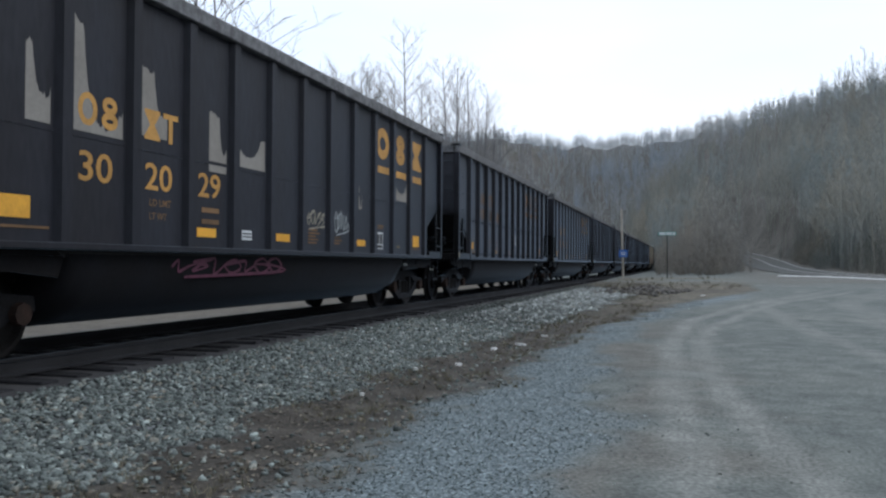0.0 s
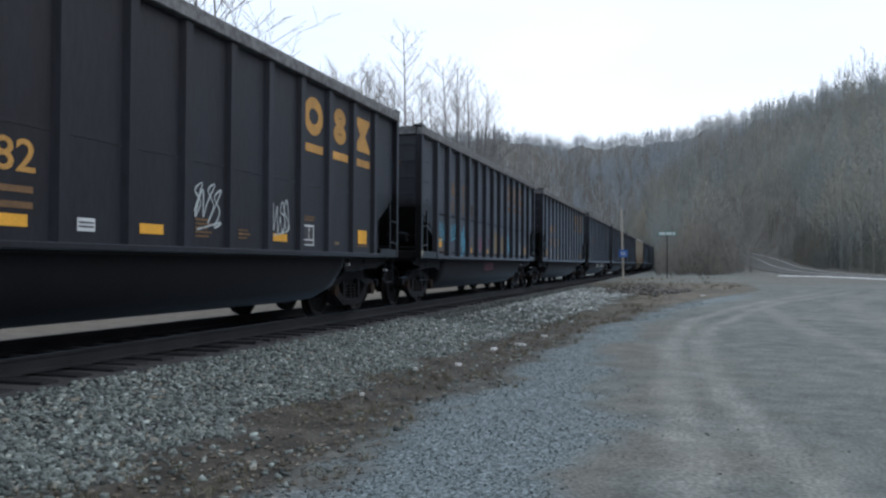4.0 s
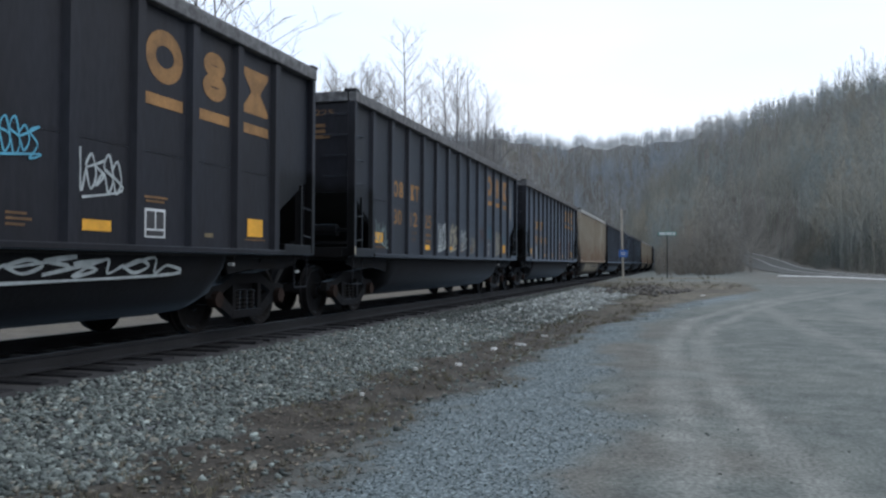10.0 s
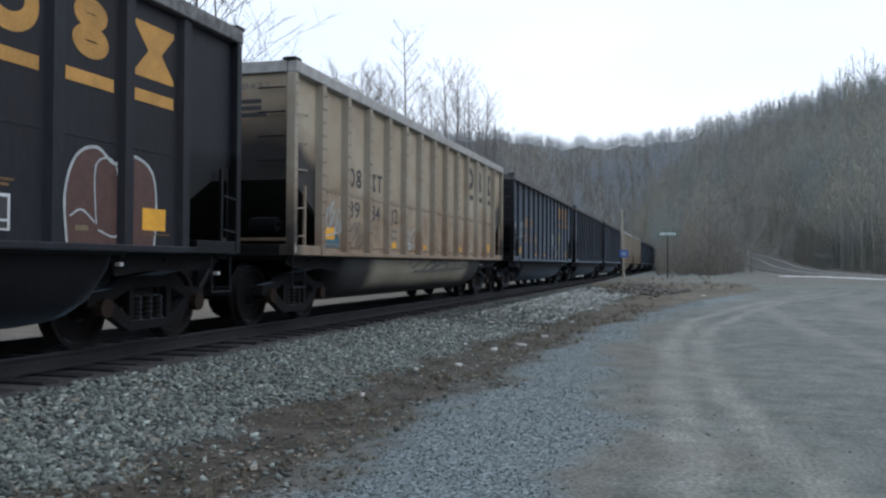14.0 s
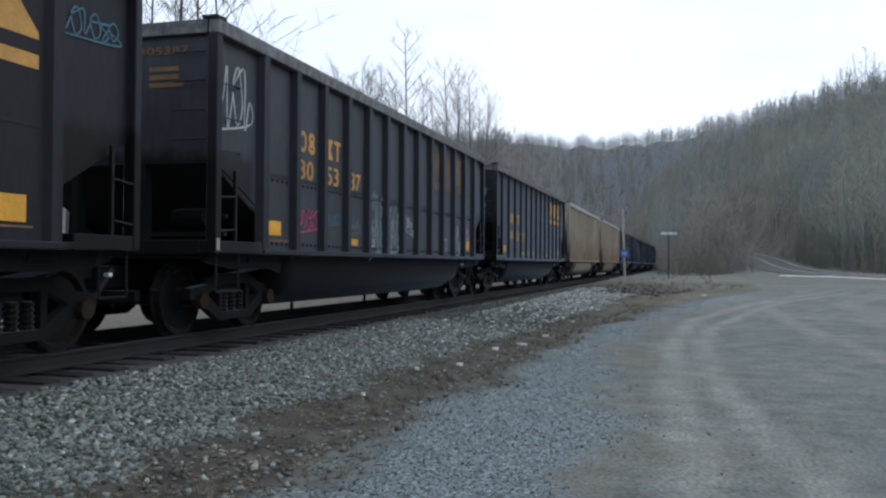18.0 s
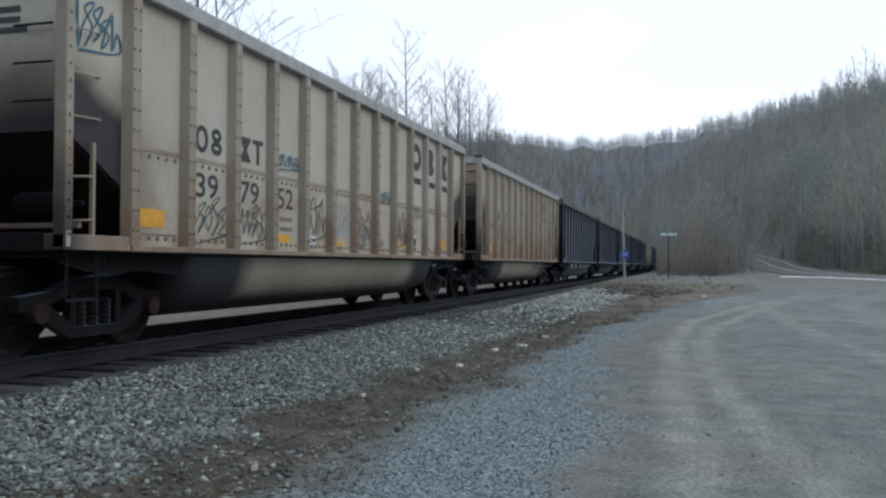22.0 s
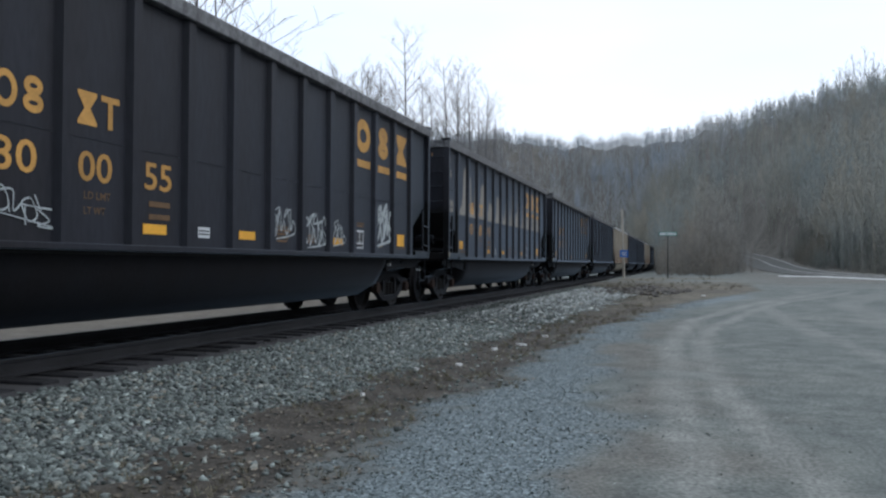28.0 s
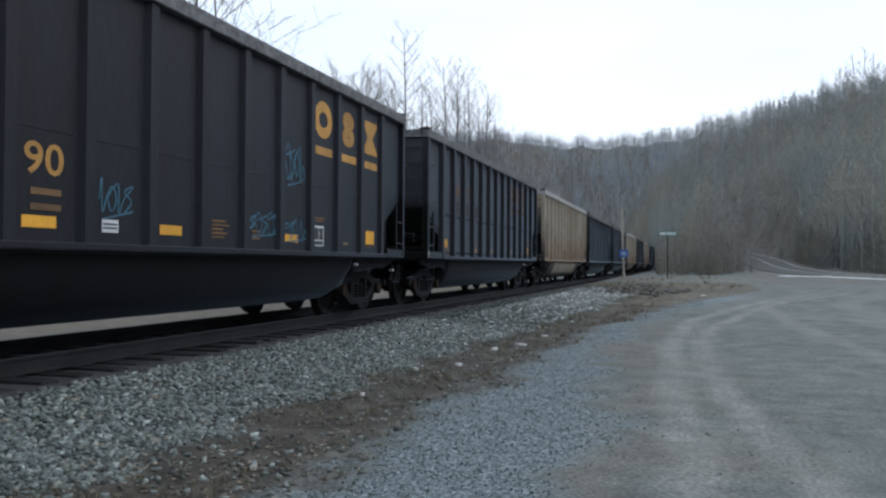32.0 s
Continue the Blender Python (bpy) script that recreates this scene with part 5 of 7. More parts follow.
W, B, P, T, O, K = SPRAY_WHITE, SPRAY_BLUE, SPRAY_PINK, SPRAY_TEAL, SPRAY_OCHRE, SPRAY_INK
CARS = {
    0: dict(numbers=("30", "20", "29"), peels=((1.55, 1.85, 3.0, 2.1), (2.13, 2.85, 3.3, 2.1), (3.14, 3.6, 2.95, 2.2), (4.45, 4.85, 2.7, 1.95), (5.15, 5.85, 2.65, 2.0), (9.3, 9.45, 2.2, 1.8), (11.13, 11.88, 2.75, 2.1)), tags=((7.2, 7.8, 1.38, 1.65, SPRAY_CREAM, 3), (8.25, 8.8, 1.33, 1.72, W, 3)), tub_tags=((-3.3, -0.6, 0.5, 0.78, DULL_PINK, 5),)),
    1: dict(kind="grey", dx=0.15, numbers=("30", "", "68"), ink=DIM_GOLD, emblem=DIM_GOLD, tags=(), sprayed=(("SNL", 7.18, 1.48, 0.30, 0.62, WHITE),)),
    2: dict(numbers=("30", "08", "82"), tags=((7.22, 7.78, 1.25, 1.8, W, 2), (9.15, 9.65, 1.25, 1.75, W, 2))),
    3: dict(kind="grey", numbers=("30", "53", ""), ink=DIM_GOLD, emblem=DIM_GOLD, bars=2, tags=((1.15, 1.85, 1.38, 1.85, B, 2), (2.15, 2.85, 1.4, 1.9, B, 4), (3.15, 3.8, 1.05, 1.85, B, 3), (5.2, 5.75, 1.2, 1.6, P, 2), (6.15, 6.8, 1.35, 1.8, DULL_PINK, 12, 1.4), (9.15, 9.75, 1.1, 1.85, B, 3), (11.2, 11.75, 1.15, 1.6, W, 2)), blobs=((7.15, 7.85, 1.1, 1.8, O), (8.15, 8.85, 1.15, 1.7, O)), tub_tags=((-0.6, 0.6, 0.45, 0.72, DULL_PINK, 4),)),
    # the end patch of this car stands for white graffiti
    4: dict(end_patch=(-0.5, 0.9, 3.22, 3.58), numbers=("30", "02", "03"), tags=((7.97, 8.7, 1.22, 1.68, W, 3), (2.2, 2.75, 1.1, 1.6, W, 3))),
    5: dict(emblem=DULL_GOLD, ink=DULL_GOLD, numbers=("30", "16", "45"), dx=0.05, tags=((9.12, 9.75, 1.5, 1.95, W, 3, 1.3), (7.95, 8.6, 1.75, 2.1, B, 4)), tub_tags=((-1.4, 0.5, 0.45, 0.75, W, 4), (0.9, 3.7, 0.45, 0.75, W, 5))),
    6: dict(emblem=DULL_GOLD, ink=DULL_GOLD, numbers=("30", "12", "25"), bars=3, tags=((1.05, 1.85, 1.08, 1.8, SPRAY_PALE, 12, 0.8), (5.1, 5.95, 1.15, 1.85, W, 3, 1.4), (6.1, 6.9, 1.15, 1.85, SPRAY_CREAM, 3, 1.4), (7.15, 7.85, 1.2, 1.75, W, 2, 1.3), (8.2, 8.8, 1.15, 1.6, SPRAY_CREAM, 2), (9.15, 9.8, 1.5, 1.85, SPRAY_BROWN, 3), (10.15, 10.8, 1.55, 1.95, T, 5), (11.12, 11.88, 1.12, 1.85, SPRAY_CREAM, 4), (12.2, 12.75, 1.45, 1.75, T, 3)), peels=((13.25, 13.5, 3.45, 2.3),)),
    7: dict(numbers=("30", "18", "33"), dx=0.1, tags=((1.97, 2.75, 1.06, 1.55, W, 4), (1.95, 2.8, 1.02, 1.62, W, 1)), blobs=((8.1, 9.2, 1.0, 1.95, SPRAY_BROWN), (11.2, 12.5, 1.0, 1.95, SPRAY_BROWN))),
    8: dict(kind="tan", numbers=("39", "84", "32"), tags=((1.15, 1.85, 1.3, 1.85, W, 3), (5.2, 5.75, 1.15, 1.6, W, 2), (2.2, 2.8, 1.1, 1.6, K, 2)), blobs=((1.15, 1.8, 1.08, 1.3, SPRAY_TEAL), (7.15, 7.4, 1.12, 1.5, O)), tub_tags=((-1.5, 3.0, 0.5, 0.85, K, 4),)),
    9: dict(dx=-0.08, numbers=("30", "16", "46"), tags=((12.95, 13.75, 3.0, 3.3, T, 5), (0.5, 1.9, 1.75, 2.4, W, 3), (6.25, 6.6, 1.36, 1.62, W, 1), (8.1, 9.0, 1.45, 2.5, W, 14), (9.05, 9.85, 1.2, 1.8, W, 12), (7.2, 7.6, 1.2, 1.35, T, 2)), sprayed=(("VGC", 6.12, 1.62, 0.30, 0.52, W),), blobs=((10.28, 10.72, 1.78, 2.3, SPRAY_YELLOW), (10.16, 10.6, 1.2, 1.86, SPRAY_YELLOW))),
    10: dict(kind="grey", numbers=("30", "53", "87"), emblem=DIM_GOLD, bars=1, tags=((2.12, 2.85, 1.3, 1.7, P, 4), (3.2, 3.75, 1.45, 1.65, T, 3), (4.2, 4.7, 1.35, 1.65, T, 3), (0.08, 0.75, 2.55, 3.4, W, 2, 0.6), (5.1, 5.95, 1.0, 2.2, SPRAY_PALE, 2, 0.6), (5.3, 6.0, 1.0, 1.7, SPRAY_PALE, 1, 0.8), (6.1, 7.0, 1.0, 2.2, SPRAY_PALE, 2, 0.6), (6.3, 6.9, 1.0, 1.8, SPRAY_PALE, 1, 0.8), (7.05, 7.85, 1.35, 2.0, W, 13, 0.9), (11.15, 11.75, 1.0, 1.8, W, 1, 0.8), (12.15, 12.65, 1.45, 1.75, W, 3))),
    11: dict(numbers=("30", "02", "97"), ink=YELLOW, emblem=YELLOW, end_patch=(-0.4, 1.25, 2.42, 3.30)),
    12: dict(kind="cream", numbers=("39", "79", "52"), tags=((0.2, 0.8, 2.9, 3.4, T, 3), (2.1, 2.85, 1.1, 1.65, K, 3), (3.12, 3.9, 1.1, 1.65, K, 4), (4.15, 4.85, 2.2, 2.42, T, 4), (5.15, 5.85, 1.2, 1.9, K, 2), (6.15, 6.8, 1.2, 1.8, W, 2), (7.2, 7.8, 1.15, 1.8, K, 2), (9.15, 9.85, 1.2, 1.95, K, 3), (10.15, 10.8, 1.82, 2.08, K, 4), (8.15, 8.85, 2.0, 2.25, T, 4))),
    13: dict(kind="tan", dx=-0.03, numbers=("39", "83", "26"), tags=((9.05, 9.75, 1.45, 2.0, K, 3),), tub_tags=((1.8, 3.3, 0.45, 0.78, K, 4),)),
    14: dict(emblem=DULL_GOLD, ink=DULL_GOLD, numbers=("30", "23", "99"), tub_tags=tuple((a, a + 0.9, 0.55, 0.8, W, 2) for a in (-3.4, -1.8, 0.2, 1.8, 3.2))),
    15: dict(numbers=("30", "00", "55"), tags=((1.9, 2.85, 1.12, 1.6, W, 13, 0.9), (7.15, 7.75, 1.2, 1.65, W, 2), (8.15, 8.9, 1.08, 1.62, W, 3), (9.1, 9.65, 1.12, 1.55, W, 2), (11.08, 11.95, 1.2, 1.98, W, 4, 1.7))),
    16: dict(dx=-0.07, numbers=("30", "18", "91"), chips=((0.30, 0.44, 3.32, 3.50), (0.42, 0.55, 2.98, 3.16), (0.12, 0.22, 2.25, 2.36), (0.4, 0.7, 2.12, 2.42), (3.6, 3.68, 3.35, 3.42)), peels=((1.1, 1.86, 3.5, 2.1), (2.12, 2.86, 3.4, 2.05), (3.12, 3.86, 3.3, 2.0), (4.12, 4.86, 3.0, 2.0), (5.12, 5.86, 3.1, 2.0), (6.12, 6.86, 3.2, 2.0), (7.12, 7.86, 3.3, 2.0), (8.12, 8.86, 3.3, 2.0), (9.12, 9.86, 3.2, 2.0), (10.12, 10.86, 3.5, 2.0), (11.12, 11.86, 3.5, 2.0), (12.12, 12.86, 3.5, 2.0))),
    17: dict(numbers=("30", "22", "90"), tags=((5.2, 5.7, 1.3, 1.7, T, 2), (9.2, 9.75, 2.0, 2.6, T, 2), (8.15, 9.0, 1.2, 1.55, T, 3), (9.15, 9.85, 1.15, 1.5, T, 2))),
    18: dict(kind="grey", ink=DIM_GOLD, emblem=DIM_GOLD), 19: dict(kind="tan"), 21: dict(kind="grey", ink=DIM_GOLD, emblem=DIM_GOLD), 22: dict(kind="tan"), 24: dict(kind="tan"), 25: dict(kind="grey", ink=DIM_GOLD, emblem=DIM_GOLD),
}
FIRST_CAR, LAST_CAR = -1, 28


def build_train():
    names = {"black": "black", "grey": "faded black", "cream": "cream-tan", "tan": "rusty tan"}
    bases, made = {}, {}
    for k in range(FIRST_CAR, LAST_CAR + 1):
        kind = CARS.get(k, {}).get("kind", "black")
        if kind not in bases:
            bases[kind] = build_car(kind)
            tagged(bases[kind], f"{names[kind]} ribbed steel coal gondola rolling on the track", "rail car", "coal train")
            made[k] = bases[kind]
        else:
            made[k] = copy_thing(bases[kind], pose(0, 0, 0))
    for k, car in made.items():
        spec = dict(CARS.get(k, dict(ink=DIM_GOLD, emblem=DIM_GOLD)))
        spec["seed"] = k + 3
        kind = spec.get("kind", "black")
        mark_car(car, kind in ("cream", "tan"), spec)
        if spec.get("peels"):
            tagged(car, "black coal gondola with peeling paint and yellow numbers")
        elif len(spec.get("tags", ())) > 3:
            tagged(car, f"{names[kind]} coal gondola covered in spray-paint tags")
    return made


TRAIN = build_train()


# ---- the asphalt road with its painted lines ----
def strip_along(line, off0, off1, lift):
    verts, faces = [], []
    n = len(line)
    for i in range(n):
        a, b = line[max(i - 1, 0)], line[min(i + 1, n - 1)]
        d = Vector((b.x - a.x, b.y - a.y, 0)).normalized()
        side = Vector((d.y, -d.x, 0))
        for o in (off0, off1):
            p = line[i] + side * o
            verts += [(p.x, p.y, line[i].z + lift), (p.x, p.y, line[i].z - 0.12)]
    for i in range(n - 1):
        a, b = i * 4, i * 4 + 4
        faces += [(a, b, b + 2, a + 2), (a + 1, a, a + 0, a + 1)[:0] or (a + 1, b + 1, b, a), (a + 2, b + 2, b + 3, a + 3)]
    return verts, faces


def build_road():
    v, f = strip_along(ROAD_LINE, -2.7, 2.7, 0.0)
    road = tagged(new("road", mesh_of("road", v, f, ASPHALT)), "worn two-lane asphalt road with painted lines", "road", kind="structure")
    for a, b in ((-2.55, -2.33), (-0.1, 0.1)):
        v, f = strip_along(ROAD_LINE, a, b, 0.012)
        part("road_line", mesh_of("road_line", v, f, ROAD_WHITE), None, road)


build_road()


# ---- signs by the crossing ----
def build_signs():
    x, y = -4.35, 61.2
    z = height_at(x, y)
    top = tagged(empty("sign_post", pose(x, y, z)), "tall weathered wooden post with a small blue crossing sign", "sign post")
    part("post", add_rod(bmesh.new(), (0, 0, -0.3), (-0.15, 0, 4.9), 0.085, 8, 0.07), POST_WOOD, top)
    bm = box(-0.30, 0.30, -0.02, 0.0, 1.48, 2.0, 0.01)
    part("sign_plate", bm, SIGN_BLUE, top, "small blue sign")
    for zz in (1.66, 1.8):
        part("sign_bar", box(-0.16, 0.16, -0.026, -0.021, zz - 0.03, zz + 0.03), WHITE, top)
    for o in top.children:
        o.matrix_local = pose(0, -0.1 if "sign" in o.name else 0, 0, 0, 0, 8 if "sign" in o.name else 0)
    x, y = -1.35, 61.0
    z = height_at(x, y)
    top = tagged(empty("street_sign", pose(x, y, z, 0, 0, 12)), "green street name sign on a thin steel post", "street sign")
    part("post", add_rod(bmesh.new(), (0, 0, -0.3), (0, 0, 3.0), 0.03, 6), BLACK_TRIM, top)
    part("sign_plate", box(-0.62, 0.62, -0.012, 0.012, 3.0, 3.26, 0.004), SIGN_GREEN, top)
    for a, b in ((-0.56, -0.12), (-0.06, 0.32), (0.37, 0.56)):
        part("sign_bar", box(a, b, -0.018, -0.013, 3.04, 3.22), WHITE, top)


build_signs()


# ---- bare trees ----
def grow(rng, base, height_m, lean=0.0, spread=0.55, levels=3, kids=(9, 5, 3), low=0.3, bends=(5, 3, 3, 3), lift=0.22, reach=0.45):
    """Branch segments (a, b, radius a, radius b, level) of a leafless tree."""
    segs = []

    def limb(a, d, length, r, level):
        n = bends[level]
        p = Vector(a)
        pts = [p.copy()]
        for i in range(n):
            d = (d + Vector((rng.uniform(-1, 1), rng.uniform(-1, 1), rng.uniform(-0.3, 0.7))) * (0.03 if level == 0 else 0.15)).normalized()
            q = p + d * length / n
            segs.append((p, q, r * (1 - 0.85 * i / n), r * (1 - 0.85 * (i + 1) / n), level))
            p = q
            pts.append(p.copy())
        if level < levels:
            m = kids[level]
            for k in range(m):
                u = (low if level == 0 else 0.25) + (1 - (low if level == 0 else 0.25)) * (k + rng.random()) / m
                i = min(int(u * n), n - 1)
                at = pts[i].lerp(pts[i + 1], u * n - i)
                turn = rng.uniform(0, math.tau)
                side = Vector((math.cos(turn), math.sin(turn), 0))
                nd = (d * (1 - spread) + side * spread * rng.uniform(0.8, 1.15) + Vector((0, 0, lift))).normalized()
                limb(at, nd, length * (reach if level == 0 else 0.5) * ((1.2 - 0.95 * u) if level == 0 else (1.15 - 0.6 * u)) * rng.uniform(0.75, 1.2), max(r * 0.42 * (1 - 0.6 * u), 0.006), level + 1)

    limb(base, Vector((lean, rng.uniform(-0.04, 0.04), 1)).normalized(), height_m, height_m * 0.0085, 0)
    return segs


def segs_mesh(name, segs, mat, sides=3, least=0.006):
    verts, faces = [], []
    for a, b, r0, r1, _ in segs:
        d = (b - a).normalized()
        u = d.orthogonal().normalized()
        w = d.cross(u)
        k = len(verts)
        for p, r in ((a, max(r0, least)), (b, max(r1, least * 0.7))):
            for i in range(sides):
                t = i * math.tau / sides
                verts.append(p + (u * math.cos(t) + w * math.sin(t)) * r)
        for i in range(sides):
            j = (i + 1) % sides
            faces.append((k + i, k + j, k + sides + j, k + sides + i))
    return mesh_of(name, verts, faces, mat, smooth=True)


def place(p, depth):
    """A ground point by its side step in the picture plane and its depth from the eye."""
    side = (p - 784) / 1504 * depth
    x, y = side * CY - depth * SY, side * SY + depth * CY
    return x, y


def build_tree(x, y, high, seed, mat=PALE_BARK, least=0.0055, **kw):
    rng = random.Random(seed)
    top = tagged(empty("bare_tree", pose(x, y, height_at(x, y) - 0.1)), "tall leafless tree with thin grey branches behind the track", "tree", "trees behind the track")
    segs = grow(rng, (0, 0, 0), high, **kw)
    part("trunk", segs_mesh("trunk", [s for s in segs if s[4] == 0], mat, 7), None, top)
    part("crown", segs_mesh("crown", [s for s in segs if s[4] > 0], mat, 3, least), None, top, "bare branches and twigs")
    return top


def build_trees():
    rows = [(716, 60, 18.6, 0.5), (792, 66, 18.0, 0.45), (808, 68, 17.8, 0.42), (832, 66, 17.2, 0.45), (742, 66, 16.4, 0.5), (766, 62, 14.9, 0.5), (850, 70, 16.2, 0.5), (868, 72, 14.6, 0.55), (888, 76, 13.6, 0.55),
            (570, 66, 15.8, 0.4), (590, 70, 16.8, 0.4), (612, 68, 16.9, 0.4), (640, 70, 17.6, 0.4), (582, 61, 15.6, 0.45), (598, 60, 15.9, 0.4), (616, 62, 15.8, 0.45), (636, 60, 16.0, 0.4), (654, 64, 16.6, 0.45), (672, 61, 15.8, 0.42), (692, 62, 16.0, 0.45), (728, 72, 15.2, 0.45), (752, 74, 15.4, 0.45),
            (778, 76, 15.0, 0.45), (604, 74, 17.4, 0.4), (628, 76, 17.6, 0.4), (646, 78, 18.2, 0.4), (664, 74, 17.4, 0.4), (684, 78, 18.0, 0.4), (704, 76, 17.6, 0.4), (800, 80, 18.6, 0.4), (822, 82, 18.2, 0.4), (842, 84, 17.8, 0.4), (860, 82, 16.4, 0.4), (920, 128, 21.5, 0.4), (938, 132, 22.0, 0.4)]
    for i, (p, d, h, wide) in enumerate(rows):
        x, y = place(p, d)
        build_tree(x, y, h * 0.95, 100 + i, kids=(30, 6, 3), low=0.15, spread=wide + 0.08, lift=0.22, reach=0.32)
    for i, (p, d, h, lean) in enumerate(((398, 34, 13.9, -0.02), (352, 33, 15.3, -0.03), (300, 30, 15.2, 0.02), (262, 36, 15.0, 0.0))):
        x, y = place(p, d)
        build_tree(x, y, h, 300 + i, BARK, 0.009, lean=lean, kids=(13, 5, 3), low=0.35, spread=0.55, lift=0.12)


build_trees()


# ---- woods on the hills ----
def tree_block(seed, high, kids, sides=3, spread=0.5, least=0.035, low=0.2, reach=0.45):
    rng = random.Random(seed)
    segs = grow(rng, (0, 0, 0), high, kids=kids, levels=2, low=low, spread=spread, bends=(4, 2, 1), reach=reach)
    v, f = [], []
    for a, b, r0, r1, lv in segs:
        d = (b - a).normalized()
        u = d.orthogonal().normalized()
        w = d.cross(u)
        k = len(v)
        r0, r1 = max(r0, least), max(r1, least * 0.6)
        for i in range(3):
            t = i * math.tau / 3
            v.append(a + (u * math.cos(t) + w * math.sin(t)) * r0)
        if lv == 0:
            for i in range(3):
                t = i * math.tau / 3
                v.append(b + (u * math.cos(t) + w * math.sin(t)) * r1)
            for i in range(3):
                j = (i + 1) % 3
                f += [(k + i, k + j, k + 3 + j), (k + i, k + 3 + j, k + 3 + i)]
        else:
            v.append(b)
            for i in range(3):
                f.append((k + i, k + (i + 1) % 3, k + 3))
    return np.array([tuple(q) for q in v]), np.array(f)


def shrub_block(seed):
    """A clump of thin stems with twigs, about six metres high."""
    rng = random.Random(seed)
    v, f = [], []

    def twig(a, b, r):
        d = (b - a).normalized()
        u = d.orthogonal().normalized()
        w = d.cross(u)
        k = len(v)
        for i in range(3):
            v.append(a + (u * math.cos(i * 2.094) + w * math.sin(i * 2.094)) * r)
        v.append(b)
        for i in range(3):
            f.append((k + i, k + (i + 1) % 3, k + 3))

    for _ in range(7):
        turn, h = rng.uniform(0, 6.28), rng.uniform(2.5, 7.0)
        foot = Vector((math.cos(turn) * rng.uniform(0, 0.7), math.sin(turn) * rng.uniform(0, 0.7), 0))
        mid = foot + Vector((rng.uniform(-0.5, 0.5), rng.uniform(-0.5, 0.5), h * 0.5))
        tip = mid + Vector((rng.uniform(-0.6, 0.6), rng.uniform(-0.6, 0.6), h * 0.5))
        twig(foot, mid, 0.035), twig(mid, tip, 0.03)
        for k in range(16):
            u = rng.uniform(0.1, 1)
            at = foot.lerp(mid, u * 2) if u < 0.5 else mid.lerp(tip, u * 2 - 1)
            t2, ln = rng.uniform(0, 6.28), h * rng.uniform(0.12, 0.28) * (1.2 - 0.7 * u)
            end = at + Vector((math.cos(t2) * 0.7, math.sin(t2) * 0.7, rng.uniform(0.3, 1.0))) * ln
            twig(at, end, 0.02)
            twig(at.lerp(end, 0.5), at.lerp(end, 0.5) + Vector((rng.uniform(-1, 1), rng.uniform(-1, 1), rng.uniform(0.1, 1))) * ln * 0.5, 0.015)
    return np.array([tuple(q) for q in v]), np.array(f)


def scatter_mesh(name, blocks, spots, mat):
    """Joins copies of small meshes: spots are (block, x, y, z, turn, size, squash)."""
    vs, fs, base = [], [], 0
    for b, x, y, z, turn, size, squash in spots:
        v, f = blocks[b]
        c, s = math.cos(turn) * size, math.sin(turn) * size
        q = np.empty_like(v)
        q[:, 0] = v[:, 0] * c - v[:, 1] * s + x
        q[:, 1] = v[:, 0] * s + v[:, 1] * c + y
        q[:, 2] = v[:, 2] * size * squash + z
        vs.append(q)
        fs.append(f + base)
        base += len(v)
    v, f = np.concatenate(vs), np.concatenate(fs)
    me = bpy.data.meshes.new(name)
    me.vertices.add(len(v))
    me.vertices.foreach_set("co", v.ravel())
    me.loops.add(len(f) * 3)
    me.loops.foreach_set("vertex_index", f.ravel().astype(np.int32))
    me.polygons.add(len(f))
    me.polygons.foreach_set("loop_start", np.arange(len(f), dtype=np.int32) * 3)
    me.update(calc_edges=True)
    me.materials.append(mat)
    return me


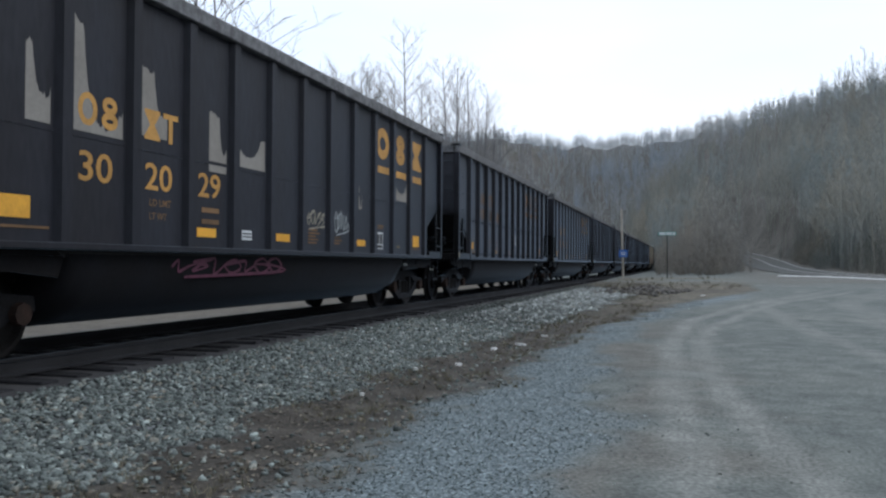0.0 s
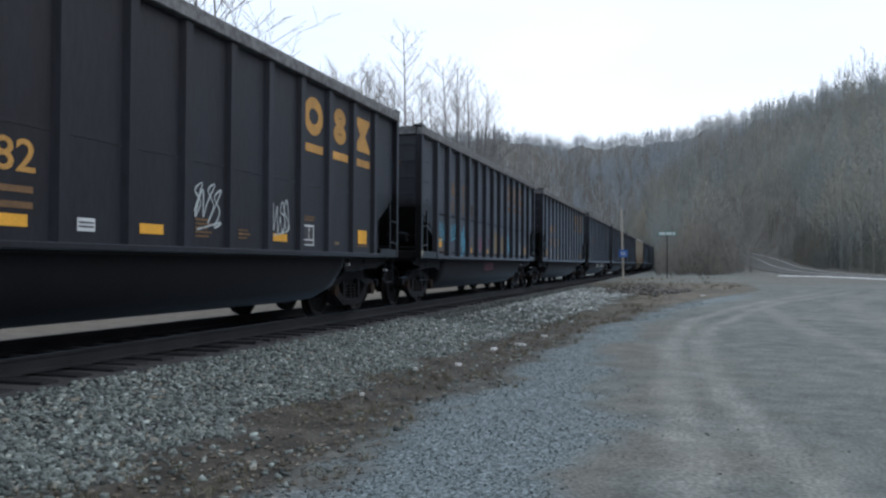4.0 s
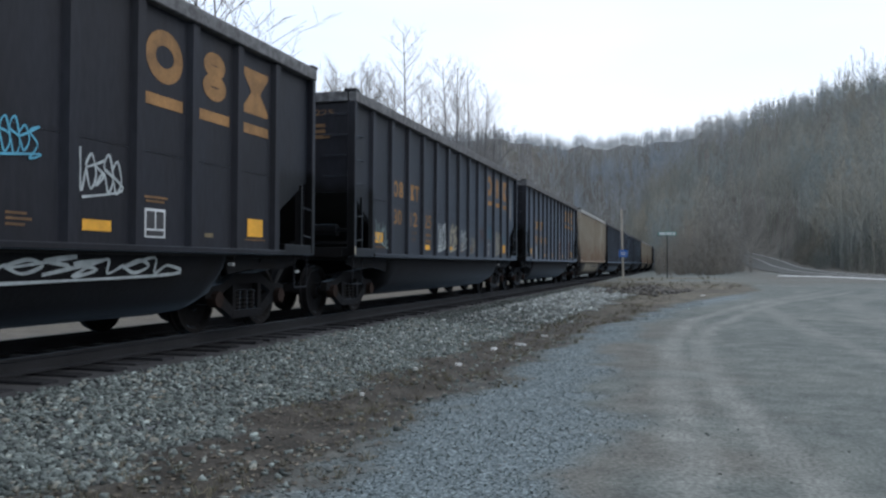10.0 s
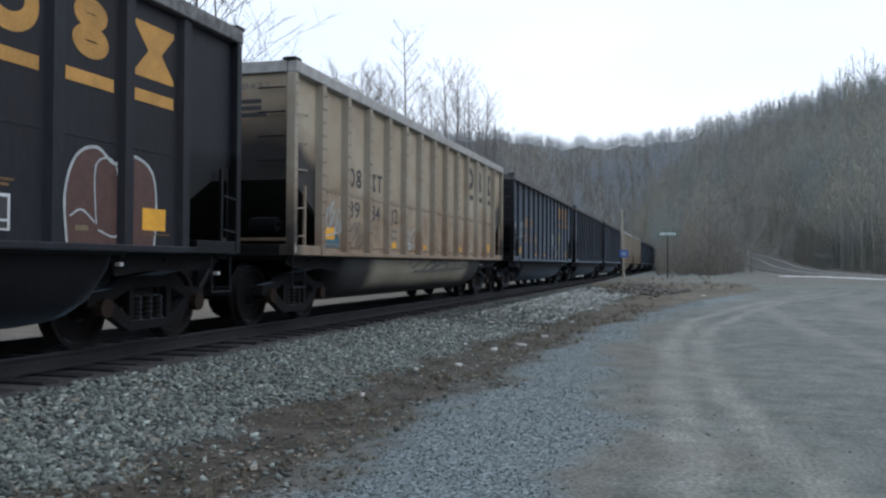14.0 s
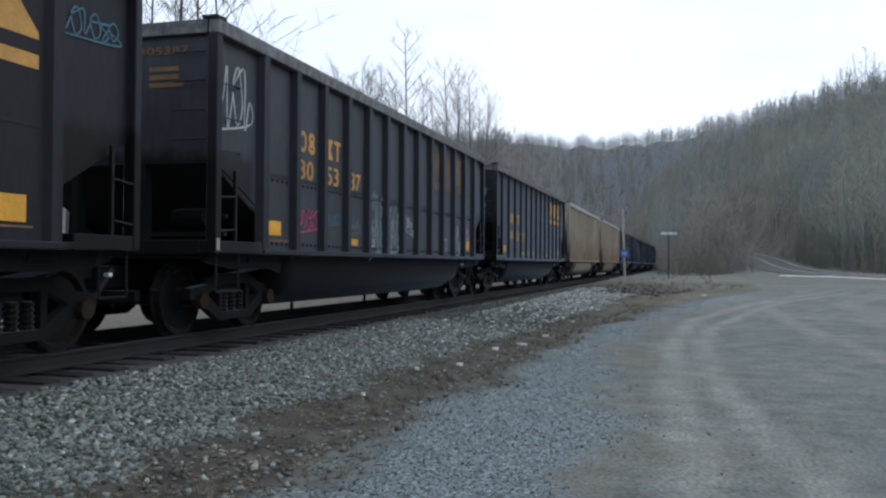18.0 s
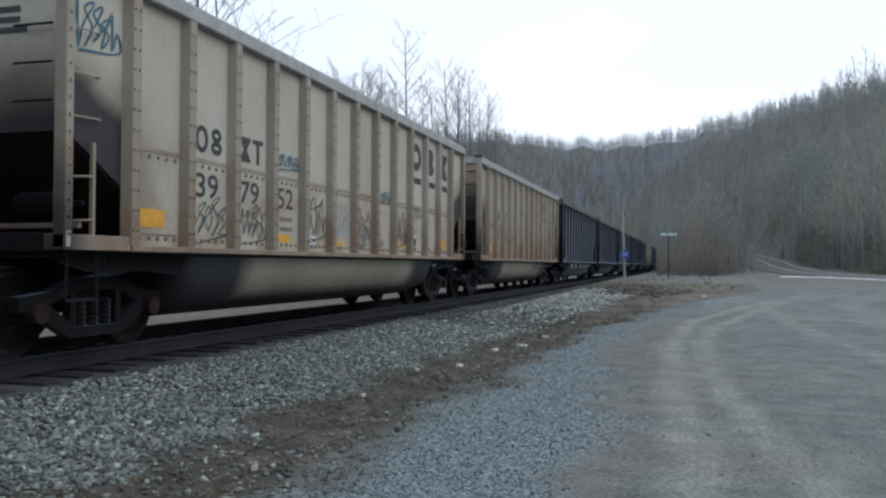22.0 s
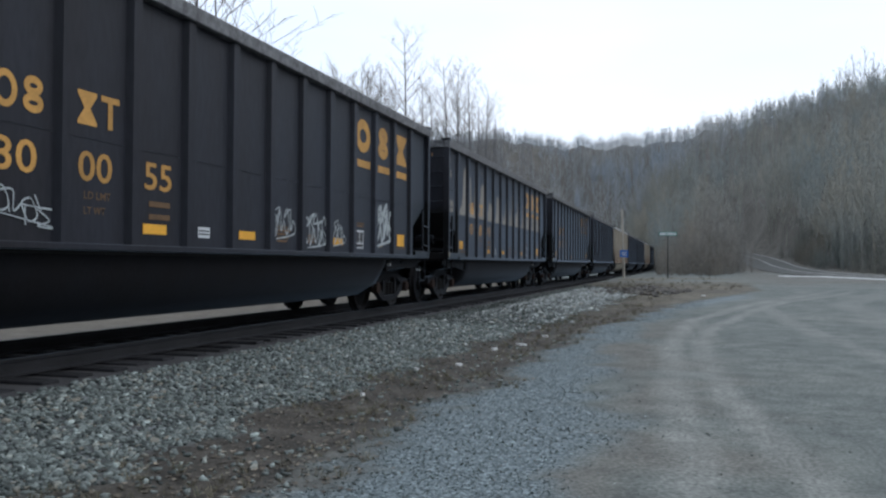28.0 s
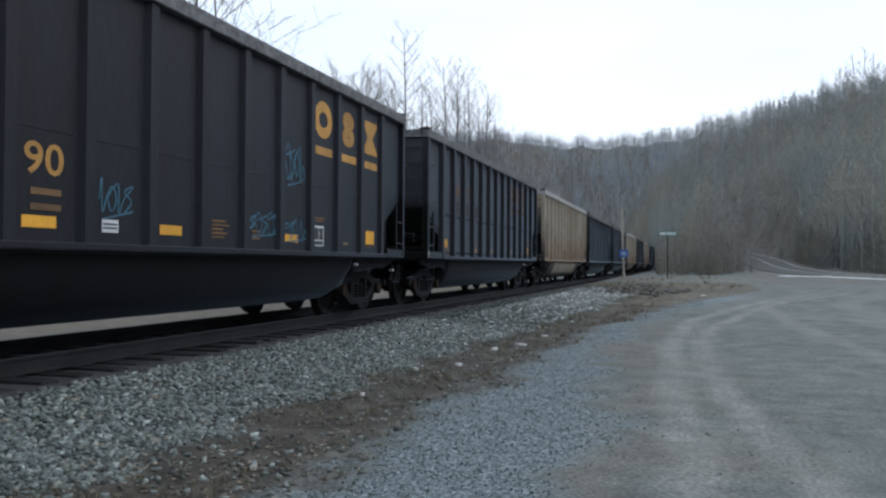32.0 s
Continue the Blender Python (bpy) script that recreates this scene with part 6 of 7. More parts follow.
def build_woods():
    rng = np.random.default_rng(7)
    blocks = [tree_block(s, 12, (19, 5), least=0.042, reach=0.33) for s in range(6)]
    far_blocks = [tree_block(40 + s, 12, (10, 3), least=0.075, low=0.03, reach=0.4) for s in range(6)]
    spots = []
    tries = 0
    road_xy = ROAD_ARR[:, :2]
    while len(spots) < 3700 and tries < 30000:
        tries += 1
        t = rng.uniform(-0.5, 0.62)
        foot, crest = np.interp(t, RIDGE_T, RIDGE_FOOT), np.interp(t, RIDGE_T, RIDGE_CREST)
        depth = foot - 3 + (crest * 1.04 - foot + 3) * rng.random() ** 0.8
        if t < -0.12 and rng.random() < 0.6:
            continue
        x, y = t * depth * CY - depth * SY, t * depth * SY + depth * CY
        if np.min((road_xy[:, 0] - x) ** 2 + (road_xy[:, 1] - y) ** 2) < 36 or abs(x - float(track_x(y))) < 5.5:
            continue
        if t < 0.26 and depth < 165:
            continue
        spots.append((rng.integers(0, 6), x, y, height_at(x, y) - 0.3, rng.uniform(0, 6.28), rng.uniform(0.45, 0.85) * (0.6 if depth > crest * 0.86 else 1), rng.uniform(0.9, 1.1)))
    count = 0
    while count < 2500:
        t = rng.uniform(-0.1, 0.6) if count < 1900 else rng.uniform(-0.08, 0.2)
        crest = np.interp(t, RIDGE_T, RIDGE_CREST)
        depth = crest * (rng.uniform(0.84, 1.0) if count % 4 else rng.uniform(0.98, 1.03))
        x, y = t * depth * CY - depth * SY, t * depth * SY + depth * CY
        count += 1
        small = 0.28 if count % 2 else 0.42
        spots.append((rng.integers(0, 6), x, y, height_at(x, y) - 0.3, rng.uniform(0, 6.28), small * rng.uniform(0.7, 1.1), rng.uniform(0.9, 1.1)))
    count = 0
    while count < 380:
        t = rng.uniform(0.22, 0.62)
        depth = np.interp(t, RIDGE_T, RIDGE_FOOT) + rng.uniform(-4, 55)
        x, y = t * depth * CY - depth * SY, t * depth * SY + depth * CY
        if np.min((road_xy[:, 0] - x) ** 2 + (road_xy[:, 1] - y) ** 2) < 30:
            continue
        count += 1
        spots.append((rng.integers(0, 6), x, y, height_at(x, y) - 0.3, rng.uniform(0, 6.28), rng.uniform(0.5, 1.05), rng.uniform(0.9, 1.2)))
    count = 0
    while count < 420:
        x, y = rng.uniform(-75, -17), rng.uniform(58, 215)
        if float(track_x(y)) - x < 7:
            continue
        count += 1
        spots.append((rng.integers(0, 6), x, y, height_at(x, y) - 0.3, rng.uniform(0, 6.28), rng.uniform(0.45, 0.9), rng.uniform(0.9, 1.15)))
    for p, d, size in ((1494, 236, 0.9), (1512, 232, 1.05), (1530, 238, 1.1), (1548, 230, 0.95), (1478, 240, 0.75), (1566, 234, 0.85)):
        x, y = place(p, d)
        spots.append((rng.integers(0, 6), x, y, height_at(x, y) - 0.3, rng.uniform(0, 6.28), size, 1.0))
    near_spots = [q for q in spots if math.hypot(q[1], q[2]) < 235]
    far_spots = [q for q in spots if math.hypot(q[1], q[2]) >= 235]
    tagged(new("distant_woods", scatter_mesh("distant_woods", far_blocks, far_spots, FAR_WOODS)), "leafless woods on the far ridge, greyed as by haze", "woods", kind="stuff")
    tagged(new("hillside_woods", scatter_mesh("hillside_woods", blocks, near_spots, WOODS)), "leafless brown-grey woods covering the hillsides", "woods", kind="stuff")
    # the scrub stand between crossing and road
    thin = [shrub_block(20 + s) for s in range(5)]
    spots = []
    while len(spots) < 200:
        p, d = 1262 + 96 * np.clip(rng.normal(0, 0.65), -1, 1), rng.uniform(74, 112)
        x, y = place(p, d)
        if np.min((road_xy[:, 0] - x) ** 2 + (road_xy[:, 1] - y) ** 2) < 22:
            continue
        spots.append((rng.integers(0, 5), x, y, height_at(x, y) - 0.2, rng.uniform(0, 6.28), rng.uniform(0.3, 1.15) * (1.1 - abs(p - 1262) / 150), rng.uniform(0.9, 1.5)))
    low = []
    while len(low) < 480:
        t = rng.uniform(0.16, 0.62)
        depth = np.interp(t, RIDGE_T, RIDGE_FOOT) + rng.uniform(-8, 34)
        x, y = t * depth * CY - depth * SY, t * depth * SY + depth * CY
        if np.min((road_xy[:, 0] - x) ** 2 + (road_xy[:, 1] - y) ** 2) < 24:
            continue
        low.append((rng.integers(0, 5), x, y, height_at(x, y) - 0.2, rng.uniform(0, 6.28), rng.uniform(0.45, 1.1), rng.uniform(0.7, 1.0)))
    # brush on the bank over the road
    while len(low) < 600:
        x, y = place(rng.uniform(1325, 1460), rng.uniform(84, 122))
        if np.min((road_xy[:, 0] - x) ** 2 + (road_xy[:, 1] - y) ** 2) < 13 or x < np.interp(y, ROAD_ARR[::-1, 1][2:], ROAD_ARR[::-1, 0][2:]):
            continue
        low.append((rng.integers(0, 5), x, y, height_at(x, y) - 0.2, rng.uniform(0, 6.28), rng.uniform(0.3, 0.6), rng.uniform(0.7, 1.0)))
    tagged(new("undergrowth", scatter_mesh("undergrowth", thin, low, UNDERGROWTH)), "dark bare undergrowth along the foot of the hill", "undergrowth", kind="stuff")
    tagged(new("roadside_scrub", scatter_mesh("roadside_scrub", thin, spots, SCRUB)), "thicket of bare saplings and brush by the road", "thicket", kind="stuff")


build_woods()


# ---- loose stones, leaves and grass ----
def stone_block(seed, flat=0.75):
    """A broken stone: the hull of a few random points, tipped any way."""
    rng = np.random.default_rng(seed + 11)
    v = rng.normal(0, 1, (9, 3))
    v = v / np.linalg.norm(v, axis=1)[:, None] * rng.uniform(0.85, 1.15, (9, 1)) * np.array((1.25, 0.9, 0.7))
    turn = np.array(Euler((rng.uniform(0, 6), rng.uniform(-0.5, 0.5), rng.uniform(0, 6))).to_matrix())
    v = v @ turn.T
    v[:, 2] *= flat
    bm = bmesh.new()
    for q in v:
        bm.verts.new(q)
    bmesh.ops.convex_hull(bm, input=bm.verts[:])
    bmesh.ops.triangulate(bm, faces=bm.faces[:])
    loose = [w for w in bm.verts if not w.link_faces]
    bmesh.ops.delete(bm, geom=loose, context="VERTS")
    bm.verts.ensure_lookup_table()
    bm.verts.index_update()
    out = np.array([tuple(w.co) for w in bm.verts]), np.array([[w.index for w in f.verts] for f in bm.faces])
    bm.free()
    return out


def scatter(n, x0, x1, y0, y1, keep, size, seed, lift=0.3):
    """Spots over a stretch of ground, thicker towards the near end."""
    rng = np.random.default_rng(seed)
    x = rng.uniform(x0, x1, n)
    y = y0 + (y1 - y0) * rng.random(n) ** 1.6
    ok = keep(x, y) > rng.random(n)
    x, y = x[ok], y[ok]
    s = rng.uniform(size[0], size[1], len(x)) * rng.uniform(0.7, 1.2, len(x))
    z = height(x, y) + s * lift
    return [(int(b), a, c, d, t, e, q) for b, a, c, d, t, e, q in zip(rng.integers(0, 6, len(x)), x, y, z, rng.uniform(0, 6.28, len(x)), s, rng.uniform(0.8, 1.2, len(x)))]


def build_stones():
    blocks = [stone_block(s) for s in range(6)]
    chips = []
    for v, f in blocks:
        q = v[:5] * 0.85
        chips.append((q, np.array([(0, 1, 2), (0, 2, 3), (0, 4, 1), (1, 4, 2), (2, 4, 3), (3, 4, 0)])))
    spots = scatter(112000, -5.7, -1.8, 2.5, 46, lambda x, y: zones(x, y)[0] + 0.08 * zones(x, y)[1] * vnoise(x, y, 0.7, 33), (0.012, 0.039), 1)
    near = [s for s in spots if 4.6 < s[2] < 6.2 and -4.9 < s[1] < -3.9 and s[5] > 0.024][:300]
    chosen = set(id(s) for s in near)
    rest = [s for s in spots if id(s) not in chosen]
    bed = tagged(new("ballast", scatter_mesh("ballast", blocks + chips, [(s[0] + (6 if s[2] > 17 else 0), *s[1:]) for s in rest], BALLAST)), "sloping bank of loose grey track ballast", "ballast", kind="stuff")
    meshes = [mesh_of("ballast_stone", v, f, BALLAST) for v, f in blocks]
    for b, x, y, z, t, s, q in near:
        ob = part("ballast_stone", meshes[b], None, bed)
        ob.matrix_local = Matrix.LocRotScale((x, y, z), Euler((0, 0, t)), (s, s, s * q))
    spots = scatter(60000, -3.2, 0.5, 3.5, 30, lambda x, y: zones(x, y)[2] * 0.9 + 0.02, (0.006, 0.017), 2)
    tagged(new("gravel_chippings", scatter_mesh("gravel_chippings", chips, spots, CHIPS)), "blue-grey crushed stone chippings beside the lot", "gravel", kind="stuff")
    spots = scatter(16000, -4.5, 9, 3.5, 36, lambda x, y: 0.25 + zones(x, y)[1] * 0.6 - zones(x, y)[3] * 0.2, (0.005, 0.016), 3)
    tagged(new("scattered_stones", scatter_mesh("scattered_stones", chips, spots, BALLAST)), "scattered small stones on the dirt", "stones", kind="stuff")
    # dry leaves: small curled quads
    rng = np.random.default_rng(5)
    leaf = []
    for s in range(6):
        v = np.array([(-1, 0, 0.25), (-0.2, -0.55, 0), (0.3, -0.5, 0.05), (1, 0, 0.3), (0.2, 0.55, 0.02), (-0.3, 0.5, 0.1)]) + rng.uniform(-0.12, 0.12, (6, 3))
        leaf.append((v, np.array([(0, 1, 5), (1, 2, 4), (1, 4, 5), (2, 3, 4)])))
    spots = scatter(40000, -4.8, -0.5, 3.2, 40, lambda x, y: zones(x, y)[1] * (0.3 + 0.8 * vnoise(x, y, 0.9, 21)) + 0.03 * (x < -2.5), (0.010, 0.034), 6, 0.2)
    tagged(new("leaf_litter", scatter_mesh("leaf_litter", leaf, spots, LEAVES)), "dry brown leaves strewn along the verge", "leaf litter", kind="stuff")
    tuft = []
    for s in range(6):
        v, f = [], []
        for k in range(14):
            a, r, h = rng.uniform(0, 6.28), rng.uniform(0, 0.5), rng.uniform(0.5, 1.2)
            x, y, dx, dy = math.cos(a) * r, math.sin(a) * r, rng.uniform(-0.6, 0.6), rng.uniform(-0.6, 0.6)
            i = len(v)
            v += [(x - 0.03, y, 0), (x + 0.03, y, 0.0), (x + dx, y + dy, h)]
            f.append((i, i + 1, i + 2))
        tuft.append((np.array(v), np.array(f)))
    spots = scatter(5200, -4.8, -1.0, 3.2, 46, lambda x, y: zones(x, y)[1] * step(0.35, 0.6, vnoise(x, y, 1.1, 22)) * 0.9, (0.04, 0.11), 8, 0.0)
    spots += scatter(260, -4.5, 2.5, 40, 66, lambda x, y: zones(x, y)[7] * 0.9, (0.08, 0.22), 9, 0.0)
    tagged(new("dry_grass", scatter_mesh("dry_grass", tuft, spots, STRAW)), "low tufts of dry straw-coloured grass", "grass", kind="stuff")
    # brush heaped at the end of the ballast
    brush = [tree_block(60 + s, 1.4, (9, 4), spread=0.7, least=0.008) for s in range(4)]
    rng2 = np.random.default_rng(31)
    spots = [(int(rng2.integers(0, 4)), x, y, height_at(x, y) - 0.05, rng2.uniform(0, 6.28), rng2.uniform(0.2, 0.55), 0.55) for x, y in zip(rng2.normal(-1.7, 0.7, 80), rng2.normal(37.5, 1.8, 80))]
    heap = [(int(rng2.integers(0, 6)), x, y, height_at(x, y) + 0.02 + 0.22 * math.exp(-((x + 1.75) / 0.7) ** 2 - ((y - 37.5) / 1.6) ** 2), rng2.uniform(0, 6.28), rng2.uniform(0.05, 0.2), 0.8) for x, y in zip(rng2.normal(-1.75, 0.7, 420), rng2.normal(37.5, 1.7, 420))]
    tagged(new("earth_clods", scatter_mesh("earth_clods", blocks, heap, CLODS)), "dark lumps of dug earth beyond the ballast", "earth", kind="stuff")
    fresh = scatter(13000, -4.9, -1.7, 9, 40, lambda x, y: zones(x, y)[0] * step(9, 24, y) * (0.4 + 0.6 * step(20, 27, y)), (0.022, 0.052), 19)
    tagged(new("fresh_ballast", scatter_mesh("fresh_ballast", blocks, fresh, FRESH_BALLAST)), "pale fresh ballast at the end of the bank", "ballast", kind="stuff")
    tagged(new("brush", scatter_mesh("brush", brush, spots, DARK_BRUSH)), "low dark brush at the end of the ballast bank", "brush", kind="stuff")


build_stones()


def build_white_strip():
    """A low row of white stones along the far edge of the lot."""
    rng = np.random.default_rng(41)
    blocks = [stone_block(s) for s in range(6)]
    u = rng.random(2600)
    x, y = np.interp(u, (0, 0.35, 1), (6.8, 9.9, 16.2)), np.interp(u, (0, 0.35, 1), (68.8, 66.6, 52.0))
    x, y = x + rng.normal(0, 0.12, u.size), y + rng.normal(0, 0.2, u.size)
    spots = [(int(b), a, c, d, t, e, 1.0) for b, a, c, d, t, e in zip(rng.integers(0, 6, u.size), x, y, height(x, y) + 0.02, rng.uniform(0, 6.28, u.size), rng.uniform(0.03, 0.10, u.size))]
    tagged(new("white_stone_strip", scatter_mesh("white_stone_strip", blocks, spots, SCRAP)), "strip of white crushed stone at the road edge", "gravel", kind="stuff")


build_white_strip()


def build_scraps():
    """Bits of white rubbish on the verge."""
    rng = random.Random(12)
    for i, (x, y, s) in enumerate(((-2.75, 14.4, 0.11), (-2.95, 13.2, 0.08), (-3.0, 11.2, 0.07), (-3.35, 10.4, 0.06), (-2.6, 16.0, 0.08), (0.55, 34.0, 0.10), (-3.3, 8.4, 0.05))):
        o = [(rng.uniform(0.75, 1) * math.cos(a), rng.uniform(0.3, 0.5) * math.sin(a)) for a in [k * math.tau / 7 for k in range(7)]]
        bm = prism([(a * s, b * s) for a, b in o], "z", 0.0, 0.03 + 0.1 * s)
        ob = tagged(new("scrap", from_bm("scrap", bm, SCRAP)), "small scrap of white rubbish on the verge", "rubbish", "scraps on the verge")
        ob.matrix_world = pose(x, y, height_at(x, y), rng.uniform(-6, 6), rng.uniform(-6, 6), rng.uniform(0, 180))


build_scraps()


# ---- the silver pickup ----
def build_pickup():
    """Origin on the ground under its middle; its nose points along +y."""
    top = tagged(empty("pickup_truck"), "silver pickup truck driving along the road", "pickup truck")

    def loft(stations):
        bm = bmesh.new()
        rings = [[bm.verts.new((x, y, z)) for x, z in ring] for y, ring in stations]
        for a, b in zip(rings, rings[1:]):
            n = len(a)
            for i in range(n):
                bm.faces.new((a[i], a[(i + 1) % n], b[(i + 1) % n], b[i]))
        bm.faces.new(rings[0][::-1]), bm.faces.new(rings[-1])
        return bm

    def ring(w, z0, z1, tuck=0.06):
        return [(-w + 0.05, z0), (w - 0.05, z0), (w, z0 + 0.15), (w, (z0 + z1) / 2), (w - tuck, z1 - 0.04), (w - tuck - 0.07, z1), (-w + tuck + 0.07, z1), (-w + tuck, z1 - 0.04), (-w, (z0 + z1) / 2), (-w, z0 + 0.15)]

    part("body", loft([(0.85, ring(0.93, 0.42, 1.12)), (1.35, ring(0.93, 0.42, 1.10, 0.08)), (1.95, ring(0.92, 0.42, 1.05, 0.12)), (2.40, ring(0.89, 0.42, 0.97, 0.16)), (2.62, ring(0.84, 0.46, 0.86, 0.16)), (2.70, ring(0.74, 0.52, 0.74, 0.14))]), SILVER, top, "silver bonnet and wings", smooth=True)
    part("cab_lower", loft([(-1.0, ring(0.93, 0.42, 1.12)), (0.852, ring(0.93, 0.42, 1.12))]), SILVER, top)

    def cab(w0, w1, z0, z1):
        return [(-w0, z0), (w0, z0), (w1 + 0.05, z1 - 0.12), (w1 - 0.06, z1 - 0.02), (w1 - 0.25, z1), (-w1 + 0.25, z1), (-w1 + 0.06, z1 - 0.02), (-w1 - 0.05, z1 - 0.12)]
    part("cab_roof", loft([(-1.0, cab(0.86, 0.72, 1.11, 1.40)), (-0.72, cab(0.87, 0.70, 1.11, 1.74)), (-0.1, cab(0.87, 0.70, 1.11, 1.80)), (0.45, cab(0.87, 0.70, 1.11, 1.75)), (0.72, cab(0.87, 0.72, 1.11, 1.62)), (1.38, cab(0.84, 0.80, 1.07, 1.11))]), SILVER, top, smooth=True)
    bm = bmesh.new()
    q = [(-0.74, 1.33, 1.14), (0.74, 1.33, 1.14), (0.64, 0.74, 1.64), (-0.64, 0.74, 1.64)]
    off = Vector((0, 0.5, 0.62)).normalized() * 0.03
    bm.faces.new([bm.verts.new(Vector(p) + off) for p in q])
    part("windscreen", bm, CAR_GLASS, top)
    for s in (1, -1):
        for y0, y1 in ((-0.72, -0.02), (0.06, 0.98)):
            bm = bmesh.new()
            z0, z1 = 1.14, 1.58
            y1b = y1 - (0.42 if y1 > 0.5 else 0.0)
            bm.faces.new([bm.verts.new((s * (0.875 - (z - 1.09) * 0.24), y, z)) for y, z in ((y0, z0), (y1, z0), (y1b, z1), (y0, z1))])
            part("side_window", bm, CAR_GLASS, top)
        part("bed_side", box(*sorted((s * 0.80, s * 0.94)), -2.62, -1.0, 0.45, 1.10, 0.03), SILVER, top)
        part("mirror", box(*sorted((s * 0.92, s * 1.12)), 0.62, 0.72, 1.10, 1.28, 0.02), SILVER, top)
        part("headlight", box(*sorted((s * 0.52, s * 0.84)), 2.50, 2.64, 0.76, 0.90, 0.02), LENS, top, "clear headlight")
        part("tail_light", box(*sorted((s * 0.80, s * 0.92)), -2.64, -2.60, 0.75, 1.05), SPRAY_PINK, top)
        for y in (-1.62, 1.72):
            part("wheel_arch", add_lathe(bmesh.new(), [(0.46, s * 0.70), (0.46, s * 0.945)], 0, 20), PLASTIC, top).matrix_local = pose(0, y, 0.42)
    part("bed_floor", box(-0.80, 0.80, -2.6, -1.0, 0.55, 0.62), PLASTIC, top)
    part("tailgate", box(-0.80, 0.80, -2.64, -2.56, 0.5, 1.10, 0.02), SILVER, top)
    part("grille", box(-0.48, 0.48, 2.60, 2.70, 0.68, 0.88, 0.02), PLASTIC, top)
    part("bumper", box(-0.86, 0.86, 2.48, 2.76, 0.42, 0.62, 0.04), SILVER, top)
    part("air_intake", box(-0.55, 0.55, 2.70, 2.775, 0.44, 0.54, 0.01), PLASTIC, top)
    part("number_plate", box(-0.16, 0.16, 2.775, 2.785, 0.55, 0.63), WHITE, top)
    for s in (1, -1):
        for y in (-1.62, 1.72):
            w = new("wheel")
            w.parent, w.matrix_local = top, pose(s * 0.80, y, 0.36)
            part("tyre", add_lathe(bmesh.new(), [(0.22, -0.11), (0.34, -0.12), (0.36, -0.09), (0.36, 0.09), (0.34, 0.12), (0.22, 0.11)], 0, 18), RUBBER, w)
            bm = add_lathe(bmesh.new(), [(0.225, s * 0.06), (0.22, s * 0.125), (0.19, s * 0.10), (0.07, s * 0.115)], 0, 18)
            part("rim", bm, POST_STEEL, w)
    for o in top.children:
        o.matrix_local = Matrix.Diagonal((0.92, 0.92, 0.86, 1)) @ o.matrix_local
    return top


PICKUP = build_pickup()


# ---- what moves ----
WAY = (11.59, -5.97, -23.52, -41.04, -58.65, -76.09, -93.50, -110.86, -128.16, -145.49, -162.86, -180.18, -197.45, -214.77, -231.90, -249.0, -266.13)
SLACK = {0: 0.27, 1: 0.13, 2: -0.12, 3: -0.24, 4: -0.24, 5: -0.04, 7: 0.09, 8: 0.06, 9: 0.26, 10: 0.09, 11: -0.23, 12: -0.12, 13: 0.05, 17: 0.14, 18: 0.12}


def train_at(t):
    """Way of the first car's middle along the track: a row every two seconds, smoothly joined."""
    i = min(int(t / 2), len(WAY) - 2)
    u = t / 2 - i
    p = [WAY[max(i - 1, 0)], WAY[i], WAY[i + 1], WAY[min(i + 2, len(WAY) - 1)]]
    if i == 0:
        p[0] = 2 * p[1] - p[2]
    if i == len(WAY) - 2:
        p[3] = 2 * p[2] - p[1]
    return 0.5 * (2 * p[1] + (p[2] - p[0]) * u + (2 * p[0] - 5 * p[1] + 4 * p[2] - p[3]) * u * u + (3 * p[1] - p[0] - 3 * p[2] + p[3]) * u ** 3)


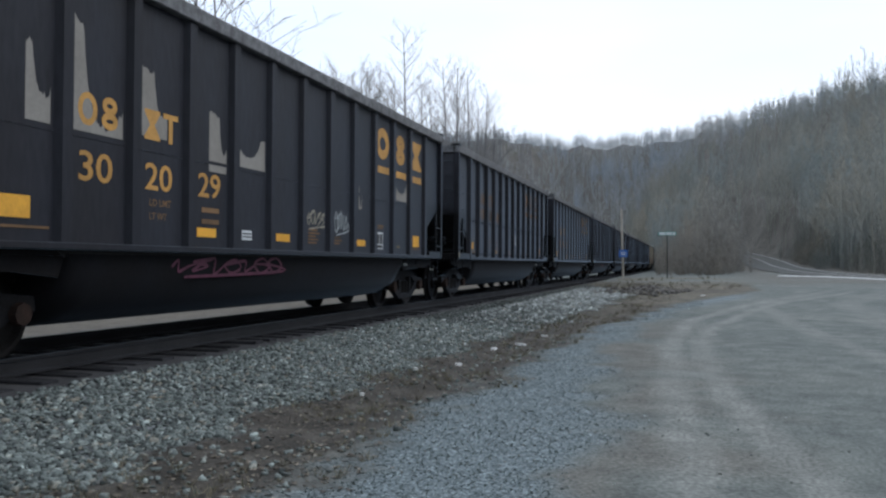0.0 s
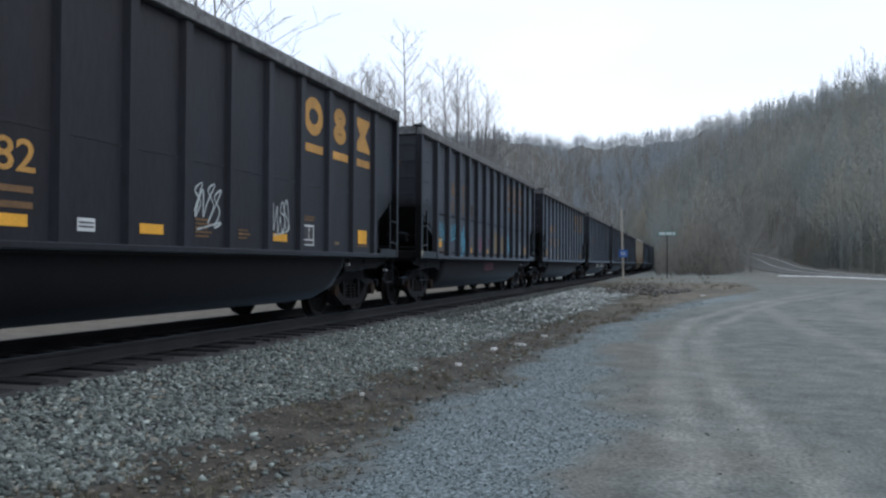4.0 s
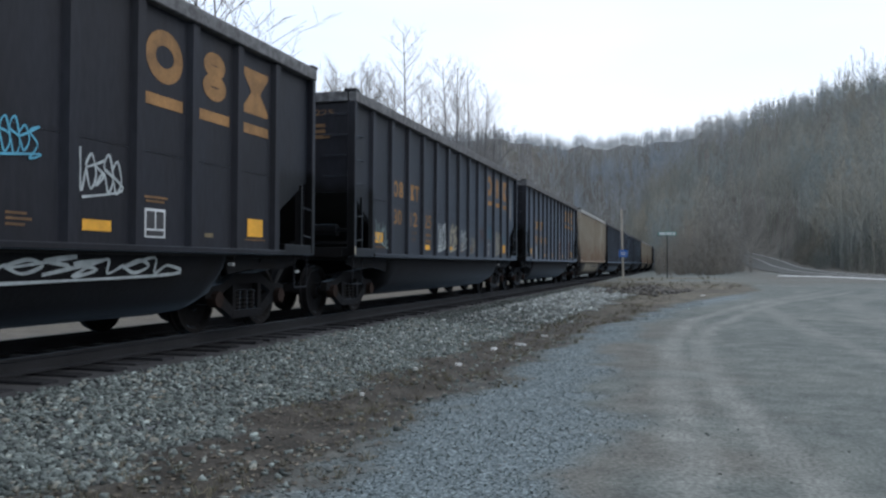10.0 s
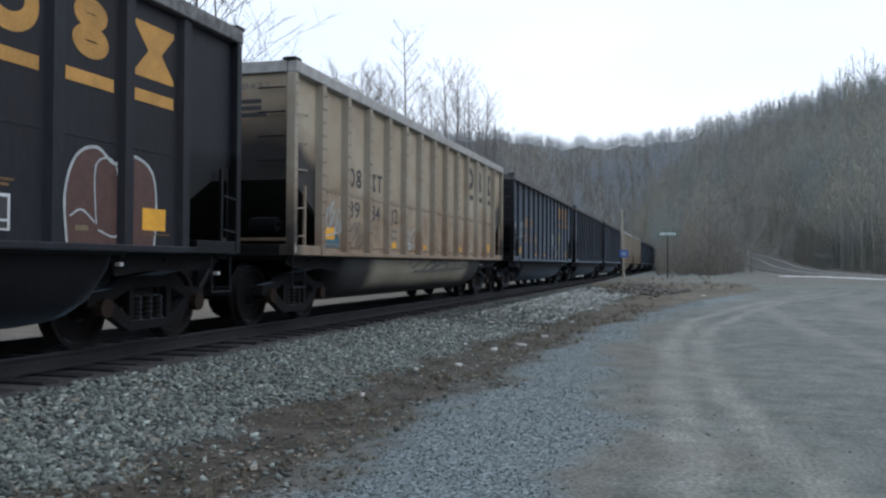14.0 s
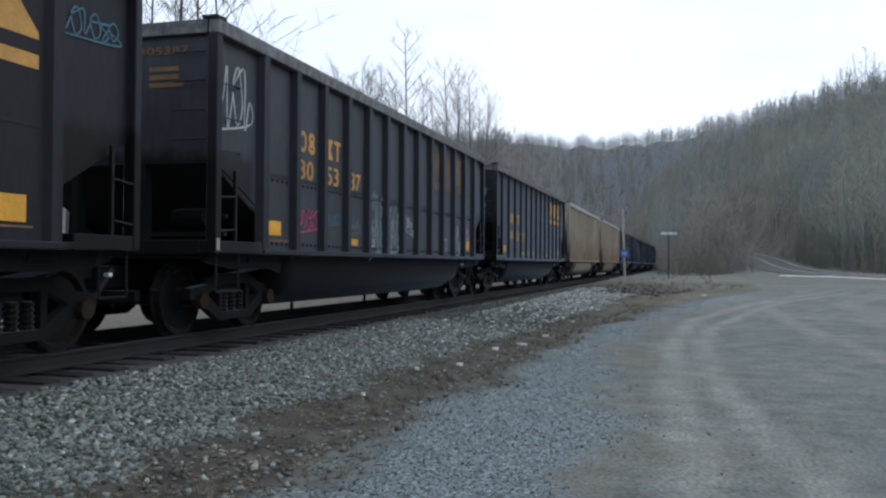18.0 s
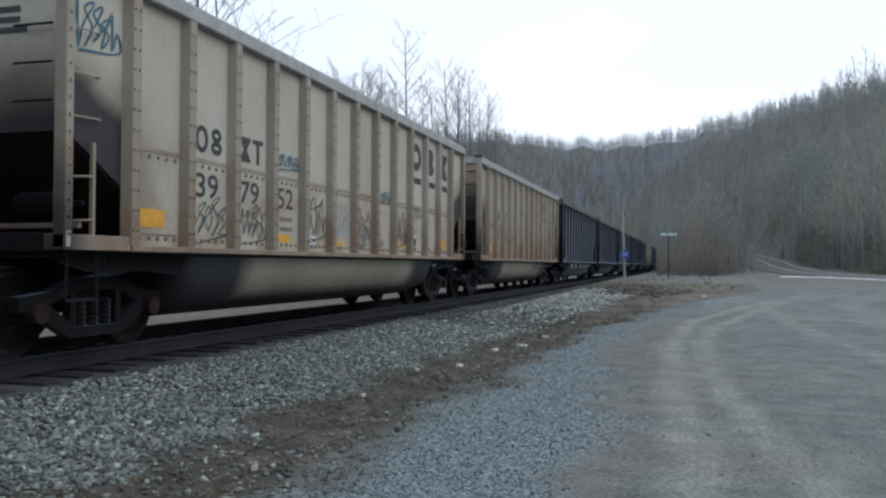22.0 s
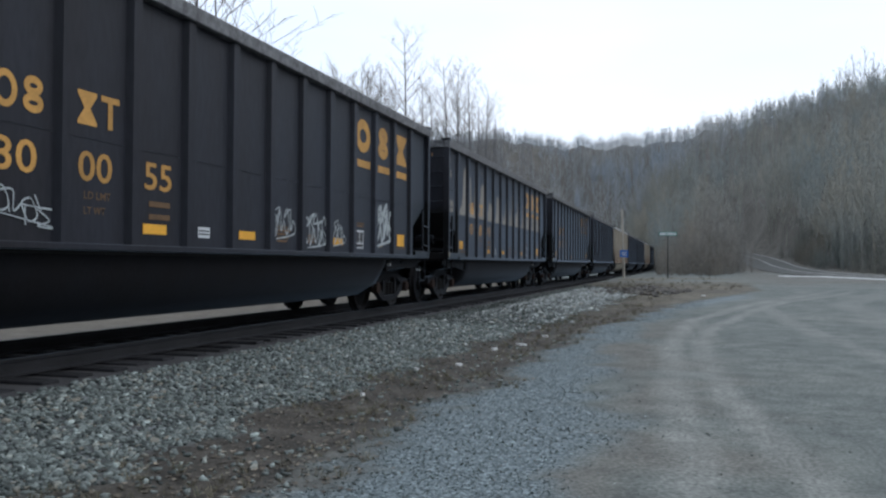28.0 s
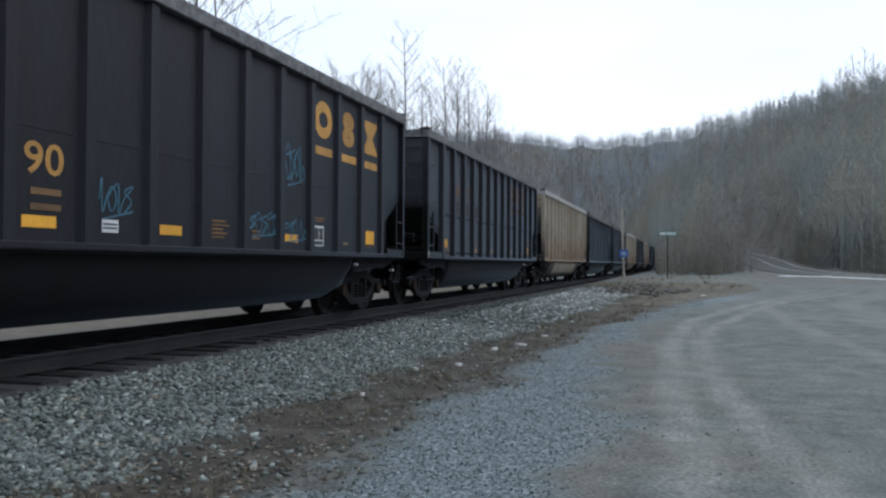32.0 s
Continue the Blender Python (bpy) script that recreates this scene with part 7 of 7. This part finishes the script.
def on_track(s):
    """Pose on the track at a way s (along y on the straight)."""
    if s <= CURVE_Y:
        return pose(TRACK_X, s, RAIL_Z)
    a = (s - CURVE_Y) / CURVE_R
    return pose(TRACK_X - CURVE_R * (1 - math.cos(a)), CURVE_Y + CURVE_R * math.sin(a), RAIL_Z, 0, 0, math.degrees(a))


def motions():
    times = [i * 1.0 for i in range(33)]
    for k, car in TRAIN.items():
        walk(car, [(t, on_track(train_at(t) + k * CAR_L + SLACK.get(k, 0))) for t in times])
        near = [t for t in [i / 15 for i in range(481)] if -12 < train_at(t) + k * CAR_L < 50]
        if not near:
            continue
        for truck in [o for o in car.children if o.name.startswith("truck")]:
            for ws in truck.children:
                if ws.name.startswith("wheelset"):
                    at = ws.matrix_local.translation.y
                    go = [(t, pose(0, at, 0.457, math.degrees((train_at(near[0]) - train_at(t)) / 0.457))) for t in near]
                    head = [(0.0, go[0][1])] if near[0] > 0 else []
                    tail = [(32.0, go[-1][1])] if near[-1] < 31.99 else []
                    walk(ws, head + go + tail)
    # the pickup comes down the road and leaves along it
    line = ROAD_LINE
    ways = [0.0]
    for a, b in zip(line, line[1:]):
        ways.append(ways[-1] + (b - a).length)

    def road_pose(w):
        i = int(np.clip(np.searchsorted(ways, w) - 1, 0, len(line) - 2))
        u = (w - ways[i]) / (ways[i + 1] - ways[i])
        p = line[i].lerp(line[i + 1], u)
        d = line[min(i + 4, len(line) - 1)] - line[max(i - 3, 0)]
        side = Vector((d.y, -d.x, 0)).normalized()
        d = line[i + 1] - line[max(i - 26, 0)]
        p = p + side * 1.4 * LANE
        return pose(p.x, p.y, p.z, math.degrees(math.atan2(d.z, math.hypot(d.x, d.y))), 0, math.degrees(math.atan2(-d.x, d.y)))
    rows = [(t, road_pose(np.interp(t, PICKUP_T, PICKUP_WAY))) for t in [0, 2, 4, 5, 5.5, 6, 6.5, 7, 7.5, 8, 8.5, 9, 9.5, 10, 11, 12, 14, 32]]
    walk(PICKUP, rows)


LANE = 1.0
PICKUP_T = (0, 2, 6, 7, 8, 9, 9.4, 10, 14, 32)
PICKUP_WAY = (1, 3, 71.2, 90.8, 107.5, 121.0, 125.4, 133.6, 178.6, 183.6)

motions()
